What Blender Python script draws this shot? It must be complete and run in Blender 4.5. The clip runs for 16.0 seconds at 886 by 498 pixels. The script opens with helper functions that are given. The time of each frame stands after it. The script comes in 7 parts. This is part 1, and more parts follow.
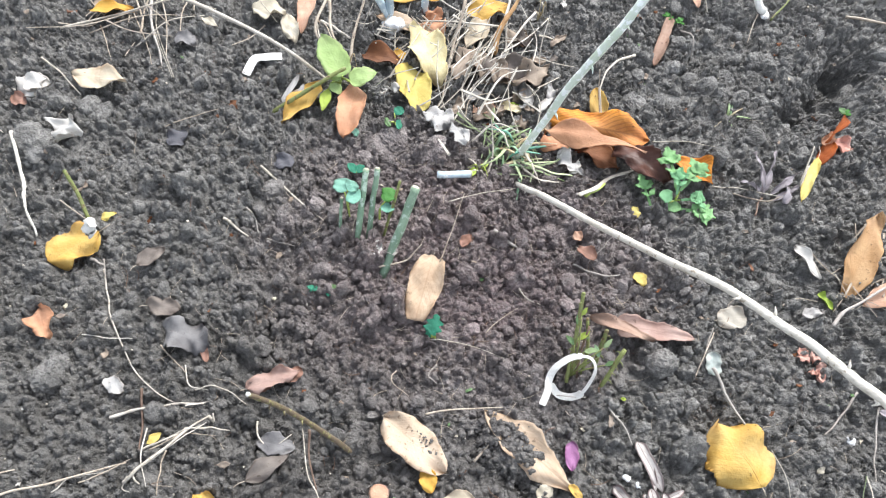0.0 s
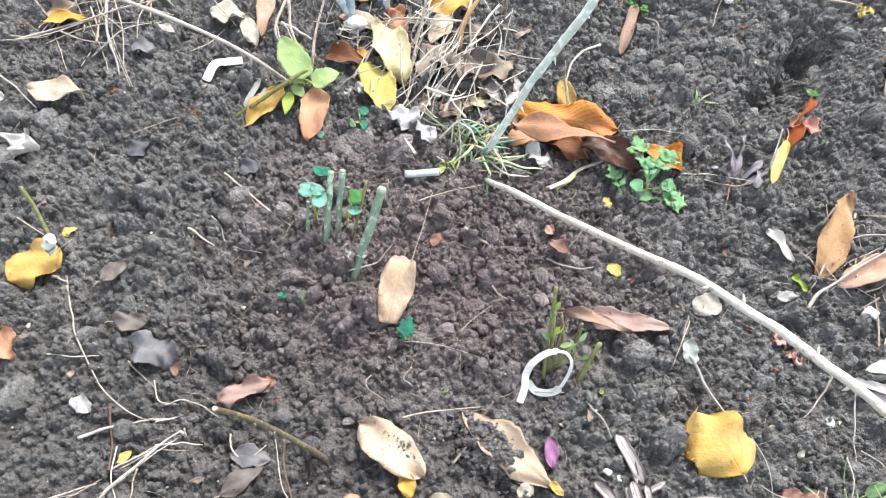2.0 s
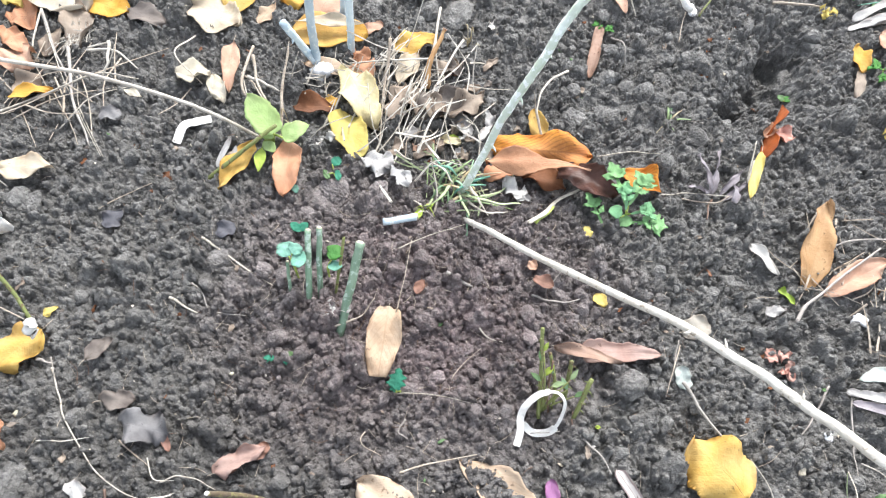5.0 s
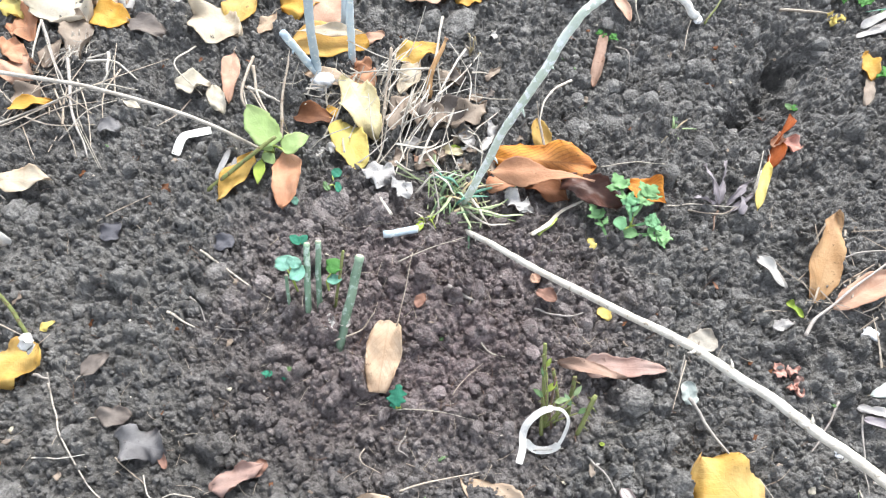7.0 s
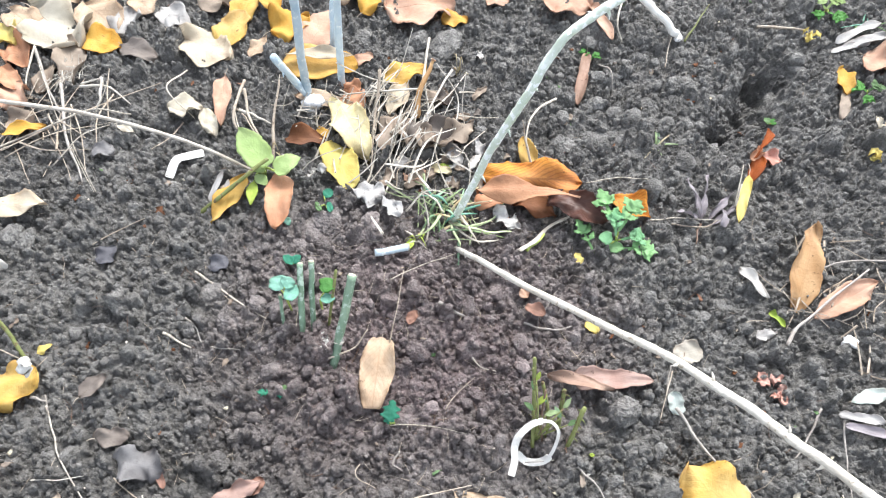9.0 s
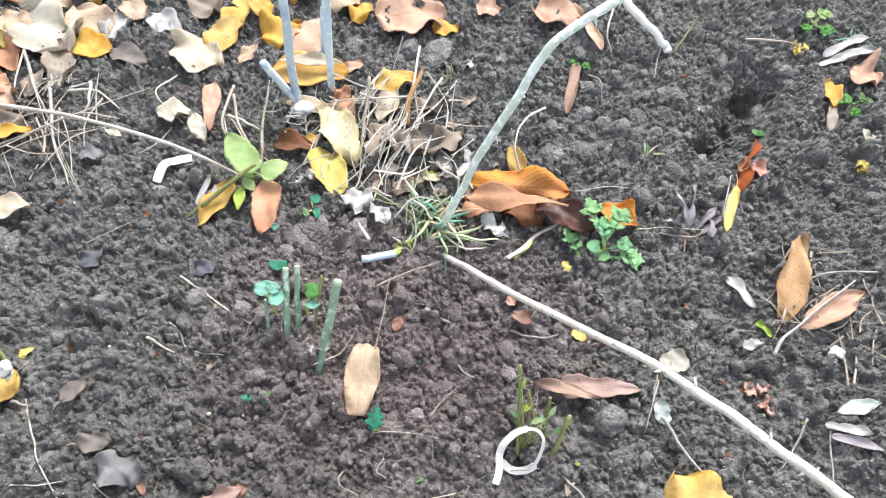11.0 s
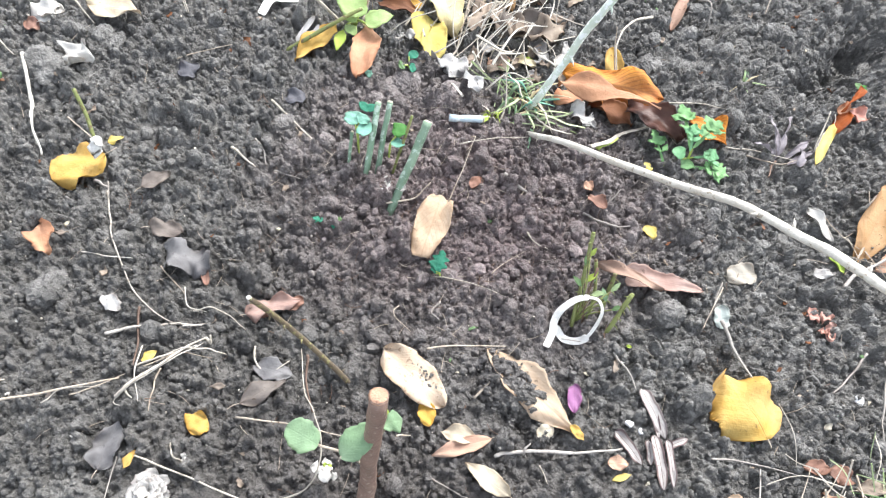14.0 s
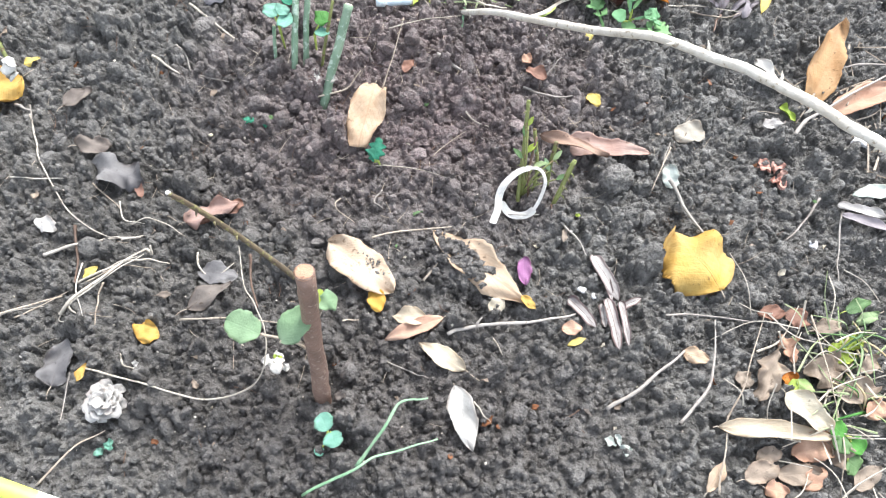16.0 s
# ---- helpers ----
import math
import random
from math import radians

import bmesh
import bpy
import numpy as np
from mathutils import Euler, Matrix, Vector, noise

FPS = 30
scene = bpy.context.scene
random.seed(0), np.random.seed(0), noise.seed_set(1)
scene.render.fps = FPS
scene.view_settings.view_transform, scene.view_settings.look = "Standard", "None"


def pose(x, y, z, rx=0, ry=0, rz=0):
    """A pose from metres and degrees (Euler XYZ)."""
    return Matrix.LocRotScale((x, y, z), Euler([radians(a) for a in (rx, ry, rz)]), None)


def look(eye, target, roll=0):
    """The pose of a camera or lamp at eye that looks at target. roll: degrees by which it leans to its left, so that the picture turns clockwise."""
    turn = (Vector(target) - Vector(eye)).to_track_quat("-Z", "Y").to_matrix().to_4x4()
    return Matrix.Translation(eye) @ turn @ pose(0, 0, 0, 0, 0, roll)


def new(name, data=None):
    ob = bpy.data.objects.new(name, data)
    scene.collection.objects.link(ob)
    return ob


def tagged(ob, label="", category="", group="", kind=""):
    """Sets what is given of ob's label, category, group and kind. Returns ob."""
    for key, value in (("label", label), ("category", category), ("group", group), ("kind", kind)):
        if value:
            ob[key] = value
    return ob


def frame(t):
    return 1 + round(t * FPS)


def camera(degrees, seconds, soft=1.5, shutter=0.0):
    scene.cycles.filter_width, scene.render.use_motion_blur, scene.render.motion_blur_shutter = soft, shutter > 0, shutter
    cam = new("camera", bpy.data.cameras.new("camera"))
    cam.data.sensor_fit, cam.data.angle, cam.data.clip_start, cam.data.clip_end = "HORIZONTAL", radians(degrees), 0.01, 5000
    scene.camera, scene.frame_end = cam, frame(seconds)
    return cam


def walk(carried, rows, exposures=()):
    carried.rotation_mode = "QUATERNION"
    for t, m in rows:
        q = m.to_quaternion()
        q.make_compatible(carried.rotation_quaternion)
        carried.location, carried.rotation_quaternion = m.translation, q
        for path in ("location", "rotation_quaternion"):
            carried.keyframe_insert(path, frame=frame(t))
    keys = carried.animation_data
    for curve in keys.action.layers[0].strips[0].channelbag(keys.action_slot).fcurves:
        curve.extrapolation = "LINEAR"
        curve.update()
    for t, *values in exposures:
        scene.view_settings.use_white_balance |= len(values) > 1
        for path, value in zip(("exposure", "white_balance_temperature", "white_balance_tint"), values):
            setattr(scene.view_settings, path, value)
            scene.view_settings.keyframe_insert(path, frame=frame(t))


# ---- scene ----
cam = camera(64.3, 16.0, 1.12)
PATH = [
    (0, (0.014, -0.203, 0.537), (-0.041, 0.708, -1.242), 6),
    (0.5, (0.0172, -0.1987, 0.5321), (-0.0279, 0.6991, -1.2553), 6.04),
    (1, (0.0196, -0.1982, 0.5301), (-0.0188, 0.6954, -1.2589), 5.92),
    (1.5, (0.0245, -0.197, 0.5303), (-0.0069, 0.7023, -1.2559), 5.53),
    (2, (0.026, -0.1957, 0.5317), (0.0117, 0.7124, -1.2503), 5.63),
    (2.5, (0.0324, -0.1919, 0.5347), (0.0231, 0.7416, -1.2345), 4.3),
    (3, (0.0332, -0.1881, 0.5417), (0.0198, 0.7766, -1.2106), 4.02),
    (3.5, (0.0362, -0.1831, 0.5448), (0.0185, 0.7987, -1.1974), 3.28),
    (4, (0.0354, -0.1809, 0.5481), (0.0648, 0.8102, -1.1891), 5.18),
    (4.2, (0.032, -0.1777, 0.5484), (0.029, 0.7835, -1.2057), 2.06),
    (6.3, (0.04, -0.1522, 0.5379), (0.035, 0.7549, -1.2445), 0.74),
    (6.5, (0.0401, -0.1525, 0.5419), (0.0195, 0.7726, -1.231), -0.3),
    (7, (0.0391, -0.154, 0.5402), (0.0167, 0.7785, -1.2293), 0.11),
    (7.5, (0.0367, -0.1587, 0.5439), (0.0047, 0.7948, -1.2133), 0.32),
    (8, (0.0387, -0.1565, 0.5424), (0.0334, 0.7777, -1.2255), 1.49),
    (8.5, (0.038, -0.156, 0.543), (0.029, 0.772, -1.228), 1.1),
    (9, (0.0394, -0.1553, 0.5545), (0.0431, 0.8043, -1.2003), 0.56),
    (9.2, (0.0414, -0.1545, 0.5537), (0.0562, 0.8104, -1.1982), 1.41),
    (11.3, (0.0457, -0.1594, 0.5509), (0.064, 0.8329, -1.1859), 1.92),
    (11.5, (0.041, -0.1601, 0.5511), (0.0266, 0.829, -1.187), 2.34),
    (12, (0.0316, -0.1701, 0.5356), (0.0116, 0.8071, -1.2094), 5.67),
    (12.5, (0.0322, -0.1804, 0.5234), (-0.0147, 0.7663, -1.2373), 5.51),
    (13, (0.0266, -0.2091, 0.517), (-0.0231, 0.7511, -1.2362), 6.65),
    (13.5, (0.022, -0.2356, 0.5027), (-0.0169, 0.6922, -1.2692), 8.69),
    (14, (0.0196, -0.2546, 0.5), (-0.0456, 0.698, -1.2569), 8.36),
    (14.5, (0.0183, -0.2688, 0.5008), (-0.0736, 0.6778, -1.2596), 5.72),
    (15, (0.031, -0.28, 0.501), (-0.086, 0.616, -1.283), 0.2),
    (15.5, (0.051, -0.285, 0.493), (-0.002, 0.581, -1.309), 0.7),
    (16, (0.067, -0.276, 0.478), (0.034, 0.507, -1.362), 3.6),
]
EXPOSURES = [(0, 1.73), (3.5, 1.92), (6.5, 1.84), (9, 1.85), (12.5, 1.77), (14.5, 2.04), (16, 2.0)]
walk(cam, [(t, look(eye, target, roll)) for t, eye, target, roll in PATH], EXPOSURES)
SUN_UP, SUN_ROUND, SUN, SKY = 48, 20, 1.6, 0.125
SOIL_DARK, SOIL_LIGHT = (0.0825, 0.0795, 0.0735), (0.228, 0.223, 0.211)
DUG_DARK, DUG_LIGHT = (0.120, 0.085, 0.082), (0.264, 0.203, 0.202)
HOLLOWS = [(0.383, 0.375, 0.026, 0.065), (0.362, 0.327, 0.024, 0.06), (0.320, 0.293, 0.016, 0.05), (-0.128, -0.038, 0.02, 0.006), (-0.020, -0.187, 0.02, 0.008), (-0.045, -0.117, 0.016, 0.006), (0.022, 0.048, 0.02, -0.006)]

# ---- sky and light ----
world = bpy.data.worlds.new("overcast_sky")
world.use_nodes = True
scene.world = world
wn, wl = world.node_tree.nodes, world.node_tree.links
wn.clear()
sky = wn.new("ShaderNodeTexSky")
sky.sky_type, sky.sun_disc = "NISHITA", False
sky.sun_elevation, sky.sun_rotation = radians(SUN_UP), radians(SUN_ROUND)
sky.air_density, sky.dust_density, sky.ozone_density = 1.0, 1.5, 1.5
wbg, wout = wn.new("ShaderNodeBackground"), wn.new("ShaderNodeOutputWorld")
wbg.inputs["Strength"].default_value = SKY
# cloud cover takes most of the blue out of the sky
grey = wn.new("ShaderNodeHueSaturation")
grey.inputs["Saturation"].default_value = 0.38
wl.new(sky.outputs["Color"], grey.inputs["Color"])
wl.new(grey.outputs["Color"], wbg.inputs["Color"])
wl.new(wbg.outputs["Background"], wout.inputs["Surface"])
sun = new("sun", bpy.data.lights.new("sun", "SUN"))
sun.data.energy, sun.data.angle, sun.data.color = SUN, radians(26), (1.0, 0.985, 0.965)
sun.rotation_euler = (radians(90 - SUN_UP), 0, radians(180 - SUN_ROUND))


# ---- materials ----
def node_mat(name):
    m = bpy.data.materials.new(name)
    m.use_nodes = True
    nt = m.node_tree
    nt.nodes.clear()
    out = nt.nodes.new("ShaderNodeOutputMaterial")
    p = nt.nodes.new("ShaderNodeBsdfPrincipled")
    nt.links.new(p.outputs["BSDF"], out.inputs["Surface"])
    return m, nt, p, out


def math_node(nt, op, a, b=None, clamp=False):
    n = nt.nodes.new("ShaderNodeMath")
    n.operation, n.use_clamp = op, clamp
    for i, v in enumerate((a, b)):
        if v is None:
            continue
        if isinstance(v, (int, float)):
            n.inputs[i].default_value = v
        else:
            nt.links.new(v, n.inputs[i])
    return n.outputs[0]


def mix_node(nt, fac, a, b, blend="MIX"):
    n = nt.nodes.new("ShaderNodeMix")
    n.data_type, n.blend_type = "RGBA", blend
    for key, v in ((0, fac), (6, a), (7, b)):
        if isinstance(v, (int, float)):
            n.inputs[key].default_value = v
        elif isinstance(v, tuple):
            n.inputs[key].default_value = (*v, 1)
        else:
            nt.links.new(v, n.inputs[key])
    return n.outputs[2]


def noise_node(nt, coord, scale, detail=4.0, rough=0.6):
    n = nt.nodes.new("ShaderNodeTexNoise")
    n.inputs["Scale"].default_value, n.inputs["Detail"].default_value = scale, detail
    n.inputs["Roughness"].default_value = rough
    nt.links.new(coord, n.inputs["Vector"])
    return n.outputs["Fac"]


def ramp(nt, v, lo, hi):
    n = nt.nodes.new("ShaderNodeMapRange")
    n.inputs["From Min"].default_value, n.inputs["From Max"].default_value = lo, hi
    nt.links.new(v, n.inputs["Value"])
    return n.outputs["Result"]


def bump(nt, p, height, dist, strength=1.0):
    b = nt.nodes.new("ShaderNodeBump")
    b.inputs["Distance"].default_value, b.inputs["Strength"].default_value = dist, strength
    nt.links.new(height, b.inputs["Height"])
    nt.links.new(b.outputs["Normal"], p.inputs["Normal"])


def coords(nt, which="Object"):
    return nt.nodes.new("ShaderNodeTexCoord").outputs[which]


def soil_mat(name, island):
    """Crumbly garden soil: grey-brown, with a patch of freshly dug redder earth round the cuttings."""
    m, nt, p, _ = node_mat(name)
    geo = nt.nodes.new("ShaderNodeNewGeometry")
    pos = geo.outputs["Position"]
    big, mid, fine = noise_node(nt, pos, 9, 3), noise_node(nt, pos, 55, 4), noise_node(nt, pos, 420, 3)
    sep = nt.nodes.new("ShaderNodeSeparateXYZ")
    nt.links.new(pos, sep.inputs[0])
    dx = math_node(nt, "MULTIPLY", math_node(nt, "SUBTRACT", sep.outputs["X"], 0.018), 4.7)
    dy = math_node(nt, "MULTIPLY", math_node(nt, "SUBTRACT", sep.outputs["Y"], 0.062), 5.7)
    r2 = math_node(nt, "ADD", math_node(nt, "MULTIPLY", dx, dx), math_node(nt, "MULTIPLY", dy, dy))
    dug = ramp(nt, math_node(nt, "ADD", r2, math_node(nt, "MULTIPLY", big, 0.9)), 1.35, 0.35)
    a = mix_node(nt, ramp(nt, mid, 0.3, 0.7), SOIL_DARK, SOIL_LIGHT)
    b = mix_node(nt, ramp(nt, mid, 0.3, 0.7), DUG_DARK, DUG_LIGHT)
    col = mix_node(nt, dug, a, b)
    dry = ramp(nt, noise_node(nt, pos, 130, 3, 0.6), 0.5, 0.72)
    col = mix_node(nt, math_node(nt, "MULTIPLY", dry, 0.4), col, (0.250, 0.241, 0.228))
    # earth round the stub, mixed towards a darker red-brown
    ex = math_node(nt, "MULTIPLY", math_node(nt, "SUBTRACT", sep.outputs["X"], 0.03), 5.0)
    ey = math_node(nt, "MULTIPLY", math_node(nt, "SUBTRACT", sep.outputs["Y"], -0.185), 9.5)
    e2 = math_node(nt, "ADD", math_node(nt, "MULTIPLY", ex, ex), math_node(nt, "MULTIPLY", ey, ey))
    stub_patch = ramp(nt, math_node(nt, "ADD", e2, math_node(nt, "MULTIPLY", big, 1.1)), 1.7, 0.5)
    col = mix_node(nt, math_node(nt, "MULTIPLY", stub_patch, 0.5), col, (0.068, 0.053, 0.051))
    # near left of the bed, mixed towards a darker brown
    ex = math_node(nt, "MULTIPLY", math_node(nt, "SUBTRACT", sep.outputs["X"], -0.16), 4.6)
    ey = math_node(nt, "MULTIPLY", math_node(nt, "SUBTRACT", sep.outputs["Y"], -0.085), 8.0)
    e2 = math_node(nt, "ADD", math_node(nt, "MULTIPLY", ex, ex), math_node(nt, "MULTIPLY", ey, ey))
    near_left_patch = ramp(nt, math_node(nt, "ADD", e2, math_node(nt, "MULTIPLY", big, 1.1)), 1.7, 0.5)
    col = mix_node(nt, math_node(nt, "MULTIPLY", near_left_patch, 0.35), col, (0.060, 0.054, 0.049))
    damp = ramp(nt, noise_node(nt, pos, 26, 4, 0.6), 0.56, 0.72)
    col = mix_node(nt, math_node(nt, "MULTIPLY", damp, 0.5), col, (0.042, 0.036, 0.031))
    col = mix_node(nt, math_node(nt, "MULTIPLY", ramp(nt, fine, 0.48, 0.7), 0.25), col, (0.262, 0.254, 0.240))
    specks = ramp(nt, noise_node(nt, pos, 240, 1, 0.4), 0.76, 0.79)
    col = mix_node(nt, math_node(nt, "MULTIPLY", specks, 0.7), col, (0.26, 0.24, 0.205))
    # crumbs differ in how dry they are
    warp = nt.nodes.new("ShaderNodeTexNoise")
    warp.inputs["Scale"].default_value = 260
    nt.links.new(pos, warp.inputs["Vector"])
    bend = nt.nodes.new("ShaderNodeVectorMath")
    bend.operation = "MULTIPLY_ADD"
    bend.inputs[1].default_value = (0.005, 0.005, 0.005)
    nt.links.new(warp.outputs["Color"], bend.inputs[0])
    nt.links.new(pos, bend.inputs[2])
    for scale, low, high in ((150, 0.84, 1.16), (420, 0.80, 1.20)):
        cell = nt.nodes.new("ShaderNodeTexVoronoi")
        cell.inputs["Scale"].default_value = scale
        nt.links.new(bend.outputs[0], cell.inputs["Vector"])
        pick = nt.nodes.new("ShaderNodeSeparateXYZ")
        nt.links.new(cell.outputs["Color"], pick.inputs[0])
        span = nt.nodes.new("ShaderNodeMapRange")
        span.inputs["To Min"].default_value, span.inputs["To Max"].default_value = low, high
        nt.links.new(pick.outputs[0], span.inputs["Value"])
        dryness = nt.nodes.new("ShaderNodeHueSaturation")
        nt.links.new(span.outputs["Result"], dryness.inputs["Value"])
        nt.links.new(col, dryness.inputs["Color"])
        col = dryness.outputs["Color"]
    if island:
        tone = ramp(nt, geo.outputs["Random Per Island"], 0.0, 1.0)
        n = nt.nodes.new("ShaderNodeMapRange")
        n.inputs["To Min"].default_value, n.inputs["To Max"].default_value = 0.82, 1.22
        nt.links.new(tone, n.inputs["Value"])
        v = nt.nodes.new("ShaderNodeHueSaturation")
        nt.links.new(n.outputs["Result"], v.inputs["Value"])
        nt.links.new(col, v.inputs["Color"])
        col = v.outputs["Color"]
    nt.links.new(col, p.inputs["Base Color"])
    p.inputs["Roughness"].default_value = 0.72
    p.inputs["Specular IOR Level"].default_value = 0.5
    h = math_node(nt, "ADD", noise_node(nt, pos, 480, 5, 0.75), math_node(nt, "MULTIPLY", noise_node(nt, pos, 190, 2), 0.7))
    vor = nt.nodes.new("ShaderNodeTexVoronoi")
    vor.inputs["Scale"].default_value = 520
    nt.links.new(bend.outputs[0], vor.inputs["Vector"])
    h = math_node(nt, "SUBTRACT", h, math_node(nt, "MULTIPLY", vor.outputs["Distance"], 0.5))
    bump(nt, p, h, 0.0030)
    return m


def leaf_mat(name, base, second, vein, spot=(0.06, 0.035, 0.02), spots=0.25, ribs=9, vein_mix=0.09, gloss=0.62, thin=0.25, rough=0.0009, rib_low=0.72, rib_full=0.6, edge=0.0):
    """A leaf blade: mottled colour, midrib and side veins along its length, brown spots."""
    m, nt, p, out = node_mat(name)
    uv = nt.nodes.new("ShaderNodeSeparateXYZ")
    nt.links.new(coords(nt, "UV"), uv.inputs[0])
    ob = coords(nt)
    info = nt.nodes.new("ShaderNodeObjectInfo")
    shift = nt.nodes.new("ShaderNodeVectorMath")
    shift.operation = "ADD"
    nt.links.new(ob, shift.inputs[0])
    comb = nt.nodes.new("ShaderNodeCombineXYZ")
    nt.links.new(math_node(nt, "MULTIPLY", info.outputs["Random"], 7.0), comb.inputs[2])
    nt.links.new(comb.outputs[0], shift.inputs[1])
    pos = shift.outputs[0]
    across = math_node(nt, "ABSOLUTE", math_node(nt, "SUBTRACT", uv.outputs["Y"], 0.5))
    side = math_node(nt, "SINE", math_node(nt, "MULTIPLY", math_node(nt, "SUBTRACT", math_node(nt, "MULTIPLY", uv.outputs["X"], float(ribs)), math_node(nt, "MULTIPLY", across, ribs * 0.75)), 6.2832))
    side = ramp(nt, side, rib_low, 1.0)
    rib = ramp(nt, across, 0.035, 0.012)
    veins = math_node(nt, "MAXIMUM", math_node(nt, "MULTIPLY", side, rib_full), rib)
    mott = ramp(nt, noise_node(nt, pos, 42, 4), 0.36, 0.66)
    col = mix_node(nt, mott, base, second)
    col = mix_node(nt, math_node(nt, "MULTIPLY", ramp(nt, noise_node(nt, pos, 260, 3), 0.45, 0.75), 0.35), col, second)
    col = mix_node(nt, math_node(nt, "MULTIPLY", veins, vein_mix), col, vein)
    if edge:
        col = mix_node(nt, math_node(nt, "MULTIPLY", ramp(nt, across, 0.27, 0.36), edge), col, vein)
    rim = math_node(nt, "MULTIPLY", ramp(nt, across, 0.34, 0.5), ramp(nt, noise_node(nt, pos, 60, 3, 0.7), 0.46, 0.6))
    col = mix_node(nt, math_node(nt, "MULTIPLY", rim, 0.55), col, tuple(c * k for c, k in zip(second, (0.6, 0.45, 0.35))))
    tip = math_node(nt, "MULTIPLY", ramp(nt, uv.outputs["X"], 0.7, 1.0), ramp(nt, noise_node(nt, pos, 45, 4, 0.7), 0.42, 0.62))
    col = mix_node(nt, math_node(nt, "MULTIPLY", tip, 0.5), col, tuple(c * k for c, k in zip(second, (0.6, 0.48, 0.42))))
    fade = ramp(nt, noise_node(nt, pos, 16, 2, 0.5), 0.5, 0.68)
    col = mix_node(nt, math_node(nt, "MULTIPLY", fade, 0.3), col, tuple(0.5 * c + 0.25 * sum(base) / 3 + 0.08 for c in base))
    worn = ramp(nt, noise_node(nt, pos, 24, 3, 0.7), 0.54, 0.74)
    col = mix_node(nt, math_node(nt, "MULTIPLY", worn, 0.5), col, tuple(c * 0.45 for c in second))
    dots = ramp(nt, noise_node(nt, pos, 190, 3, 0.65), 0.71 - 0.22 * spots, 0.78 - 0.16 * spots)
    col = mix_node(nt, math_node(nt, "MULTIPLY", dots, min(0.8, 0.3 + spots)), col, spot)
    nt.links.new(col, p.inputs["Base Color"])
    p.inputs["Roughness"].default_value = gloss
    p.inputs["Specular IOR Level"].default_value = 0.25
    h = math_node(nt, "SUBTRACT", noise_node(nt, pos, 190, 3), math_node(nt, "MULTIPLY", veins, 0.10))
    bump(nt, p, h, rough)
    tr = nt.nodes.new("ShaderNodeBsdfTranslucent")
    nt.links.new(col, tr.inputs["Color"])
    mx = nt.nodes.new("ShaderNodeMixShader")
    mx.inputs[0].default_value = thin
    nt.links.new(p.outputs["BSDF"], mx.inputs[1])
    nt.links.new(tr.outputs["BSDF"], mx.inputs[2])
    nt.links.new(mx.outputs[0], out.inputs["Surface"])
    return m


def stem_mat(name, a, b, fleck=None, gloss=0.55, scale=90, flecks=0.62):
    """A stalk or twig: two tones along its length, fine streaks and flecks."""
    m, nt, p, _ = node_mat(name)
    ob = coords(nt)
    info = nt.nodes.new("ShaderNodeObjectInfo")
    col = mix_node(nt, ramp(nt, noise_node(nt, ob, scale, 5), 0.35, 0.65), a, b)
    if fleck:
        col = mix_node(nt, ramp(nt, noise_node(nt, ob, scale * 4, 3), flecks, flecks + 0.07), col, fleck)
    v = nt.nodes.new("ShaderNodeHueSaturation")
    n = nt.nodes.new("ShaderNodeMapRange")
    n.inputs["To Min"].default_value, n.inputs["To Max"].default_value = 0.85, 1.15
    nt.links.new(info.outputs["Random"], n.inputs["Value"])
    nt.links.new(n.outputs["Result"], v.inputs["Value"])
    nt.links.new(col, v.inputs["Color"])
    nt.links.new(v.outputs["Color"], p.inputs["Base Color"])
    p.inputs["Roughness"].default_value = gloss
    bump(nt, p, noise_node(nt, ob, scale * 5, 3), 0.0008)
    return m


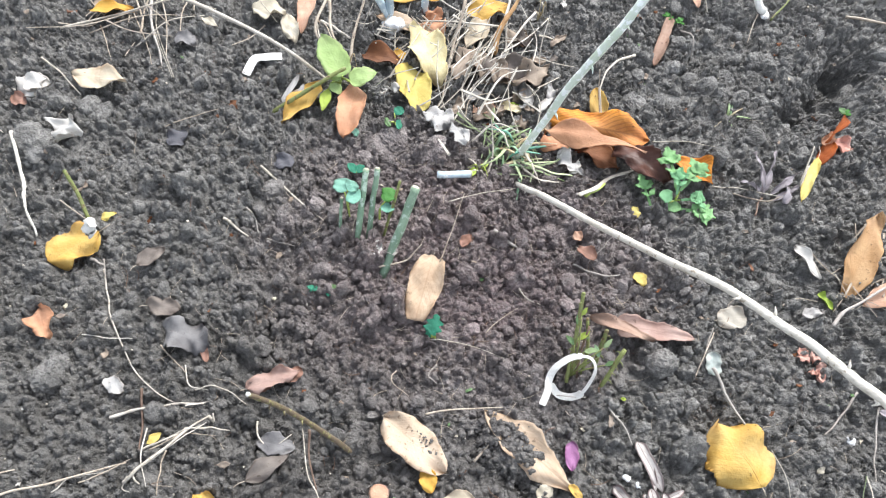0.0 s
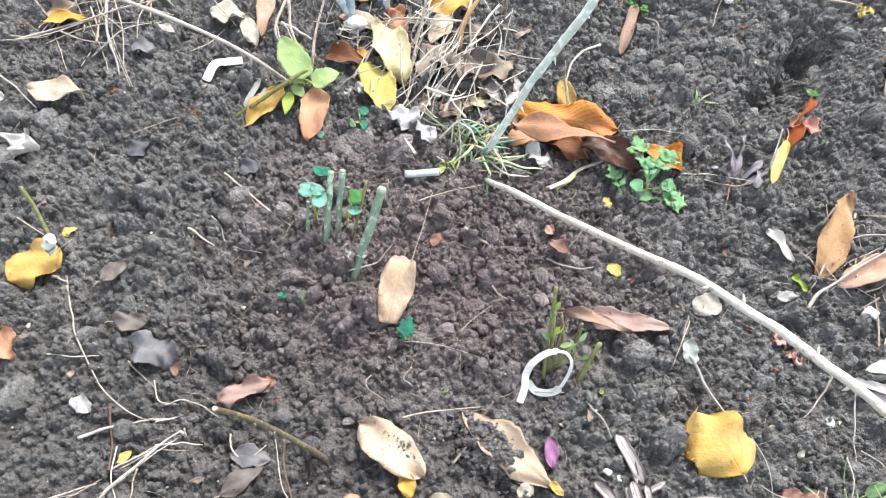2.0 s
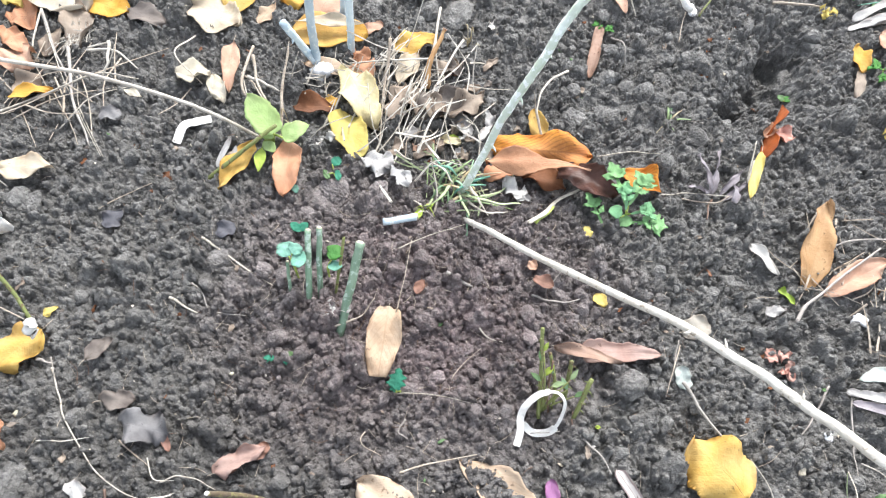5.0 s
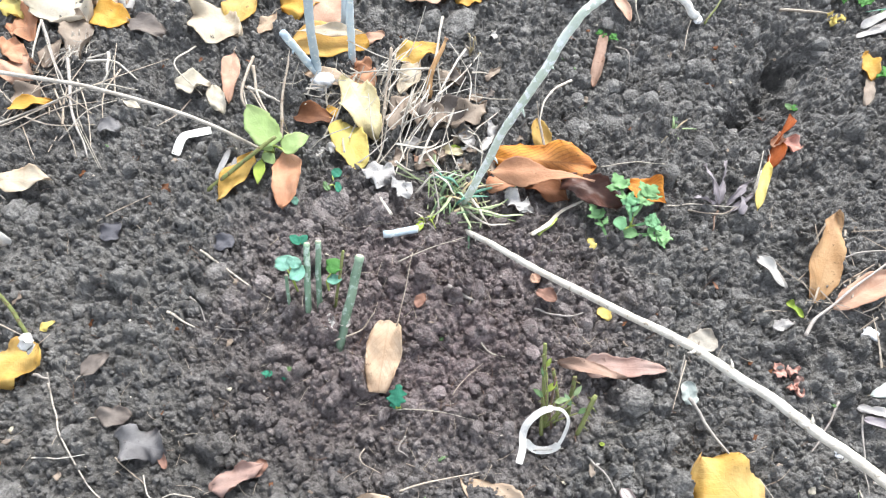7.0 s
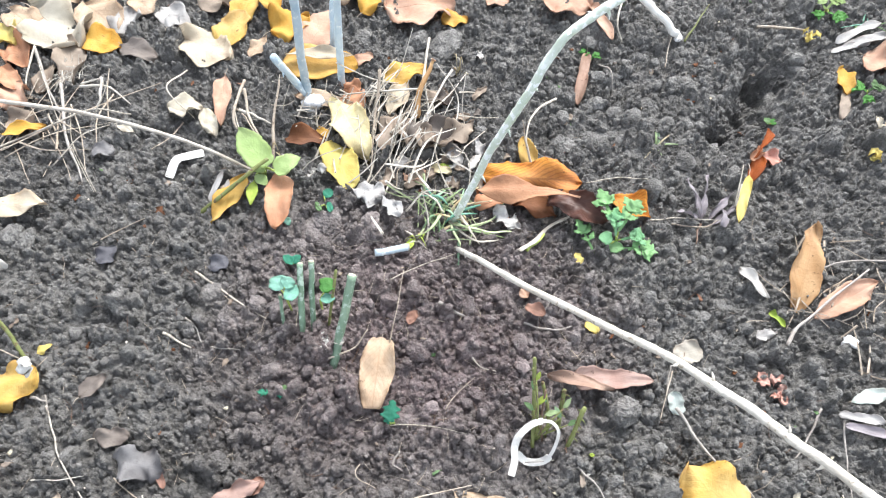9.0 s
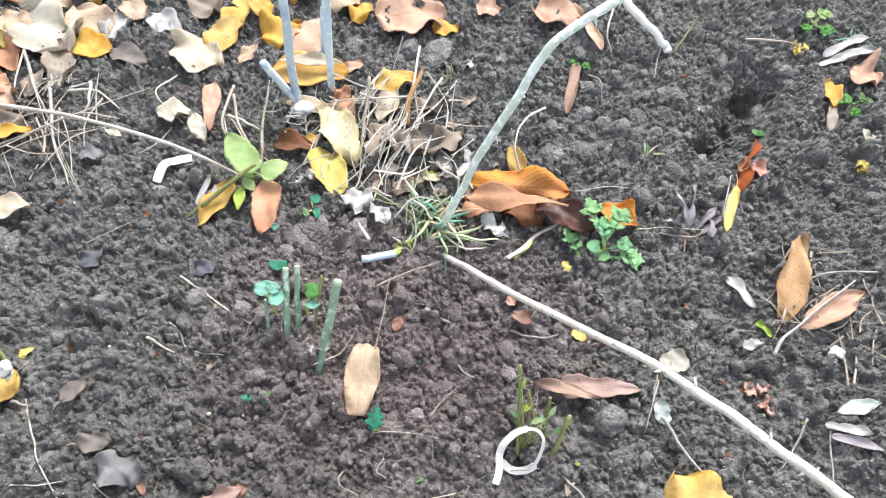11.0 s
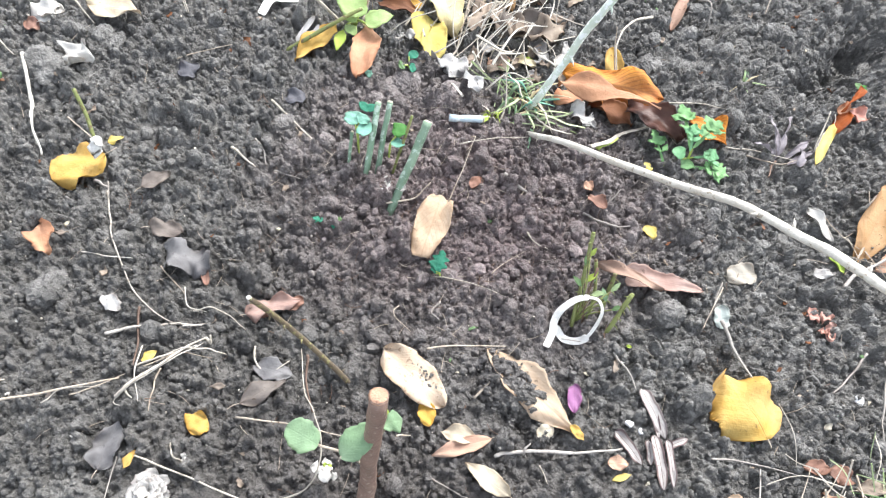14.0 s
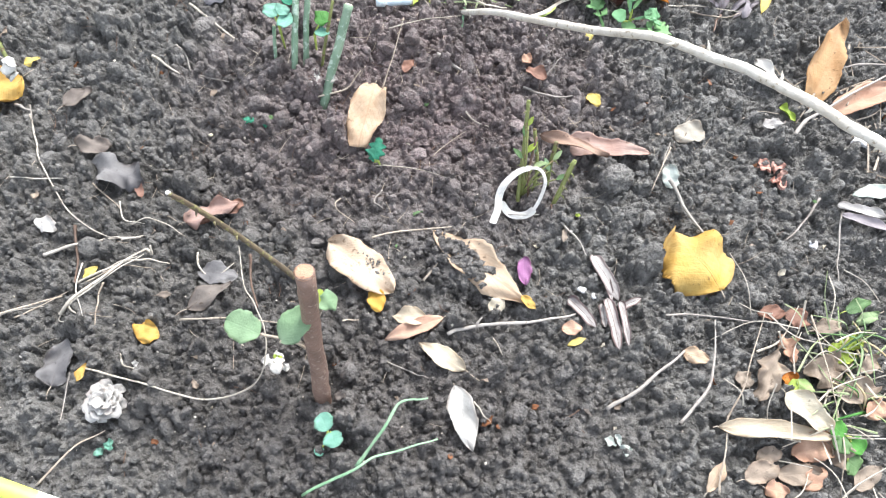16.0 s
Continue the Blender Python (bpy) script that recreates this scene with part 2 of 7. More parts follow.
SOIL = soil_mat("garden_soil", False)
CRUMB = soil_mat("soil_crumb", True)
LEAF = {
    "yellow": leaf_mat("leaf_yellow", (0.64, 0.45, 0.14), (0.57, 0.34, 0.075), (0.66, 0.51, 0.25), spots=0.34, spot=(0.12, 0.075, 0.04)),
    "golden": leaf_mat("leaf_golden", (0.64, 0.40, 0.09), (0.57, 0.31, 0.05), (0.64, 0.43, 0.15), spots=0.3, spot=(0.11, 0.07, 0.04)),
    "orange": leaf_mat("leaf_orange", (0.70, 0.31, 0.05), (0.55, 0.19, 0.035), (0.24, 0.07, 0.02), spots=0.35, ribs=13, vein_mix=0.55, rib_low=0.2, rib_full=0.8),
    "apricot": leaf_mat("leaf_apricot", (0.56, 0.37, 0.20), (0.45, 0.26, 0.12), (0.34, 0.19, 0.09), spots=0.38),
    "tan": leaf_mat("leaf_tan", (0.58, 0.46, 0.34), (0.47, 0.34, 0.23), (0.34, 0.21, 0.12), spots=0.34, vein_mix=0.3),
    "cream": leaf_mat("leaf_cream", (0.60, 0.53, 0.41), (0.53, 0.44, 0.325), (0.53, 0.42, 0.29), spots=0.18, vein_mix=0.1),
    "speckled": leaf_mat("leaf_speckled", (0.60, 0.49, 0.375), (0.52, 0.40, 0.29), (0.49, 0.37, 0.25), spots=0.5, spot=(0.2, 0.13, 0.08), vein_mix=0.05),
    "rosette": leaf_mat("leaf_rosette_green", (0.28, 0.55, 0.30), (0.20, 0.45, 0.22), (0.42, 0.62, 0.40), spots=0.05, thin=0.3),
    "butter": leaf_mat("leaf_butter_yellow", (0.72, 0.66, 0.42), (0.64, 0.54, 0.29), (0.60, 0.48, 0.25), spots=0.2, vein_mix=0.12),
    "cloud": leaf_mat("petal_white", (0.70, 0.69, 0.67), (0.64, 0.63, 0.61), (0.67, 0.66, 0.64), spots=0.0, vein_mix=0.05, thin=0.4),
    "papery": leaf_mat("leaf_papery_white", (0.56, 0.55, 0.53), (0.42, 0.41, 0.40), (0.66, 0.65, 0.63), spots=0.5, vein_mix=0.5, spot=(0.16, 0.14, 0.12), ribs=11),
    "fold": leaf_mat("leaf_fold_brown", (0.52, 0.29, 0.17), (0.40, 0.20, 0.11), (0.34, 0.17, 0.09), spots=0.25, ribs=11, vein_mix=0.25),
    "pale": leaf_mat("leaf_pale", (0.60, 0.56, 0.47), (0.53, 0.48, 0.37), (0.55, 0.50, 0.38), spots=0.15, vein_mix=0.1),
    "lemon": leaf_mat("leaf_lemon", (0.68, 0.59, 0.20), (0.62, 0.49, 0.14), (0.58, 0.48, 0.2), spots=0.18),
    "white": leaf_mat("leaf_white", (0.64, 0.63, 0.60), (0.53, 0.51, 0.47), (0.48, 0.45, 0.40), spots=0.25, vein_mix=0.15, spot=(0.2, 0.17, 0.14)),
    "salmon": leaf_mat("leaf_salmon", (0.60, 0.34, 0.21), (0.50, 0.25, 0.14), (0.42, 0.23, 0.14), spots=0.25),
    "blush": leaf_mat("leaf_blush", (0.60, 0.41, 0.30), (0.49, 0.29, 0.20), (0.45, 0.28, 0.19), spots=0.12),
    "pinkish": leaf_mat("leaf_pinkish_brown", (0.36, 0.21, 0.16), (0.26, 0.14, 0.10), (0.18, 0.09, 0.06), spots=0.25),
    "brown": leaf_mat("leaf_brown", (0.26, 0.11, 0.05), (0.16, 0.065, 0.03), (0.12, 0.05, 0.025), spots=0.2),
    "chestnut": leaf_mat("leaf_chestnut", (0.135, 0.068, 0.052), (0.085, 0.040, 0.032), (0.20, 0.10, 0.07), spots=0.1, gloss=0.35),
    "bark": leaf_mat("leaf_bark_brown", (0.44, 0.31, 0.24), (0.32, 0.20, 0.145), (0.24, 0.14, 0.10), spots=0.35, ribs=14),
    "dusty": leaf_mat("leaf_dusty_pink", (0.46, 0.33, 0.285), (0.34, 0.22, 0.185), (0.27, 0.17, 0.14), spots=0.3, ribs=12),
    "spring": leaf_mat("leaf_spring_green", (0.28, 0.52, 0.23), (0.21, 0.43, 0.17), (0.40, 0.60, 0.34), spots=0.06, thin=0.3),
    "aqua": leaf_mat("leaf_pale_aqua", (0.56, 0.62, 0.57), (0.44, 0.49, 0.46), (0.62, 0.66, 0.6), spots=0.15),
    "grey": leaf_mat("leaf_grey", (0.22, 0.19, 0.165), (0.16, 0.135, 0.12), (0.28, 0.25, 0.22), spots=0.3),
    "greytan": leaf_mat("leaf_grey_tan", (0.40, 0.33, 0.26), (0.30, 0.24, 0.19), (0.26, 0.20, 0.15), spots=0.3),
    "slate": leaf_mat("leaf_slate", (0.25, 0.245, 0.245), (0.16, 0.155, 0.158), (0.27, 0.26, 0.265), spots=0.4, gloss=0.6, vein_mix=0.05, spot=(0.06, 0.055, 0.05)),
    "putty": leaf_mat("leaf_putty", (0.45, 0.42, 0.36), (0.35, 0.32, 0.27), (0.32, 0.28, 0.22), spots=0.2),
    "night": leaf_mat("leaf_dark_blue_grey", (0.125, 0.125, 0.14), (0.075, 0.075, 0.088), (0.15, 0.15, 0.165), spots=0.3, vein_mix=0.05),
    "ash": leaf_mat("leaf_ash_grey", (0.54, 0.53, 0.51), (0.38, 0.365, 0.35), (0.58, 0.56, 0.54), spots=0.35, vein_mix=0.06, spot=(0.15, 0.13, 0.11)),
    "striped": leaf_mat("leaf_striped", (0.56, 0.53, 0.50), (0.42, 0.38, 0.36), (0.13, 0.075, 0.08), spots=0.25, ribs=2, vein_mix=0.75, rib_low=0.98, edge=0.85),
    "violet": leaf_mat("leaf_violet_grey", (0.40, 0.37, 0.39), (0.27, 0.24, 0.26), (0.46, 0.43, 0.45), spots=0.2),
    "purple": leaf_mat("petal_purple", (0.40, 0.19, 0.36), (0.32, 0.14, 0.28), (0.46, 0.28, 0.43), spots=0.05),
    "coral": leaf_mat("petal_coral", (0.66, 0.33, 0.26), (0.58, 0.38, 0.32), (0.68, 0.45, 0.39), spots=0.3),
    "rust": leaf_mat("leaf_rust", (0.50, 0.13, 0.03), (0.34, 0.09, 0.03), (0.24, 0.06, 0.02), spots=0.3),
    "lime": leaf_mat("leaf_lime", (0.42, 0.52, 0.10), (0.32, 0.44, 0.08), (0.50, 0.58, 0.22), spots=0.05),
    "fresh": leaf_mat("leaf_fresh_green", (0.47, 0.60, 0.27), (0.38, 0.53, 0.20), (0.60, 0.69, 0.42), spots=0.06, thin=0.4),
    "green": leaf_mat("leaf_green", (0.10, 0.30, 0.06), (0.07, 0.23, 0.05), (0.17, 0.36, 0.11), spots=0.05),
    "bluish": leaf_mat("leaf_bluish_green", (0.22, 0.46, 0.36), (0.16, 0.38, 0.28), (0.34, 0.55, 0.46), spots=0.05),
    "teal": leaf_mat("leaf_teal", (0.045, 0.26, 0.16), (0.035, 0.19, 0.12), (0.08, 0.32, 0.21), spots=0.05),
    "sage": leaf_mat("grass_sage", (0.36, 0.46, 0.24), (0.26, 0.38, 0.20), (0.48, 0.55, 0.36), spots=0.05),
    "hay": leaf_mat("grass_hay", (0.62, 0.55, 0.36), (0.50, 0.42, 0.26), (0.66, 0.6, 0.44), spots=0.1),
    "jade": leaf_mat("leaf_jade", (0.28, 0.42, 0.25), (0.21, 0.34, 0.19), (0.38, 0.50, 0.34), spots=0.06, thin=0.35),
    "dull": leaf_mat("leaf_dull_green", (0.16, 0.28, 0.12), (0.12, 0.21, 0.09), (0.24, 0.35, 0.19), spots=0.1),
}
STEM = {
    "straw": stem_mat("straw", (0.48, 0.42, 0.34), (0.32, 0.26, 0.20), (0.15, 0.11, 0.08), flecks=0.62),
    "bone": stem_mat("straw_bleached", (0.52, 0.48, 0.41), (0.37, 0.33, 0.27), (0.22, 0.20, 0.15), flecks=0.62),
    "bleached": stem_mat("straw_white", (0.59, 0.56, 0.50), (0.44, 0.40, 0.34), (0.30, 0.25, 0.19), flecks=0.64),
    "grey": stem_mat("twig_grey", (0.36, 0.33, 0.30), (0.25, 0.225, 0.20), (0.16, 0.14, 0.12), flecks=0.64),
    "brown": stem_mat("twig_brown", (0.16, 0.10, 0.07), (0.10, 0.06, 0.042)),
    "golden": stem_mat("stalk_golden", (0.55, 0.34, 0.16), (0.40, 0.22, 0.09)),
    "root": stem_mat("root_white", (0.56, 0.52, 0.46), (0.40, 0.35, 0.29), (0.22, 0.18, 0.14), flecks=0.61),
    "cane": stem_mat("cane_bleached", (0.70, 0.67, 0.60), (0.57, 0.52, 0.44), (0.36, 0.31, 0.24), scale=70, flecks=0.6),
    "sprayed": stem_mat("cane_sprayed", (0.50, 0.58, 0.46), (0.66, 0.73, 0.67), (0.80, 0.85, 0.83), scale=45, flecks=0.52),
    "blue": stem_mat("stub_blue_white", (0.34, 0.45, 0.53), (0.56, 0.63, 0.64), (0.66, 0.70, 0.68), scale=45, flecks=0.6),
    "green": stem_mat("stem_green", (0.125, 0.22, 0.14), (0.22, 0.31, 0.22), (0.36, 0.46, 0.38), scale=40, flecks=0.54),
    "blade": stem_mat("grass_blade_green", (0.20, 0.38, 0.22), (0.30, 0.47, 0.30)),
    "sage": stem_mat("grass_stem_sage", (0.26, 0.35, 0.16), (0.40, 0.44, 0.27)),
    "olive": stem_mat("stem_olive", (0.13, 0.15, 0.045), (0.21, 0.24, 0.08), (0.12, 0.08, 0.04), scale=60, flecks=0.56),
    "mossy": stem_mat("stick_mossy", (0.13, 0.10, 0.06), (0.08, 0.06, 0.046), (0.20, 0.185, 0.08), scale=70, flecks=0.55),
    "bark": stem_mat("stub_bark", (0.225, 0.145, 0.112), (0.15, 0.095, 0.074), (0.29, 0.215, 0.175), scale=75, flecks=0.58),
    "wood": stem_mat("cut_wood", (0.42, 0.25, 0.16), (0.30, 0.16, 0.10), (0.18, 0.09, 0.06), scale=160),
    "pith": stem_mat("cut_pith", (0.52, 0.50, 0.38), (0.40, 0.34, 0.24), (0.2, 0.17, 0.1)),
    "yellow": stem_mat("cane_yellow_green", (0.52, 0.54, 0.10), (0.60, 0.63, 0.30), (0.70, 0.73, 0.60), scale=26, flecks=0.58),
    "lime": stem_mat("stem_lime", (0.38, 0.46, 0.10), (0.28, 0.38, 0.09)),
    "plastic": stem_mat("white_plastic", (0.70, 0.69, 0.65), (0.60, 0.59, 0.55), gloss=0.4),
    "paper": stem_mat("white_scrap", (0.74, 0.75, 0.75), (0.58, 0.58, 0.58), (0.34, 0.31, 0.28)),
}


# ---- soil: one sheet with crumbs and clods in its own relief ----
rng = np.random.default_rng(7)
STEP, X0, X1, Y0, Y1 = 0.00105, -0.49, 0.565, -0.285, 0.53
gx, gy = np.arange(X0, X1 + 1e-6, STEP), np.arange(Y0, Y1 + 1e-6, STEP)
NX, NY = len(gx), len(gy)
GX, GY = np.meshgrid(gx, gy)


def value_noise(x, y, size, seed):
    """Smooth random heights between -1 and 1 with humps of about that size."""
    r = np.random.default_rng(seed).uniform(-1, 1, (64, 64))
    u, v = x / size + 11.3, y / size + 7.7
    i, j = np.floor(u).astype(int), np.floor(v).astype(int)
    fu, fv = u - i, v - j
    fu, fv = fu * fu * (3 - 2 * fu), fv * fv * (3 - 2 * fv)
    i, j, i1, j1 = i % 64, j % 64, (i + 1) % 64, (j + 1) % 64
    return (r[j, i] * (1 - fu) + r[j, i1] * fu) * (1 - fv) + (r[j1, i] * (1 - fu) + r[j1, i1] * fu) * fv


def lie(x, y):
    """The lie of the bed: a gentle fall to the right and back, the mound round the cuttings, two hollows."""
    near = np.exp(-(x * x + (y - 0.1) ** 2))
    z = (0.004 - 0.04 * x - 0.03 * np.maximum(0, y - 0.12)) * near
    z = z + 0.012 * np.exp(-(((x + 0.04) / 0.17) ** 2 + ((y - 0.08) / 0.12) ** 2))
    for hx, hy, r, d in HOLLOWS:
        z = z - d * np.exp(-(((x - hx) ** 2 + (y - hy) ** 2) / r**2))
    return z


def rough(x, y):
    return lie(x, y) + 0.0060 * value_noise(x, y, 0.085, 1) + 0.0048 * value_noise(x, y, 0.030, 2)


H = rough(GX, GY)


def stamp(count, small, large, power, low, high, tall, seed, gap=0.0, steep=2.6):
    """Press angular, flat-topped crumbs of random size and tilt into the relief."""
    r_ = np.random.default_rng(seed)
    size = np.clip(small * (1 - r_.random(count)) ** (-1 / power), small, large)
    cx, cy = r_.uniform(X0, X1, count), r_.uniform(Y0, Y1, count)
    turn = r_.uniform(0, 6.28, count)[:, None] + np.arange(6) * 1.047 + r_.uniform(-0.35, 0.35, (count, 6))
    off = r_.uniform(0.62, 1.15, (count, 6)) * size[:, None]
    ux, uy = np.cos(turn) / off, np.sin(turn) / off
    lift, tx, ty = r_.uniform(low, high, count), r_.normal(0, 0.42, count), r_.normal(0, 0.42, count)
    under = H.copy()
    np.subtract(H, gap, out=H)
    for k in range(count):
        c = size[k]
        r = c * 1.35
        i0, i1 = max(0, int((cx[k] - r - X0) / STEP)), min(NX, int((cx[k] + r - X0) / STEP) + 2)
        j0, j1 = max(0, int((cy[k] - r - Y0) / STEP)), min(NY, int((cy[k] + r - Y0) / STEP) + 2)
        dx, dy = gx[None, i0:i1] - cx[k], gy[j0:j1, None] - cy[k]
        q = 1 - (ux[k][:, None, None] * dx + uy[k][:, None, None] * dy).max(0)
        jc, ic = min(NY - 1, int((cy[k] - Y0) / STEP)), min(NX - 1, int((cx[k] - X0) / STEP))
        top = under[jc, ic] + c * lift[k] + tx[k] * dx + ty[k] * dy + c * tall * (np.clip(q * steep, 0, 1) ** 0.8 * 0.8 + 0.3 * np.maximum(q, 0))
        patch = H[j0:j1, i0:i1]
        np.copyto(patch, top, where=(q > 0) & (top > patch))


stamp(900, 0.0060, 0.019, 2.0, -0.75, -0.2, 0.8, 11, 0.002, 2.2)
H += 0.0010 * value_noise(GX, GY, 0.0075, 8)
stamp(12000, 0.0021, 0.0066, 2.2, -0.85, -0.05, 0.85, 12, 0.0024, 3.2)
stamp(46000, 0.0012, 0.0028, 2.3, -0.75, 0.3, 1.15, 13, 0.0012, 3.4)
H += 0.0003 * value_noise(GX, GY, 0.0034, 3)


def blurred(a, n):
    for axis in (0, 1):
        c = np.cumsum(np.pad(a, [(n + 1, n) if k == axis else (0, 0) for k in (0, 1)], mode="edge"), axis)
        size = a.shape[axis]
        a = (np.take(c, range(2 * n + 1, 2 * n + 1 + size), axis) - np.take(c, range(0, size), axis)) / (2 * n + 1)
    return a


SMOOTH = blurred(H, 7)
COVER = np.zeros(H.shape, bool)


def height(x, y, field=None):
    """The soil's height at a place."""
    f = H if field is None else field
    u = np.clip((np.asarray(x) - X0) / STEP, 0, NX - 1.001)
    v = np.clip((np.asarray(y) - Y0) / STEP, 0, NY - 1.001)
    i, j = u.astype(int), v.astype(int)
    fu, fv = u - i, v - j
    return (f[j, i] * (1 - fu) + f[j, i + 1] * fu) * (1 - fv) + (f[j + 1, i] * (1 - fu) + f[j + 1, i + 1] * fu) * fv


def build_ground():
    far = np.geomspace(0.003, 60, 60)
    ex, ey = np.concatenate([X0 - far[::-1], gx, X1 + far]), np.concatenate([Y0 - far[::-1], gy, Y1 + far])
    ax, ay = np.meshgrid(ex, ey)
    out = np.maximum(np.maximum(X0 - ax, ax - X1), np.maximum(Y0 - ay, ay - Y1))
    k = np.clip(out / 0.03, 0, 1)
    bed = rough(ax, ay) + 0.004 * value_noise(ax, ay, 0.021, 5) + 0.003 * value_noise(ax, ay, 0.009, 6)
    far_off = np.clip(out / 0.5, 0, 1)
    z = height(ax, ay) * (1 - k) + (bed * (1 - far_off) + lie(ax, ay) * far_off) * k
    z = z + (value_noise(ax, ay, 0.06, 62) + 0.5 * value_noise(ax, ay, 0.021, 63)) * np.clip(out * 0.16, 0, 0.016) * np.clip(1.6 - out, 0, 1) * k
    loose = np.random.default_rng(61).uniform(-0.32, 0.32, (2, *ax.shape)) * STEP * (out < 0)
    v = np.stack([ax + loose[0], ay + loose[1], z], -1).reshape(-1, 3)
    w, h = len(ex), len(ey)
    n = np.arange(w * h).reshape(h, w)
    f = np.stack([n[:-1, :-1], n[:-1, 1:], n[1:, 1:], n[1:, :-1]], -1).reshape(-1, 4)
    me = fast_mesh("ground", v, f, True)
    me.materials.append(SOIL)
    tagged(new("ground", me), "dark crumbly garden soil, reddish where freshly dug", "soil", kind="structure")


def fast_mesh(name, v, f, smooth=True):
    """A mesh from arrays of places and of equal-sided faces."""
    me = bpy.data.meshes.new(name)
    k = f.shape[1]
    me.vertices.add(len(v))
    me.vertices.foreach_set("co", np.ascontiguousarray(v, dtype=np.float32).ravel())
    me.loops.add(f.size)
    me.loops.foreach_set("vertex_index", np.ascontiguousarray(f, dtype=np.int32).ravel())
    me.polygons.add(len(f))
    me.polygons.foreach_set("loop_start", np.arange(0, f.size, k, dtype=np.int32))
    me.polygons.foreach_set("use_smooth", np.full(len(f), smooth))
    me.update(calc_edges=True)
    return me



def ball(level):
    bm = bmesh.new()
    bmesh.ops.create_icosphere(bm, subdivisions=level, radius=1)
    v = np.array([p.co[:] for p in bm.verts])
    f = np.array([[p.index for p in q.verts] for q in bm.faces])
    bm.free()
    return v, f


def lumpy(v, seed, amount=0.3):
    """Directions of a ball pushed in and out into a soil crumb."""
    r = np.random.default_rng(seed)
    d = np.ones(len(v))
    for freq, amp in ((1.6, amount), (3.4, amount * 0.6), (7.0, amount * 0.35)):
        for _ in range(4):
            d += amp * 0.5 * np.sin(freq * (v @ r.normal(size=3)) + r.uniform(0, 6.28))
    return v * d[:, None] * r.uniform(0.75, 1.15, 3)


def rocky(v, seed, rounding=0.0):
    """Directions of a ball cut back by random planes into an angular crumb."""
    r = np.random.default_rng(seed)
    n = r.normal(size=(11, 3))
    n /= np.linalg.norm(n, axis=1)[:, None]
    cut = r.uniform(0.62, 1.0, 11)
    d = np.minimum((cut / np.maximum(v @ n.T, 1e-3)).min(1), 1.25)
    d = d * (1 - rounding) + rounding * 0.95 + r.uniform(-0.07, 0.07, len(v))
    return v * d[:, None] * r.uniform(0.6, 1.2, 3)


def turned(n, r):
    q = r.normal(size=(n, 4))
    q /= np.linalg.norm(q, axis=1)[:, None]
    w, x, y, z = q.T
    return np.stack([1 - 2 * (y * y + z * z), 2 * (x * y - w * z), 2 * (x * z + w * y), 2 * (x * y + w * z), 1 - 2 * (x * x + z * z), 2 * (y * z - w * x), 2 * (x * z - w * y), 2 * (y * z + w * x), 1 - 2 * (x * x + y * y)], -1).reshape(n, 3, 3)


def scatter_crumbs(name, count, level, small, large, power, label, sink, seed, mat=None, rounding=0.0, patch=None):
    """Countless loose crumbs over the bed, or round a patch given as x, y and its two half-widths."""
    r = np.random.default_rng(seed)
    v0, f0 = ball(level)
    kinds = [rocky(v0, 100 + seed * 10 + k, rounding) for k in range(8)]
    size = np.clip(small * (1 - r.random(count)) ** (-1 / power), small, large)
    x, y = r.uniform(X0 + 0.02, X1 - 0.02, count), r.uniform(Y0 + 0.02, Y1 - 0.02, count)
    if patch:
        a, b = r.normal(0, 0.55, (2, count)).clip(-1.4, 1.4)
        x, y = patch[0] + a * patch[2], patch[1] + b * patch[3]
    clear = blurred(COVER.astype(float), max(1, int(0.8 * large / STEP))) < 0.02
    free = (COVER if large < 0.004 else ~clear)[((y - Y0) / STEP).astype(int), ((x - X0) / STEP).astype(int)]
    x, y, size = x[~free], y[~free], size[~free]
    count = len(x)
    z = height(x, y) + size * sink
    turn = turned(count, r)
    kind = r.integers(0, 8, count)
    v = np.empty((count, len(v0), 3))
    for k in range(8):
        pick = kind == k
        v[pick] = np.einsum("nij,vj->nvi", turn[pick], kinds[k]) * size[pick][:, None, None]
    v += np.stack([x, y, z], -1)[:, None]
    f = f0[None] + (np.arange(count) * len(v0))[:, None, None]
    me = fast_mesh(name, v.reshape(-1, 3), f.reshape(-1, 3), False)
    me.materials.append(mat or CRUMB)
    tagged(new(name, me), label, "soil crumbs", kind="stuff")


def soil_pile(x, y, turn, sx, sy, count, label, seed):
    """Countless crumbs heaped on a leaf."""
    r = np.random.default_rng(seed)
    v0, f0 = ball(2)
    kinds = [lumpy(v0, 400 + k, 0.42) for k in range(6)]
    a, b_ = r.normal(0, 0.5, (2, count)).clip(-1.1, 1.1)
    px, py = x + a * sx * math.cos(turn) - b_ * sy * math.sin(turn), y + a * sx * math.sin(turn) + b_ * sy * math.cos(turn)
    size = 0.0008 * (1 - r.random(count)) ** (-0.45)
    size = np.clip(size, 0.0006, 0.0032) * (1 if count > 100 else 0.55)
    pz = height(px, py) + (0.0022 if count > 100 else 0.0012) + size * 0.35 + 0.0022 * np.exp(-3 * (a * a + b_ * b_))
    turns = turned(count, r)
    v = np.stack([np.einsum("ij,vj->vi", turns[k], kinds[k % 6]) * size[k] + (px[k], py[k], pz[k]) for k in range(count)])
    f = f0[None] + (np.arange(count) * len(v0))[:, None, None]
    me = fast_mesh("soil_on_leaf", v.reshape(-1, 3), f.reshape(-1, 3), False)
    me.materials.append(CRUMB)
    tagged(new("soil_on_leaf", me), label, "soil crumbs", kind="stuff")


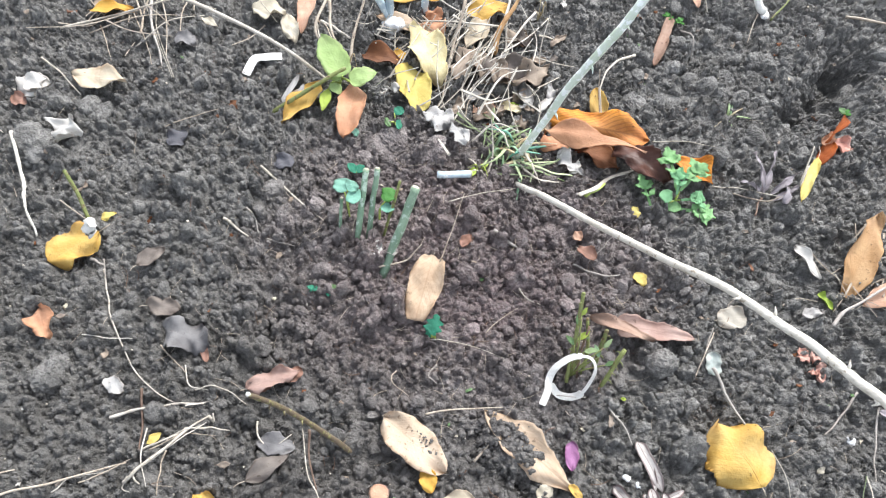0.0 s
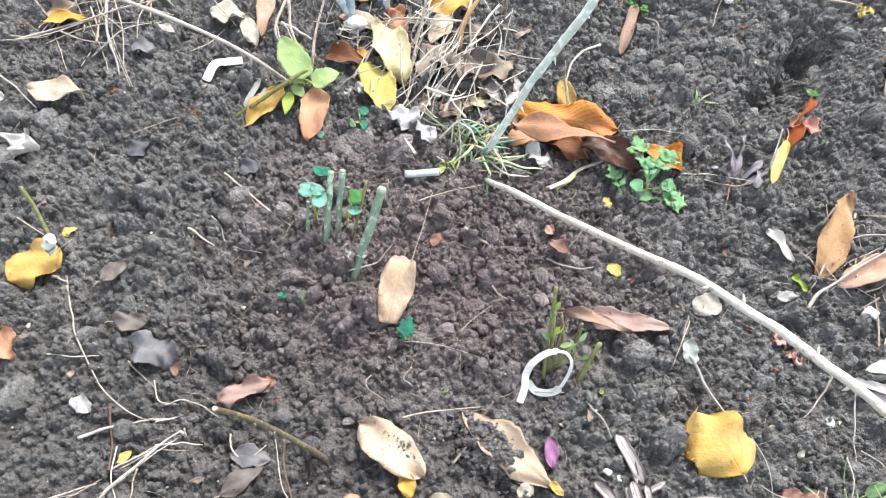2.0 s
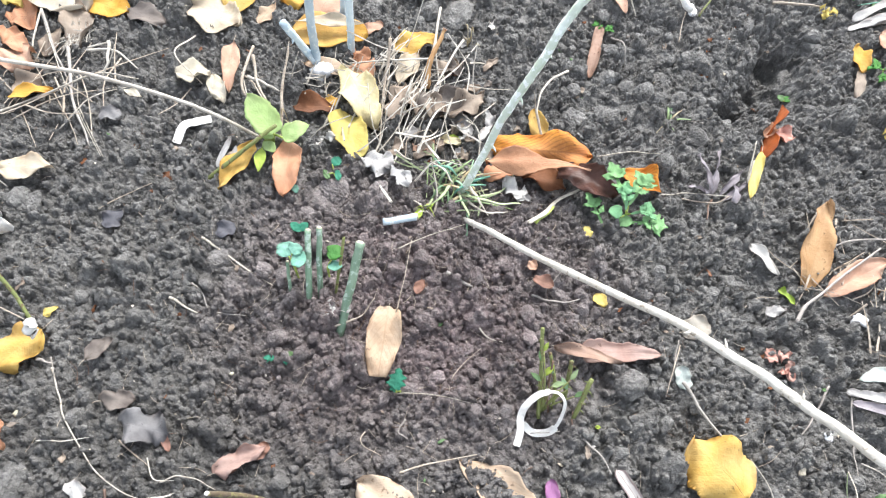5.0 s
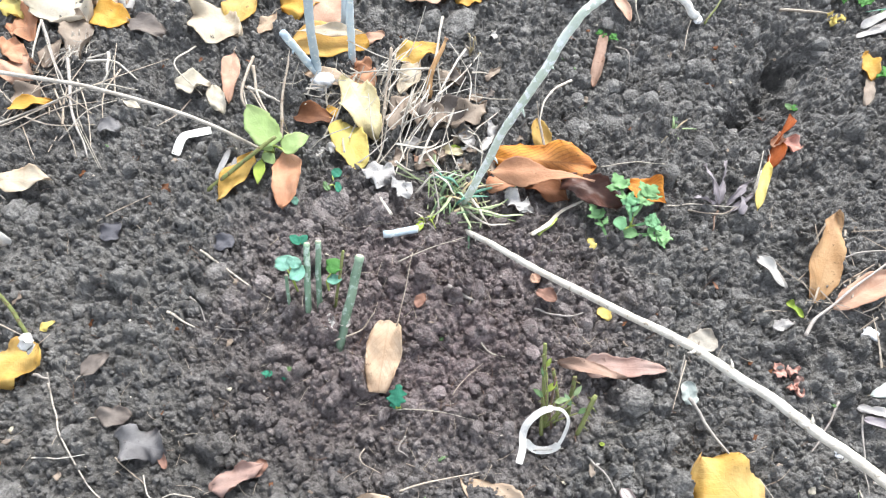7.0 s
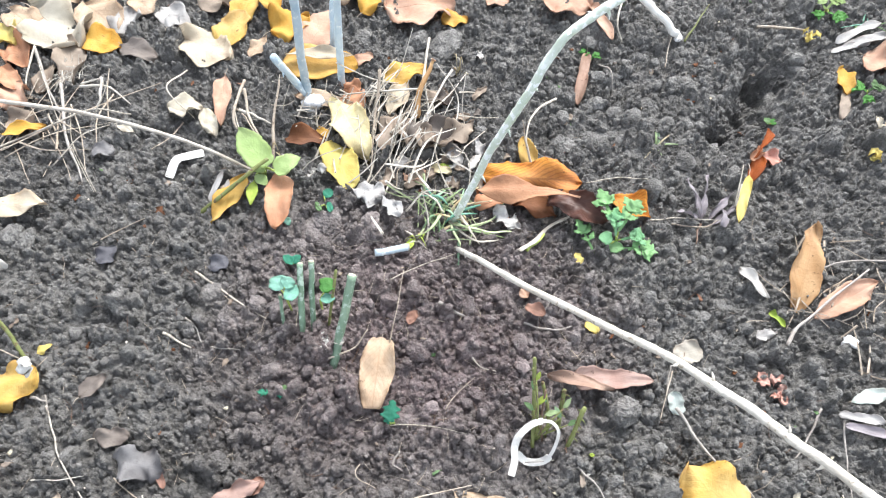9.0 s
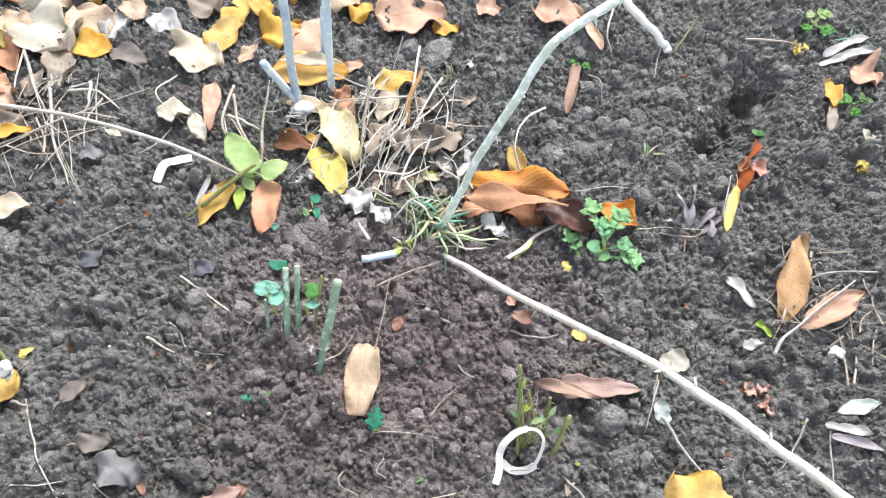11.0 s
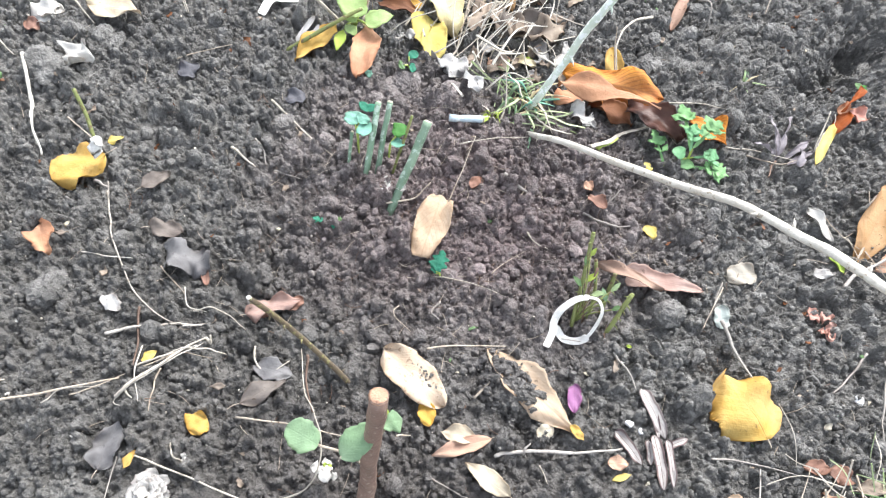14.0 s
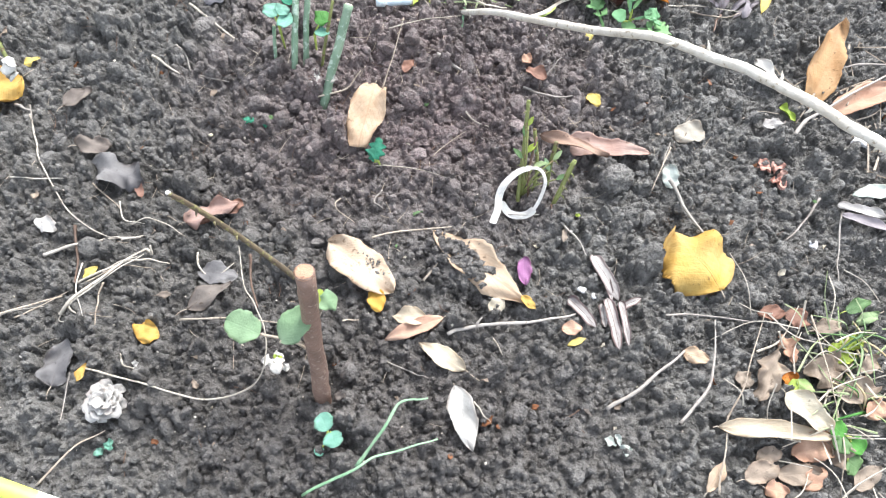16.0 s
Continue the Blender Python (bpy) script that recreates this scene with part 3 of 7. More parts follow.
def press(x, y, z, deep=0.0006):
    """Soil gives way under a thing: nothing pokes through, and no loose crumb lies on it."""
    i, j = np.round((x - X0) / STEP).astype(int), np.round((y - Y0) / STEP).astype(int)
    ok = (i > 2) & (i < NX - 3) & (j > 2) & (j < NY - 3)
    i, j, z = i[ok], j[ok], z[ok]
    for a in (-1, 0, 1):
        for b in (-1, 0, 1):
            np.minimum.at(H, (j + a, i + b), z - deep)
            COVER[j + a, i + b] = True


# ---- builders ----
def part(name, bm, material, parent, label=""):
    me = bpy.data.meshes.new(name)
    bm.to_mesh(me)
    bm.free()
    me.materials.append(material)
    me.polygons.foreach_set("use_smooth", np.ones(len(me.polygons), dtype=bool))
    ob = new(name, me)
    ob.parent = parent
    return tagged(ob, label)


def thing(name, x, y, z, label, category, group=""):
    e = new(name)
    e.location = (x, y, z)
    e.empty_display_size = 0.01
    return tagged(e, label, category, group)


def glide(points, per=8):
    """A smooth line through the given places."""
    p = np.array(points, float)
    if len(p) == 2:
        return p[0] + (p[1] - p[0]) * np.linspace(0, 1, per)[:, None]
    q = np.vstack([2 * p[0] - p[1], p, 2 * p[-1] - p[-2]])
    out = []
    for a, b, c, d in zip(q[:-3], q[1:-2], q[2:-1], q[3:]):
        t = np.linspace(0, 1, per, endpoint=False)[:, None]
        out.append(0.5 * (2 * b + (c - a) * t + (2 * a - 5 * b + 4 * c - d) * t**2 + (3 * b - a - 3 * c + d) * t**3))
    return np.vstack([*out, p[-1:]])


def tube(line, r0, r1=None, sides=7, knobs=0.0, seed=0, flat=1.0):
    """A round stalk along a line, tapering from r0 to r1, with a slightly knobbly skin."""
    r1 = r0 if r1 is None else r1
    r = np.random.default_rng(seed)
    bm = bmesh.new()
    rings = []
    n = len(line)
    up = Vector((0.13, 0.21, 0.97))
    for k in range(n):
        d = Vector(line[min(k + 1, n - 1)] - line[max(k - 1, 0)]).normalized()
        s = d.cross(up)
        s = s.normalized() if s.length > 0.05 else d.cross(Vector((1, 0, 0))).normalized()
        u = s.cross(d)
        f = k / (n - 1)
        rad = (r0 + (r1 - r0) * f) * (1 + knobs * r.uniform(-1, 1))
        ring = []
        for i in range(sides):
            a = 6.28319 * i / sides
            rr = rad * (1 + 0.5 * knobs * r.uniform(-1, 1))
            ring.append(bm.verts.new(Vector(line[k]) + s * (rr * math.cos(a)) + u * (rr * flat * math.sin(a))))
        rings.append(ring)
    for a, b in zip(rings[:-1], rings[1:]):
        for i in range(sides):
            bm.faces.new((a[i], a[(i + 1) % sides], b[(i + 1) % sides], b[i]))
    bm.faces.new(rings[0][::-1])
    bm.faces.new(rings[-1])
    return bm


def outline(shape, u):
    """Half-width of a blade along its length, of 1."""
    if shape == "lance":
        return np.sin(np.pi * np.clip(u, 0, 1) ** 0.85) ** 0.9
    if shape == "round":
        return np.sqrt(np.clip(1 - (2 * u - 1) ** 2, 0, 1))
    if shape == "heart":
        return np.clip(np.sqrt(np.clip(1 - (2 * np.clip(u * 1.05, 0, 1) ** 0.75 - 1) ** 2, 0, 1)), 0, 1) * (1 - 0.25 * u)
    if shape == "lobed":
        return np.sin(np.pi * np.clip(u, 0, 1) ** 0.75) ** 0.7 * (0.78 + 0.22 * np.cos(u * 6.2832 * 3.2))
    if shape == "fan":
        return np.clip(np.sin(np.pi * np.clip(u, 0, 1) ** 1.9) ** 0.6, 0, 1) * (0.86 + 0.14 * np.cos(u * 6.2832 * 2.5 + 1))
    if shape == "blunt":
        return np.clip(np.sin(np.pi * np.clip(0.04 + u * 0.92, 0, 1) ** 0.95), 0, 1) ** 0.38
    if shape == "strap":
        return np.clip(np.minimum(u * 9, (1 - u) * 3.5), 0, 1) ** 0.6
    return np.sin(np.pi * np.clip(u, 0, 1) ** 0.88) ** 0.55


def blade_bm(length, width, shape="oval", bend=0.0, cup=0.0, wave=0.1, twist=0.0, ragged=0.05, sway=0.0, fold=0.0, seed=0, nu=26, nv=15, thick=0.0004, crinkle=0.07):
    """A leaf blade along +x from its base. bend: arch along it; cup: rolled up edges; fold: closed along the midrib; degrees for bend, cup, fold and twist."""
    r = np.random.default_rng(seed)
    u, v = np.meshgrid(np.linspace(0, 1, nu + 1), np.linspace(-1, 1, nv + 1), indexing="ij")
    half = outline(shape, u) * width / 2
    def edge():
        w = sum(a * np.sin(6.2832 * k * u + r.uniform(0, 6.28)) for k, a in ((1.3, 0.8), (2.9, 0.55), (6.1, 0.3), (11, 0.2)))
        return 1 + ragged * w

    jag, jag2 = edge(), edge()
    half = np.maximum(half * np.where(v > 0, jag, jag2), width * 0.012)
    s = v * half
    c = radians(cup) * 2 / max(width, 1e-6)
    yy, zz = (np.sin(c * s) / c, (1 - np.cos(c * s)) / c) if abs(c) > 1e-6 else (s, 0 * s)
    fo = radians(fold)
    yy, zz = yy * math.cos(fo), zz + np.abs(s) * math.sin(fo)
    zz = zz + wave * width * 0.35 * (np.sin(u * r.uniform(7, 11) + r.uniform(0, 6) + v * 1.4) * np.abs(v) ** 1.3 + 0.6 * np.sin(u * r.uniform(3, 5) + r.uniform(0, 6)) * v)
    crumple_ = sum(np.sin(r.uniform(5, 15) * u + r.uniform(-5, 5) * v + r.uniform(0, 6.28)) for _ in range(7)) / 2.6
    ribs_ = 0.12 * np.sin(2 * np.pi * (9 * u - 2.2 * np.abs(v)))
    zz = zz + crinkle * width * (crumple_ + ribs_) * (0.25 + np.abs(v))
    tw = radians(twist) * u
    yy, zz = yy * np.cos(tw) - zz * np.sin(tw), yy * np.sin(tw) + zz * np.cos(tw)
    yy = yy + sway * length * np.sin(np.pi * u)
    b = radians(bend)
    if abs(b) > 1e-3:
        ang = b * (u - 0.5)
        rad = length / b
        xx = rad * (np.sin(ang) + math.sin(b / 2)) + np.sin(ang) * zz
        zz = rad * (np.cos(ang) - math.cos(b / 2)) + zz * np.cos(ang)
    else:
        xx = u * length
    bm = bmesh.new()
    uvl = bm.loops.layers.uv.new("uv")
    top = [[bm.verts.new((xx[i, j], yy[i, j], zz[i, j])) for j in range(nv + 1)] for i in range(nu + 1)]
    low = [[bm.verts.new((xx[i, j], yy[i, j], zz[i, j] - thick)) for j in range(nv + 1)] for i in range(nu + 1)]

    def face(vs, ij):
        f = bm.faces.new(vs)
        for loop, (i, j) in zip(f.loops, ij):
            loop[uvl].uv = (i / nu, j / nv)

    for i in range(nu):
        for j in range(nv):
            q = [(i, j), (i + 1, j), (i + 1, j + 1), (i, j + 1)]
            face([top[a][b_] for a, b_ in q], q)
            face([low[a][b_] for a, b_ in q[::-1]], q[::-1])
    for i in range(nu):
        for j in (0, nv):
            q = [(i, j), (i + 1, j)] if j else [(i + 1, j), (i, j)]
            face([top[q[0][0]][j], top[q[1][0]][j], low[q[1][0]][j], low[q[0][0]][j]], [q[0], q[1], q[1], q[0]])
    for j in range(nv):
        for i in (0, nu):
            q = [(i, j + 1), (i, j)] if i else [(i, j), (i, j + 1)]
            face([top[i][q[0][1]], top[i][q[1][1]], low[i][q[1][1]], low[i][q[0][1]]], [q[0], q[1], q[1], q[0]])
    mid = np.stack([xx[:, nv // 2], (yy[:, nv // 2] + yy[:, (nv + 1) // 2]) / 2, (zz[:, nv // 2] + zz[:, (nv + 1) // 2]) / 2], -1)
    return bm, mid


count = [0]


def leaf(x, y, heading, length, width, mat, label, shape="oval", bend=14, cup=25, wave=0.3, twist=0.0, tilt=0.0, roll=0.0, lift=0.0, stalk=0.25, ragged=0.12, fold=0.0, sway=0.0, crinkle=0.07, sink=0.12, name="fallen_leaf", category="leaf", group="", bury=True):
    """A leaf that lies on the soil, its base at x, y: blade, midrib and stalk. tilt: its tip raised, in degrees."""
    count[0] += 1
    seed = 300 + count[0]
    bm, mid = blade_bm(length, width, shape, bend, cup, wave, twist, ragged * 0.75, sway, fold, seed, crinkle=crinkle)
    turn = Matrix.Rotation(radians(heading), 4, "Z") @ Matrix.Rotation(radians(-tilt), 4, "Y") @ Matrix.Rotation(radians(roll), 4, "X")
    pts = np.array([(turn @ v.co)[:] for v in bm.verts])
    gap = pts[:, 2] - height(x + pts[:, 0], y + pts[:, 1])
    z = -np.quantile(gap, sink) + lift
    if bury:
        press(x + pts[:, 0], y + pts[:, 1], pts[:, 2] + z)
    e = thing(name, x, y, z, label, category, group)
    e.rotation_euler = turn.to_euler()
    part("blade", bm, LEAF[mat], e)
    w = max(0.0003, width * 0.008)
    part("midrib", tube(mid - [0, 0, 0.0002], w, w * 0.35, 5), LEAF[mat], e)
    if stalk > 0:
        r = np.random.default_rng(seed)
        d = np.array([-stalk * length, r.uniform(-0.3, 0.3) * stalk * length, -0.1 * stalk * length])
        line = glide([d + mid[0], d * 0.5 + mid[0] + [0, 0.05 * stalk * length, 0.0008], mid[0]], 5)
        part("petiole", tube(line, w * 1.1, w, 5), STEM["straw"] if mat not in ("fresh", "green", "bluish", "teal", "lime", "dull", "jade") else STEM["lime"], e)
    return e


def settle(pts, r):
    """Points given as x, y and height over the soil, laid into the world."""
    return [(x, y, float(height(x, y, SMOOTH)) + h + r * 0.6 + 0.0012) for x, y, h in pts]


def twig(pts, r, mat, label, r1=None, name="dry_twig", category="twig", knobs=0.12, sides=7, cut=None, group="", flat=1.0):
    """A twig or straw through the given places, lying on the soil where their height is 0."""
    count[0] += 1
    p = settle(pts, r)
    o = np.array(p[0])
    e = thing(name, *p[0], label, category, group)
    line = glide(p, 9)
    q = np.random.default_rng(2000 + count[0])
    off = q.normal(0, 0.3 * r + 0.0003, (len(line), 3))
    for _ in range(4):
        off = (off + np.roll(off, 1, 0) + np.roll(off, -1, 0)) / 2.6
    line = line + off * [1, 1, 0.5] * np.minimum(1, np.arange(len(line)) / 2)[:, None]
    dense = np.vstack([line[:-1] + (line[1:] - line[:-1]) * k / 4 for k in range(4)])
    low = dense[dense[:, 2] < height(dense[:, 0], dense[:, 1]) + r]
    press(low[:, 0], low[:, 1], low[:, 2], r * 0.5)
    line = line - o
    part("stalk", tube(line, r, r * 0.45 if r1 is None else r1, sides, knobs, count[0], flat), STEM[mat], e)
    if cut:
        d = line[-1] - line[-2]
        d = d / np.linalg.norm(d)
        rr = r * 0.7 if r1 is None else r1
        part("cut_end", tube(np.array([line[-1] - d * 0.0005, line[-1] + d * 0.0008]), rr * 1.03, rr * 0.96, sides + 3, 0.04, count[0]), STEM[cut], e, "pale cut end")
    return e


def strip(pts, width, mat, label, name="plastic_strip", category="strip", stand=0.0, group="", slim=(2, 2)):
    """A flat band along a line. stand: 0 lies flat, 1 stands on its edge."""
    p = settle(pts, 0.0005)
    line = glide(p, 12)
    o = line[0].copy()
    bm = bmesh.new()
    rows = []
    n = len(line)
    rr = np.random.default_rng(n)
    for k in range(n):
        d = Vector(line[min(k + 1, n - 1)] - line[max(k - 1, 0)]).normalized()
        s = d.cross(Vector((0, 0, 1)))
        s = s.normalized() if s.length > 1e-3 else Vector((1, 0, 0))
        w = (s * (1 - stand) + Vector((0, 0, 1)) * stand).normalized()
        w = (w - d * w.dot(d)).normalized()
        nrm = d.cross(w) * 0.0004
        half = width / 2 * (1 + rr.uniform(-0.03, 0.03)) * (0.8 if k in (0, n - 1) else 1) * (0.45 if slim[0] < k / n < slim[1] else 1)
        c = Vector(line[k] - o)
        rows.append([bm.verts.new(c + w * half + nrm), bm.verts.new(c + nrm * 1.6), bm.verts.new(c - w * half + nrm), bm.verts.new(c - w * half - nrm), bm.verts.new(c - nrm * 0.4), bm.verts.new(c + w * half - nrm)])
    for a, b in zip(rows[:-1], rows[1:]):
        for i in range(6):
            bm.faces.new((a[i], a[(i + 1) % 6], b[(i + 1) % 6], b[i]))
    bm.faces.new(rows[0][::-1])
    bm.faces.new(rows[-1])
    e = thing(name, *o, label, category, group)
    low = line[line[:, 2] < height(line[:, 0], line[:, 1]) + width * 0.6]
    for side in (-0.5, 0, 0.5):
        press(low[:, 0] + side * width, low[:, 1], low[:, 2], 0.0012)
        press(low[:, 0], low[:, 1] + side * width, low[:, 2], 0.0012)
    band = part("band", bm, STEM[mat], e)
    band.data.polygons.foreach_set("use_smooth", np.zeros(len(band.data.polygons), dtype=bool))
    return e


def lump(x, y, r, mat, label, name, category, flat=0.7, level=3, amount=0.3, sink=0.25, group="", seed=0):
    """A rounded irregular lump that sits on the soil."""
    count[0] += 1
    v, f = ball(level)
    v = lumpy(v, 700 + count[0] + seed, amount) * [r, r, r * flat]
    me = fast_mesh(name, v, f)
    me.materials.append(mat)
    ob = new(name, me)
    ob.location = (x, y, float(height(x, y, SMOOTH)) + r * flat * (1 - 2 * sink))
    return tagged(ob, label, category, group)


def clod(x, y, r, label):
    """A clod of soil: many crumbs stuck together, half sunk in the bed."""
    count[0] += 1
    q = np.random.default_rng(5000 + count[0])
    v, f = ball(4)
    d = rocky(v, 5000 + count[0], 0.45)
    d = np.linalg.norm(d, axis=1) * 0.86
    for big, n in ((0.5, 16), (0.26, 70), (0.15, 120)):
        c = q.normal(size=(n, 3))
        c /= np.linalg.norm(c, axis=1)[:, None]
        near = np.arccos(np.clip(v @ c.T, -1, 1)) / (big * q.uniform(0.6, 1.2, n))
        d += 0.26 * big * (np.sqrt(np.maximum(0, 1 - near**2)) * q.uniform(0.4, 1, n)).max(1)
    v = v * d[:, None] * r * q.uniform(0.8, 1.15, 3) * [1, 1, 0.8]
    me = fast_mesh("soil_clod", v, f, False)
    me.materials.append(CRUMB)
    ob = new("soil_clod", me)
    ob.rotation_euler[2] = q.uniform(0, 6.28)
    ob.location = (x, y, float(height(x, y, SMOOTH)) - r * 0.12)
    return tagged(ob, label, "clod", "soil clods")


def crumple(x, y, r, mat, label, name, category, n=5, lift=0.0, group=""):
    """A little heap of curled petals or scraps."""
    count[0] += 1
    rr = np.random.default_rng(900 + count[0])
    z = float(height(x, y, SMOOTH)) + 0.001 + lift
    e = thing(name, x, y, z, label, category, group)
    for k in range(n):
        bm, _ = blade_bm(r * rr.uniform(0.9, 1.4), r * rr.uniform(0.6, 1.0), rr.choice(["oval", "round", "fan"]), rr.uniform(-40, 60), rr.uniform(-40, 70), 0.6, rr.uniform(-30, 30), 0.22, seed=count[0] * 9 + k, nu=14, nv=9, crinkle=0.10)
        m = Matrix.Translation((rr.uniform(-0.3, 0.3) * r, rr.uniform(-0.3, 0.3) * r, 0.0006 * k)) @ Euler((rr.uniform(-0.3, 0.3), rr.uniform(-0.5, 0.1), rr.uniform(0, 6.28))).to_matrix().to_4x4()
        bm.transform(m)
        part("petal", bm, LEAF[mat] if isinstance(mat, str) else mat, e)
    return e


def cut_leaf_bm(length, width, seed):
    """A deeply cut weed leaf along +x: a narrow rachis with pairs of toothed lobes and a broad end lobe."""
    r = np.random.default_rng(seed)
    bm = bmesh.new()
    pieces = [(0.0, 0.0, 0.0, length * 0.8, width * 0.16, "strap"), (0.62, 0.0, 0.0, length * 0.44, width * 0.85, "lobed")]
    for k, f in enumerate((0.38, 0.6)):
        for side in (-1, 1):
            ln = width * (0.6 + 0.15 * k) * r.uniform(0.8, 1.15)
            pieces.append((f + r.uniform(-0.04, 0.04), side, side * r.uniform(40, 62), ln, ln * r.uniform(0.5, 0.75), "lobed"))
    for f, side, turn, ln, wd, shape in pieces:
        b, _ = blade_bm(ln, wd, shape, 18, 14, 0.3, 0, 0.12, seed=int(r.integers(1e6)), nu=12, nv=5, crinkle=0.04)
        lift = length * 0.22 * math.sin(math.pi * min(f + 0.1, 1.0)) - 0.0004 * abs(side)
        b.transform(Matrix.Translation((f * length, 0, lift if f else 0)) @ Euler((radians(14 * side), radians(6 if f else -9), radians(turn))).to_matrix().to_4x4())
        me = bpy.data.meshes.new("tmp")
        b.to_mesh(me)
        b.free()
        bm.from_mesh(me)
        bpy.data.meshes.remove(me)
    return bm


def flower_head(x, y, r, label, n=30):
    """A withered double flower lying on the soil: rings of narrow petals round a centre."""
    count[0] += 1
    rr = np.random.default_rng(1700 + count[0])
    e = thing("withered_flower", x, y, float(height(x, y, SMOOTH)) + r * 0.12, label, "flower")
    for k in range(n):
        up = 62 * (k / n) ** 0.8
        ln = r * rr.uniform(0.8, 1.1) * (1 - 0.25 * k / n)
        bm, _ = blade_bm(ln, ln * 0.72, "blunt", rr.uniform(20, 60), 40, 0.4, 0, 0.15, seed=count[0] * 50 + k, nu=7, nv=4)
        bm.transform(Matrix.Translation((0, 0, r * 0.25 * k / n)) @ Euler((0, -radians(up * rr.uniform(0.7, 1.1)), k * 2.4)).to_matrix().to_4x4())
        part("petal", bm, LEAF["cloud"], e)
    return e


def sprig(x, y, mat, label, leaves, name="seedling", category="weed", stem="lime", base_h=0.0, sr=0.0008):
    """A small plant: leaves as (dx, dy, height of the leaf's base, heading, length, width, shape, tilt), each on its own stalk from the foot."""
    z = float(height(x, y, SMOOTH)) - 0.001 + base_h
    e = thing(name, x, y, z, label, category)
    for k, (dx, dy, h, head, ln, wd, shape, tilt) in enumerate(leaves):
        count[0] += 1
        line = glide([(0, 0, 0), (dx * 0.35, dy * 0.35, h * 0.75), (dx, dy, h)], 6)
        s = part("stalk", tube(line, sr, sr * 0.8, 5), STEM[stem], e)
        if shape == "cut":
            bm = cut_leaf_bm(ln, wd, count[0] * 7)
        else:
            bm, _ = blade_bm(ln, wd, shape, 24, 18, 0.12, 0, 0.08, seed=count[0] * 7, nu=34, nv=9, crinkle=0.025)
        bm.transform(Matrix.Translation((dx, dy, h)) @ Euler((0, radians(-tilt), radians(head))).to_matrix().to_4x4())
        part("leaf", bm, LEAF[mat if isinstance(mat, str) else mat[k % len(mat)]], s)
    return e


def tuft(x, y, n, length, mats, label, spread=1.0, lean=(0, 0), name="grass_tuft", category="grass", w=0.0016, seed=0, rise=0.7, foot=0.12):
    """A tuft of narrow blades from one foot."""
    rr = np.random.default_rng(1200 + seed)
    z = float(height(x, y, SMOOTH)) - 0.002
    e = thing(name, x, y, z, label, category)
    for k in range(n):
        a = rr.uniform(0, 6.28)
        ln = length * rr.uniform(0.5, 1.1)
        out = np.array([math.cos(a) * spread + lean[0], math.sin(a) * spread + lean[1]]) * ln * rr.uniform(0.5, 1.0)
        f = np.array([rr.uniform(-1, 1), rr.uniform(-1, 1)]) * length * foot
        top = rise * ln * rr.uniform(0.15, 0.8)
        end = max(0.002, top * rr.uniform(0.1, 0.9))
        line = glide([(*f, 0), (*(f + out * 0.3), top), (*(f + out * 0.7), (top + end) / 2 * 1.1), (*(f + out), end)], 5)
        part("blade", tube(line, w * rr.uniform(0.6, 1.1), w * 0.25, 5, flat=0.3), LEAF[mats[k % len(mats)]] if mats[k % len(mats)] in LEAF else STEM[mats[k % len(mats)]], e)
    return e


def litter(name, label, category, x, y, sx, sy, n, length, r, mats_one, seed, lift=0.004, level=0.6, aim=None):
    """Countless thin straws or fibres strewn over a patch, in one mesh."""
    rr = np.random.default_rng(seed)
    bm = bmesh.new()
    for _ in range(n):
        px, py = x + rr.normal() * sx, y + rr.normal() * sy
        a, ln = rr.uniform(0, 6.28) if aim is None else radians(aim) + rr.normal() * 0.55, length * rr.uniform(0.35, 1.2)
        bendy = rr.uniform(-0.16, 0.16) * ln
        d, s = np.array([math.cos(a), math.sin(a)]), np.array([-math.sin(a), math.cos(a)])
        pts = []
        up = rr.uniform(-level, level) * lift
        for f, b in ((-0.5, 0), (0, 1), (0.5, 0)):
            q = np.array([px, py]) + d * ln * f + s * bendy * b
            pts.append((*q, float(height(*q, SMOOTH)) + lift * rr.uniform(0.1, 1) + up * f * 2))
        t = tube(glide(pts, 4), r * rr.uniform(0.35, 0.8), r * 0.25, 4)
        me = bpy.data.meshes.new("tmp")
        t.to_mesh(me)
        t.free()
        bm.from_mesh(me)
        bpy.data.meshes.remove(me)
    me = bpy.data.meshes.new(name)
    bm.to_mesh(me)
    bm.free()
    me.materials.append(STEM[mats_one])
    tagged(new(name, me), label, category, kind="stuff")


def wander(line, r, seed):
    """The same line with the small bends of a grown stem."""
    q = np.random.default_rng(seed + 77)
    off = q.normal(0, 0.13 * r, line.shape)
    for _ in range(4):
        off = (off + np.roll(off, 1, 0) + np.roll(off, -1, 0)) / 2.6
    off[0] = off[-1] = 0
    return line + off


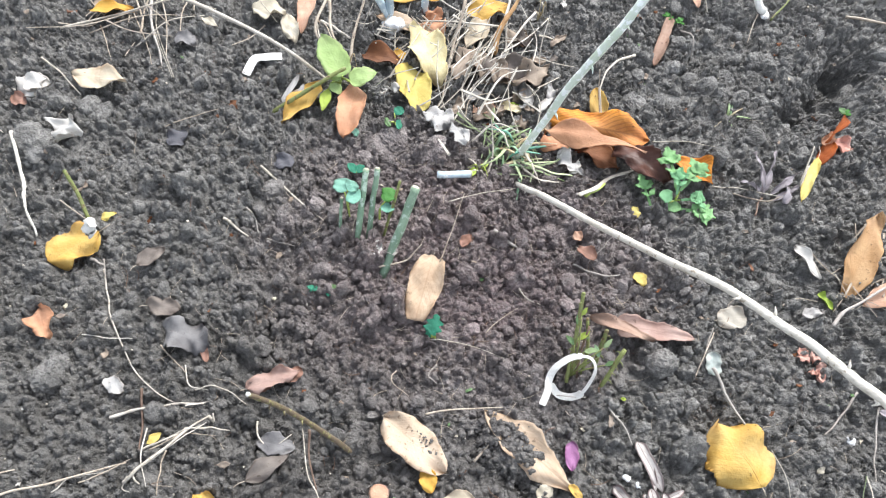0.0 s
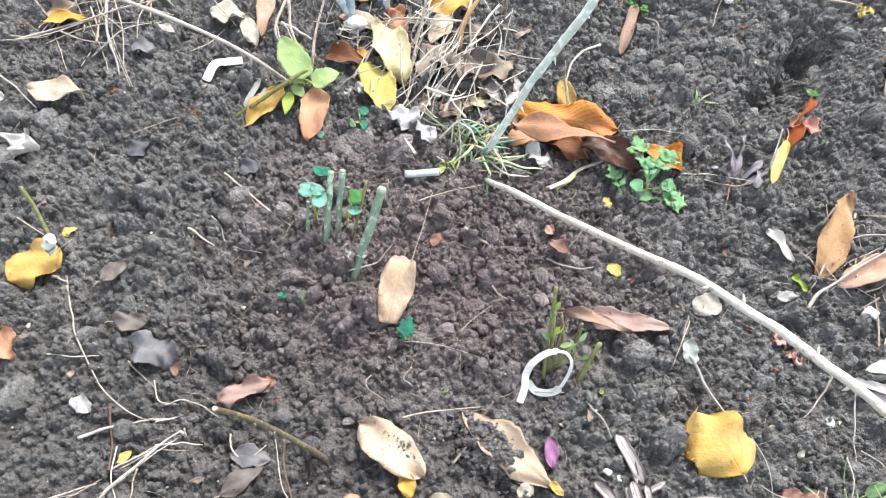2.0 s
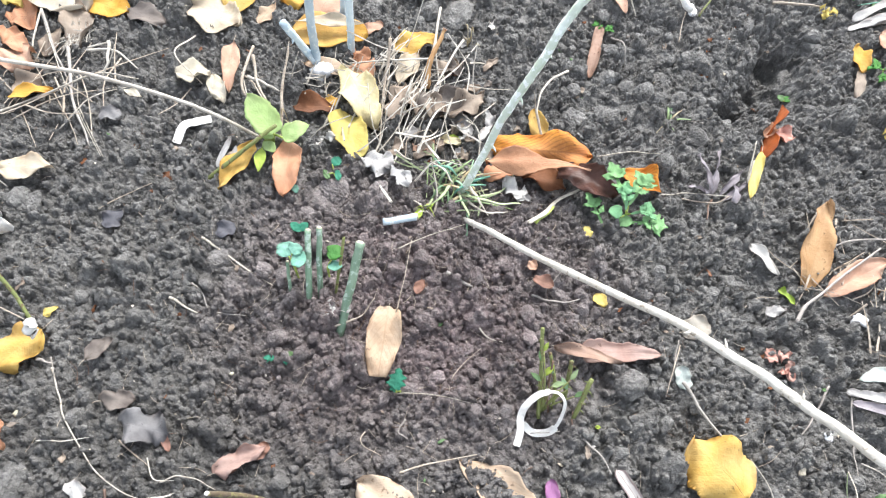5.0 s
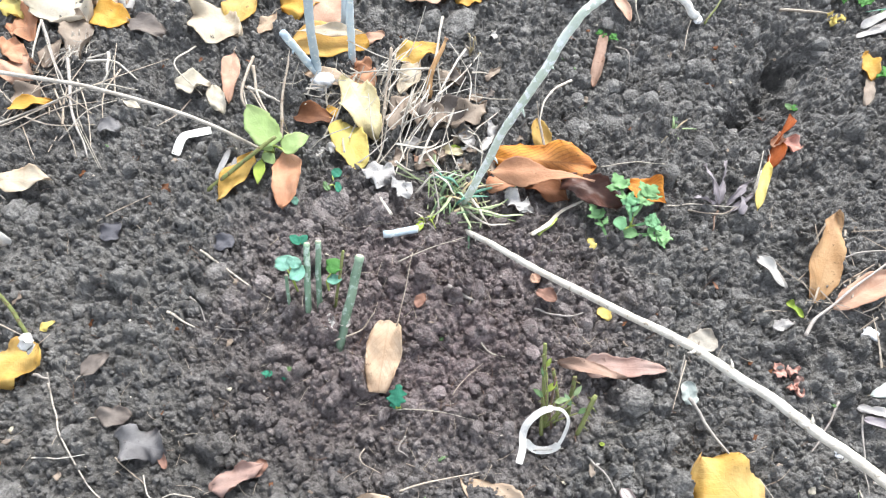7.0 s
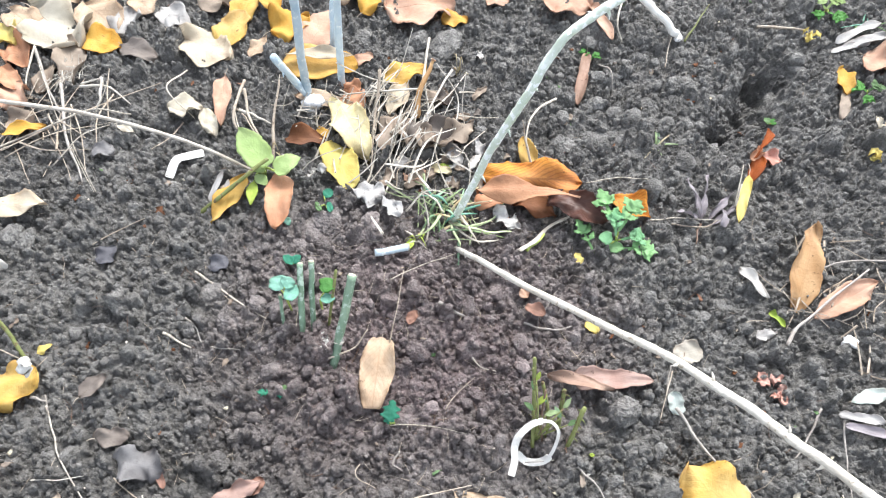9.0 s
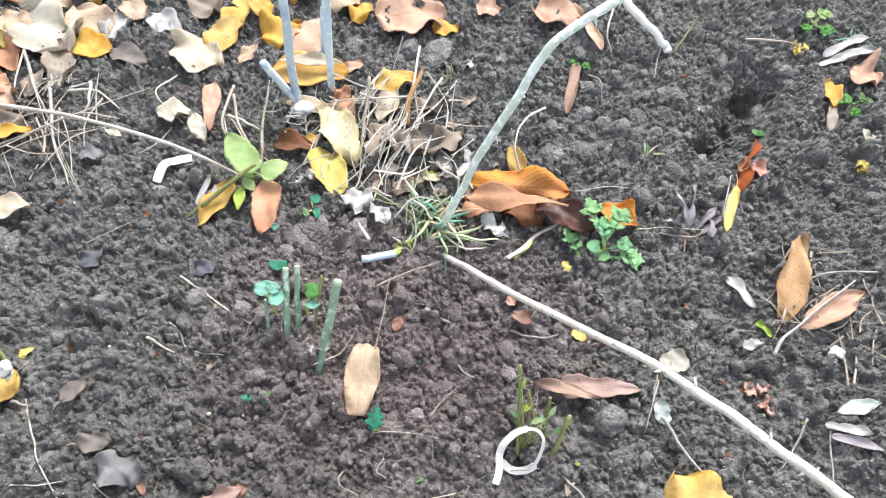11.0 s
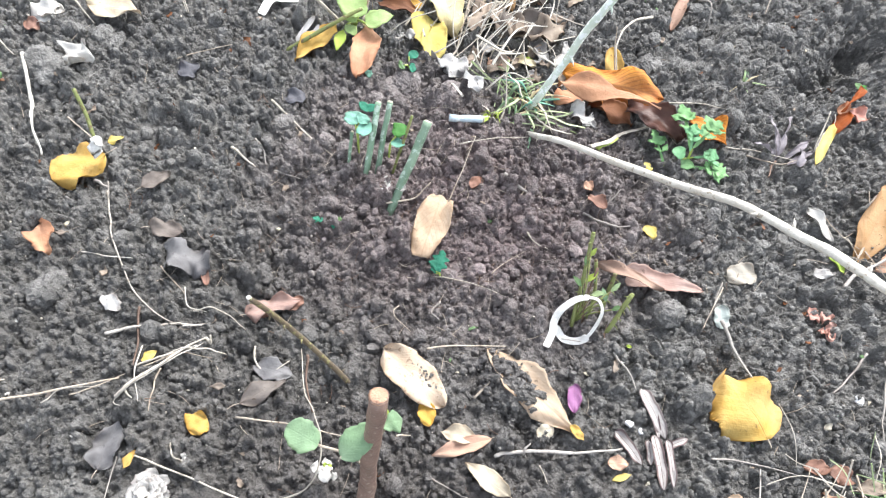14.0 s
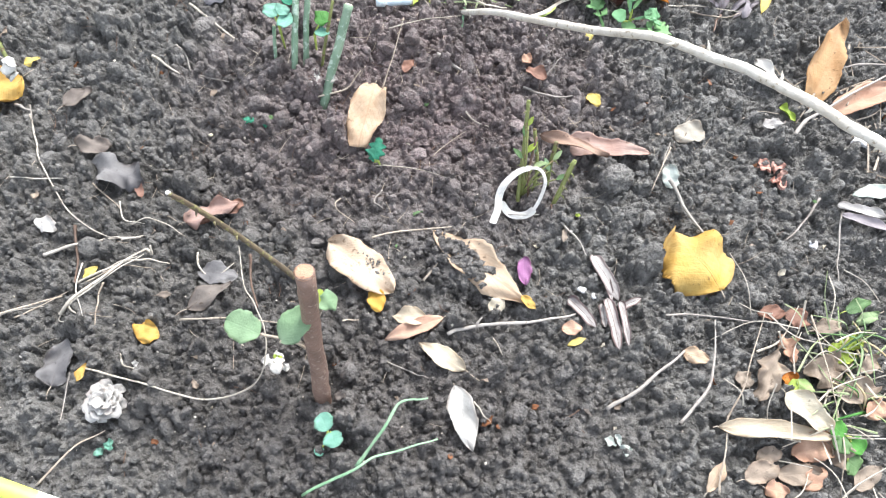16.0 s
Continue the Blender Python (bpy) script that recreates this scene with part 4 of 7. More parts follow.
def cane(pts, r0, r1, mat, label, thorns, seed):
    """A cut cane or stub in the open air, through given places, with thorns or buds and a cut top."""
    p = np.array(pts, float)
    o = p[0].copy()
    line = glide(p - o, 10)
    kind = {"bark": ("tree_stub", "stub"), "mossy": ("cut_stick", "stick"), "green": ("rose_cutting", "cutting"), "olive": ("cut_shoot", "shoot"), "brown": ("cut_shoot", "shoot"), "blue": ("rose_stub", "stub"), "root": ("dry_runner", "runner")}.get(mat, ("rose_cane", "cane"))
    e = thing(kind[0], *o, label, kind[1])
    s = part("stem", tube(wander(line, r0, seed), r0, r1, 10, 0.06, seed), STEM[mat], e)
    d = line[-1] - line[-2]
    d = d / np.linalg.norm(d)
    top = {"bark": "wood", "mossy": "plastic", "green": "pith", "olive": "olive", "blue": "blue", "cane": "wood"}.get(mat, mat)
    part("cut_end", tube(np.array([line[-1] - d * 0.0006, line[-1] + d * 0.0008]), r1 * 0.98, r1 * 0.8, 12, 0.1, seed), STEM[top], e, "pale flat cut end")
    rr = np.random.default_rng(seed)
    for k in range(thorns):
        i = int((k + rr.uniform(0.25, 0.75)) / thorns * (len(line) - 2)) + 1
        along = line[i] - line[i - 1]
        along = along / np.linalg.norm(along)
        side = np.cross(along, rr.normal(size=3))
        side = side / np.linalg.norm(side)
        q = line[i]
        size = r0 * rr.uniform(1.0, 1.6) * (1.7 if mat == "olive" else 1)
        part("thorn", tube(np.array([q + side * r0 * 0.6, q + side * (r0 + size * 0.4) - along * size * 0.12, q + side * (r0 + size) - along * size * 0.5]), r0 * 0.5, r0 * 0.06, 6), STEM[mat], s)
    return e


def leaf_bits(name, n, mat, small, large, label, seed):
    """Countless small torn leaf fragments strewn over the soil, in one mesh."""
    r = np.random.default_rng(seed)
    bm = bmesh.new()
    for k in range(n):
        size = small * (large / small) ** (r.random() ** 2)
        b, _ = blade_bm(size, size * r.uniform(0.35, 0.8), r.choice(["oval", "lance", "fan"]), r.uniform(-30, 60), r.uniform(-30, 80), 0.5, r.uniform(-40, 40), 0.3, seed=seed * 1000 + k, nu=7, nv=4)
        x, y = r.uniform(X0 + 0.03, X1 - 0.03), r.uniform(Y0 + 0.03, Y1 - 0.03)
        if COVER[int((y - Y0) / STEP), int((x - X0) / STEP)]:
            b.free()
            continue
        b.transform(Matrix.Translation((x, y, float(height(x, y)) + 0.0012)) @ Euler((r.uniform(-0.4, 0.4), r.uniform(-0.4, 0.4), r.uniform(0, 6.28))).to_matrix().to_4x4())
        me = bpy.data.meshes.new("tmp")
        b.to_mesh(me)
        b.free()
        bm.from_mesh(me)
        bpy.data.meshes.remove(me)
    me = bpy.data.meshes.new(name)
    bm.to_mesh(me)
    bm.free()
    me.polygons.foreach_set("use_smooth", np.ones(len(me.polygons), dtype=bool))
    me.materials.append(LEAF[mat])
    tagged(new(name, me), label, "leaf bits", kind="stuff")


# ---- things on the soil ----

# canes and cut stems
cane([(0.052, 0.149, 0.0), (0.072, 0.112, 0.045), (0.093, 0.076, 0.084), (0.135, 0.022, 0.139), (0.157, -0.01, 0.175), (0.177, -0.035, 0.196), (0.194, -0.06, 0.215), (0.204, -0.076, 0.225), (0.216, -0.089, 0.231), (0.229, -0.105, 0.237), (0.25, -0.13, 0.245), (0.28, -0.165, 0.25)], 0.0025, 0.0024, 'cane', 'bleached straw-coloured thorny cane arching up from the soil', 9, 3)
cane([(0.049, 0.178, -0.004), (0.065, 0.181, 0.05), (0.083, 0.186, 0.11), (0.100, 0.192, 0.15), (0.114, 0.202, 0.18), (0.127, 0.209, 0.2), (0.146, 0.218, 0.21), (0.155, 0.222, 0.215), (0.182, 0.234, 0.23)], 0.0033, 0.0033, 'sprayed', 'pale green rose cane dusted bluish white, rising from a grass tuft', 9, 5)
cane([(-0.137, 0.223, 0.012), (-0.168, 0.222, 0.045), (-0.213, 0.228, 0.065), (-0.263, 0.23, 0.085), (-0.326, 0.23, 0.1), (-0.376, 0.23, 0.112)], 0.0016, 0.0018, 'root', 'thin whitish dry runner arching over the soil', 3, 8)
cane([(-0.098, 0.327, -0.01), (-0.095, 0.323, 0.05), (-0.094, 0.339, 0.11), (-0.094, 0.347, 0.14)], 0.0043, 0.0041, 'blue', 'upright rose stub coated pale blue-white', 1, 11)
cane([(-0.065, 0.34, -0.01), (-0.06, 0.338, 0.05), (-0.056, 0.345, 0.105), (-0.054, 0.348, 0.132)], 0.0037, 0.0036, 'blue', 'upright rose stub coated pale blue-white', 1, 12)
cane([(-0.094, 0.323, -0.008), (-0.109, 0.323, 0.03), (-0.122, 0.325, 0.055)], 0.0038, 0.0038, 'blue', 'short slanting cut rose stub, blue-coated', 1, 13)
cane([(-0.078, 0.389, -0.01), (-0.075, 0.391, 0.02), (-0.072, 0.408, 0.05), (-0.07, 0.418, 0.068)], 0.0034, 0.0034, 'blue', 'upright rose stub coated pale blue-white', 1, 14)
lump(-0.090, 0.315, 0.0100, STEM["paper"], 'knobbly pale root crown of a cut rose bush', 'rose_root', 'root', flat=0.8)
cane([(0.16, -0.48, 0.0), (0.12, -0.42, 0.12), (0.045, -0.3, 0.300), (-0.03, -0.269, 0.3505), (-0.055, -0.2616, 0.3645), (-0.13, -0.239, 0.4065)], 0.0019, 0.0017, 'yellow', 'yellow-green living cane close above the soil', 2, 21)
cane([(-0.074, 0.058, 0.01), (-0.073, 0.079, 0.04), (-0.072, 0.1, 0.062)], 0.0025, 0.0025, 'green', 'green rose cutting with a flat cut top', 0, 31)
cane([(-0.065, 0.061, 0.01), (-0.064, 0.079, 0.04), (-0.063, 0.101, 0.064)], 0.0023, 0.0023, 'green', 'green rose cutting with a flat cut top', 0, 32)
cane([(-0.048, 0.035, 0.006), (-0.039, 0.061, 0.036), (-0.03, 0.089, 0.064)], 0.0036, 0.0036, 'green', 'thick green rose cutting with a pale cut top', 0, 33)
cane([(-0.088, 0.061, 0.01), (-0.09, 0.073, 0.025), (-0.09, 0.083, 0.04)], 0.0014, 0.0014, 'green', 'thin green rose cutting', 0, 34)
cane([(-0.054, 0.064, 0.01), (-0.048, 0.079, 0.04), (-0.044, 0.096, 0.058)], 0.0012, 0.0012, 'olive', 'thin brownish rose cutting', 0, 35)
twig([(-0.051, 0.038, 0), (-0.031, 0.048, 0.004), (-0.02, 0.059, 0.012)], 0.0009, 'straw', 'small pale side twig by the cuttings', group='twigs')
crumple(-0.050, 0.049, 0.0083, 'white', 'crumpled whitish dry bract at the cuttings', 'dry_bract', 'plant scrap', n=3)
sprig(-0.084, 0.079, ['bluish', 'bluish', 'bluish'], 'bluish-green seedling with three rounded lobes', [(-0.0028, 0.0035, 0.035, 117, 0.0128, 0.0154, 'round', 5), (-0.0004, 0.002, 0.035, -16, 0.0118, 0.0145, 'round', 0), (-0.0006, 0.0054, 0.036, 53, 0.0095, 0.0127, 'round', 8)], name='seedling', category='weed')
sprig(-0.059, 0.080, ['green', 'bluish'], 'small green clover seedling among the cuttings', [(0.005, 0.0026, 0.03, 69, 0.013, 0.0135, 'round', 10), (0.0021, -0.0015, 0.026, 6, 0.0115, 0.0091, 'oval', 0)])
sprig(-0.088, 0.124, ['teal'], 'tiny dark green seedling', [(0.0015, -0.0033, 0.006, 144, 0.0116, 0.0078, 'oval', 10), (0.0015, -0.0033, 0.006, 59, 0.0094, 0.0078, 'oval', 10)])
sprig(0.004, -0.011, ['teal', 'teal'], 'dark teal-green lobed seedling leaf', [(-0.0036, -0.002, 0.012, 82, 0.0172, 0.0158, 'lobed', 20), (-0.0036, -0.0028, 0.01, 114, 0.0115, 0.0079, 'lobed', 10)])
sprig(-0.091, 0.011, ['teal', 'dull'], 'tiny feathery green seedling', [(0.0008, -0.0018, 0.003, 177, 0.0132, 0.0055, 'cut', 5), (0.0008, -0.0018, 0.003, 29, 0.0109, 0.0055, 'cut', 8), (0.0, -0.0027, 0.003, -9, 0.0076, 0.0041, 'cut', 4)])
sprig(-0.064, 0.181, ['dull', 'teal', 'teal'], 'small dull green seedling in the soil', [(-0.0039, -0.0029, 0.006, -150, 0.0054, 0.0113, 'oval', 5), (-0.002, 0.0061, 0.008, 31, 0.0094, 0.0103, 'oval', 8), (0.0013, -0.0053, 0.006, 14, 0.006, 0.0112, 'oval', 4)])
cane([(0.111, -0.027, 0.0), (0.11, -0.0, 0.03), (0.109, 0.025, 0.056)], 0.0015, 0.0015, 'olive', 'thin olive-green cut shoot with buds', 8, 41)
cane([(0.122, -0.023, 0.0), (0.122, -0.006, 0.02), (0.116, 0.011, 0.042)], 0.0013, 0.0013, 'olive', 'thin olive-green cut shoot with buds', 8, 42)
cane([(0.132, -0.012, 0.002), (0.132, -0.003, 0.016), (0.134, 0.009, 0.03)], 0.0018, 0.0018, 'olive', 'thin olive-green cut shoot with buds', 7, 43)
cane([(0.138, -0.027, 0.0), (0.143, -0.016, 0.016), (0.148, -0.005, 0.03)], 0.0018, 0.0018, 'olive', 'short brownish-green cut shoot', 7, 44)
cane([(0.119, -0.025, 0.0), (0.116, -0.013, 0.02), (0.118, 0.005, 0.04)], 0.0009, 0.0009, 'brown', 'thin reddish cut shoot', 0, 45)
sprig(0.113, -0.022, ['dull', 'lime', 'jade', 'sage'], 'small buds and leaflets on olive cut shoots', [(-0.003, 0.016, 0.030, 150, 0.011, 0.0042, 'lance', 30), (-0.001, 0.019, 0.033, 40, 0.012, 0.0045, 'lance', 35), (0.004, 0.020, 0.030, 80, 0.010, 0.0045, 'lance', 30), (0.006, 0.014, 0.024, 10, 0.011, 0.0045, 'lance', 20), (-0.003, 0.028, 0.040, 110, 0.009, 0.0036, 'lance', 40), (-0.002, 0.034, 0.046, 60, 0.008, 0.0034, 'lance', 40), (0.018, 0.012, 0.022, 120, 0.011, 0.0045, 'lance', 30), (0.020, 0.018, 0.028, 50, 0.010, 0.0040, 'lance', 30), (0.024, 0.008, 0.018, 20, 0.009, 0.0040, 'lance', 25)], name='leafy_shoot', category='shoot', stem='olive', sr=0.0007)
strip([(0.093, -0.05, 0.001), (0.096, -0.039, 0.004), (0.096, -0.03, 0.008), (0.099, -0.023, 0.016), (0.107, -0.017, 0.026), (0.115, -0.015, 0.03), (0.123, -0.017, 0.03), (0.128, -0.023, 0.02), (0.124, -0.034, 0.006), (0.117, -0.038, 0.002), (0.106, -0.038, 0.002), (0.098, -0.034, 0.006)], 0.0056, 'plastic', 'white plastic tie bent into an open loop', name='plastic_tie', category='plastic tie', stand=0.3, slim=(0.46, 0.74))
twig([(0.102, -0.039, 0), (0.128, -0.037, 0)], 0.0005, 'grey', 'thin grey straw beside the loop', group='straws', name='straw', category='straw')

# stubs in the foreground
cane([(-0.012, -0.194, -0.012), (-0.012, -0.174, 0.042), (-0.01, -0.15, 0.133)], 0.0059, 0.0054, 'bark', 'thick brown cut stub with a reddish-brown sawn top', 0, 51)
cane([(-0.043, -0.107, -0.004), (-0.067, -0.102, 0.04), (-0.086, -0.101, 0.08), (-0.099, -0.105, 0.117)], 0.0021, 0.0016, 'mossy', 'mossy olive-brown cut stick with a white tip', 7, 52)
sprig(-0.013, -0.167, ['jade', 'jade', 'jade', 'lime'], 'green shoot with round leaves beside the stub', [(-0.0299, -0.0021, 0.075, 165, 0.0223, 0.0195, 'round', 8), (-0.0135, -0.0093, 0.09, 53, 0.026, 0.018, 'round', 12), (0.0036, 0.0091, 0.1, 31, 0.0153, 0.0145, 'fan', 10), (0.0089, 0.0119, 0.1, 114, 0.0095, 0.0066, 'oval', 20)], name='stub_shoot', category='shoot', stem='straw', sr=0.0011)
twig([(-0.166, -0.19, 0.004), (-0.129, -0.196, 0.006), (-0.086, -0.202, 0.01), (-0.055, -0.193, 0.02), (-0.043, -0.182, 0.04), (-0.043, -0.166, 0.055), (-0.052, -0.149, 0.06), (-0.064, -0.132, 0.055), (-0.075, -0.106, 0.05)], 0.0007, 'bone', 'long dry bleached stalk looping round the stub', name='dry_stalk', category='stalk')
twig([(-0.104, -0.157, 0.03), (-0.067, -0.159, 0.06), (-0.03, -0.161, 0.07)], 0.0007, 'straw', 'thin dry stem behind the green leaves', group='straws', name='straw', category='straw')
crumple(-0.041, -0.173, 0.0088, 'white', 'crumpled white withered flower on a stalk', 'withered_flower', 'flower', n=4, lift=0.02)
crumple(-0.040, -0.172, 0.0034, 'lime', 'tiny yellow-green bud on soil', 'bud', 'bud', n=2, lift=0.03)
twig([(0.0, -0.147, 0.04), (0.009, -0.143, 0.03)], 0.0006, 'straw', 'short straw on dark soil', name='straw', category='straw', group='straws')

# large leaves
leaf(-0.009, 0.058, -95, 0.060, 0.029, 'tan', 'pale tan fallen leaf with brown veins on dug soil', shape='blunt', bend=20, cup=34, wave=0.3, stalk=0.05, sink=0.2, ragged=0.07, crinkle=0.08)
leaf(-0.282, 0.029, -129, 0.043, 0.035, 'yellow', 'yellow curled fallen leaf beside a cut shoot', shape='oval', cup=24, wave=0.25, bend=16, ragged=0.12)
leaf(0.262, -0.083, 127, 0.054, 0.056, 'yellow', 'yellow wavy fallen leaf with brown specks', shape='round', lift=0.003, cup=-36, wave=0.5, bend=34, stalk=0.12, ragged=0.12, crinkle=0.06)
leaf(-0.025, -0.079, -32, 0.062, 0.031, 'speckled', 'large cream fallen leaf with dark specks', bend=14, cup=20, wave=0.3, stalk=0.02, ragged=0.09, crinkle=0.06)
leaf(0.012, -0.110, -67, 0.019, 0.013, 'golden', 'small golden leaf tip under a larger leaf', stalk=0, bend=5)
leaf(0.050, -0.062, -34, 0.088, 0.030, 'tan', 'long tan leaf half covered with soil', shape='lance', bend=10, cup=16, stalk=0.03, sink=0.2, ragged=0.2)
leaf(-0.130, -0.076, 31, 0.041, 0.015, 'dusty', 'pinkish-grey curled dry leaf, torn along its edge', bend=24, cup=30, wave=0.7, shape='strap', ragged=0.25, crinkle=0.12, stalk=0.15)
leaf(-0.302, -0.042, -57, 0.027, 0.021, 'salmon', 'rusty brown broken leaf', ragged=0.25, cup=50, wave=0.6, stalk=0)
leaf(-0.240, 0.004, 47, 0.025, 0.017, 'grey', 'small grey-brown withered leaf', shape='lance', cup=40)
leaf(-0.203, -0.042, -12, 0.039, 0.028, 'slate', 'dark slate-grey rotting leaf', ragged=0.28, wave=0.6, cup=14, crinkle=0.13, stalk=0)
leaf(-0.221, -0.027, 4, 0.026, 0.016, 'grey', 'grey rotting leaf fragment', ragged=0.2, wave=0.5)
leaf(-0.172, -0.046, -64, 0.018, 0.008, 'pinkish', 'small reddish-brown leaf curl', cup=70)
leaf(0.145, 0.028, -1, 0.068, 0.018, 'dusty', 'long dry pinkish-grey leaf, crumpled and torn', shape='strap', cup=30, bend=8, wave=0.35, ragged=0.22, crinkle=0.10, stalk=0.02)
leaf(0.125, 0.029, -13, 0.055, 0.013, 'bark', 'rusty-brown rolled leaf edge', shape='lance', cup=50, wave=0.4, ragged=0.2, stalk=0.03, lift=0.003)
leaf(0.234, 0.049, 16, 0.026, 0.022, 'putty', 'small pale grey-beige leaf with a thin stalk', shape='round', stalk=0.1, cup=30)
twig([(0.23, 0.041, 0), (0.223, 0.02, 0), (0.214, -0.005, 0)], 0.0005, 'grey', 'thin grey leaf stalk', name='straw', category='straw', group='straws')
leaf(0.350, 0.094, 71, 0.086, 0.030, 'apricot', 'orange-tan fallen leaf with brown spots', ragged=0.15, crinkle=0.10, bend=24, cup=55, tilt=14, stalk=0.05, wave=0.3)
leaf(0.364, 0.088, 28, 0.074, 0.027, 'blush', 'pinkish-tan fallen leaf on soil', shape='lance', bend=16, cup=20, fold=22, crinkle=0.10, stalk=0.1)
leaf(0.074, 0.225, -4, 0.098, 0.042, 'orange', 'large orange leaf with dark brown ribs, rolled at its edge', crinkle=0.12, bend=10, cup=-38, roll=24, stalk=0.02, sink=0.1, wave=0.6, ragged=0.2)
leaf(0.070, 0.200, -4, 0.096, 0.023, 'fold', 'folded front edge of a large orange-brown leaf', shape='lance', bend=22, cup=-30, roll=-14, stalk=0, sink=0.12, lift=0.020, wave=0.5, ragged=0.16, crinkle=0.1)
leaf(0.138, 0.202, -26, 0.060, 0.030, 'chestnut', 'dark chestnut-brown curled leaf', shape='strap', bend=30, cup=50, stalk=0, sink=0.1, roll=15, lift=0.010, wave=0.8, ragged=0.25, crinkle=0.14)
# added leaf: its brown stands in for the shade under the fold
leaf(0.104, 0.208, -29, 0.047, 0.028, 'brown', 'brown leaf added for the dark hollow under a fold', cup=50, stalk=0)
leaf(0.070, 0.192, 26, 0.036, 0.020, 'salmon', 'small tan-orange leaf on soil', stalk=0)
leaf(0.197, 0.204, -30, 0.041, 0.033, 'orange', 'orange-brown leaf tip behind a green weed', stalk=0, cup=50, shape='lance')
leaf(0.128, 0.236, 104, 0.043, 0.019, 'yellow', 'small bright yellow leaf tip standing behind', stalk=0, tilt=20)
leaf(-0.105, 0.212, -90, 0.059, 0.027, 'salmon', 'salmon-orange fallen leaf, pointing down', bend=20, cup=40, stalk=0.1, lift=0.004)
leaf(-0.140, 0.213, -115, 0.057, 0.026, 'yellow', 'dull yellow leaf under a green sprig', cup=40, stalk=0.1, shape='lance')
leaf(-0.066, 0.311, -63, 0.081, 0.034, 'butter', 'large cream-yellow curled leaf', bend=24, cup=30, wave=0.6, stalk=0.05, roll=10, ragged=0.18, lift=0.01)
leaf(-0.066, 0.259, -68, 0.058, 0.034, 'lemon', 'lemon-yellow leaf under a cream one', cup=36, wave=0.4, stalk=0.05)
leaf(-0.113, 0.264, -2, 0.041, 0.026, 'brown', 'reddish-brown curled leaf on soil', shape='lance', cup=60, stalk=0.05)
leaf(-0.085, 0.265, 39, 0.019, 0.014, 'golden', 'small orange leaf tip', stalk=0)
leaf(-0.233, 0.395, -31, 0.062, 0.050, 'cream', 'tan-yellow fallen leaf on soil', wave=0.5, cup=24)
leaf(-0.228, 0.294, 5, 0.033, 0.027, 'pale', 'pale yellow small leaf', stalk=0.05, wave=0.4)
leaf(-0.195, 0.298, -66, 0.036, 0.017, 'pale', 'pale yellow small leaf', stalk=0.05, wave=0.4)
leaf(-0.182, 0.342, -85, 0.065, 0.019, 'blush', 'pale salmon pointed leaf', shape='lance', cup=40, lift=0.004)
leaf(-0.129, 0.360, 0, 0.081, 0.045, 'golden', 'bright orange-yellow leaf folded round blue stubs', cup=14, bend=8, wave=0.15, stalk=0, ragged=0.06, crinkle=0.03)
leaf(-0.122, 0.364, -1, 0.071, 0.016, 'cream', 'pale underside rim of a folded leaf', shape='lance', cup=40, stalk=0, lift=0.012)
leaf(-0.111, 0.324, -14, 0.066, 0.019, 'tan', 'narrow tan leaf on soil', shape='lance')
leaf(-0.060, 0.326, -43, 0.027, 0.027, 'salmon', 'small orange-brown leaf on soil', stalk=0)
leaf(-0.404, 0.435, -41, 0.087, 0.072, 'pale', 'large whitish dry leaf, frayed at its tip', ragged=0.25, wave=0.5, cup=30)
leaf(-0.353, 0.390, -70, 0.067, 0.031, 'greytan', 'frayed beige leaf end', ragged=0.3, wave=0.5, cup=40)
leaf(-0.339, 0.392, -18, 0.047, 0.037, 'golden', 'orange leaf with a red edge', stalk=0.05)
leaf(-0.351, 0.446, -41, 0.060, 0.047, 'tan', 'tan fallen leaf on soil')
leaf(-0.296, 0.382, -25, 0.046, 0.027, 'grey', 'grey-brown withered leaf on soil')
leaf(-0.414, 0.363, 27, 0.031, 0.052, 'salmon', 'brown-orange fallen leaf on soil', wave=0.5)
leaf(-0.382, 0.262, 14, 0.042, 0.019, 'golden', 'yellow-orange fallen leaf on straw', shape='lance', cup=50, lift=0.006, stalk=0.05)
leaf(-0.392, 0.295, 71, 0.034, 0.044, 'blush', 'pinkish-brown leaf on dark soil')
leaf(-0.379, 0.270, 62, 0.029, 0.032, 'greytan', 'beige leaf on straw')
leaf(-0.361, 0.177, 4, 0.048, 0.029, 'cream', 'cream narrow fallen leaf', wave=0.3, shape='lance')
leaf(-0.345, 0.100, 86, 0.031, 0.031, 'white', 'white crumpled papery leaf', shape='lobed', ragged=0.25, wave=0.5, cup=24, crinkle=0.10, stalk=0.5)
leaf(-0.401, 0.159, 19, 0.023, 0.023, 'white', 'white curled petal on the soil', stalk=0, cup=50)
leaf(-0.194, 0.390, 73, 0.055, 0.036, 'yellow', 'yellow fallen leaf on soil')
leaf(-0.185, 0.423, 76, 0.057, 0.029, 'yellow', 'yellow fallen leaf on soil')
leaf(-0.145, 0.409, 30, 0.046, 0.046, 'golden', 'golden fallen leaf on soil')
leaf(-0.159, 0.469, -62, 0.042, 0.027, 'golden', 'golden fallen leaf on soil')
leaf(-0.106, 0.384, 68, 0.072, 0.040, 'blush', 'tan-pink fallen leaf on soil', cup=30)
leaf(-0.026, 0.456, 3, 0.079, 0.073, 'blush', 'large tan-pink fallen leaf', wave=0.2, cup=20)
leaf(0.037, 0.442, -1, 0.030, 0.025, 'golden', 'small orange leaf on soil')
leaf(-0.021, 0.341, 27, 0.049, 0.028, 'yellow', 'orange-yellow fallen leaf on soil', stalk=0.05)
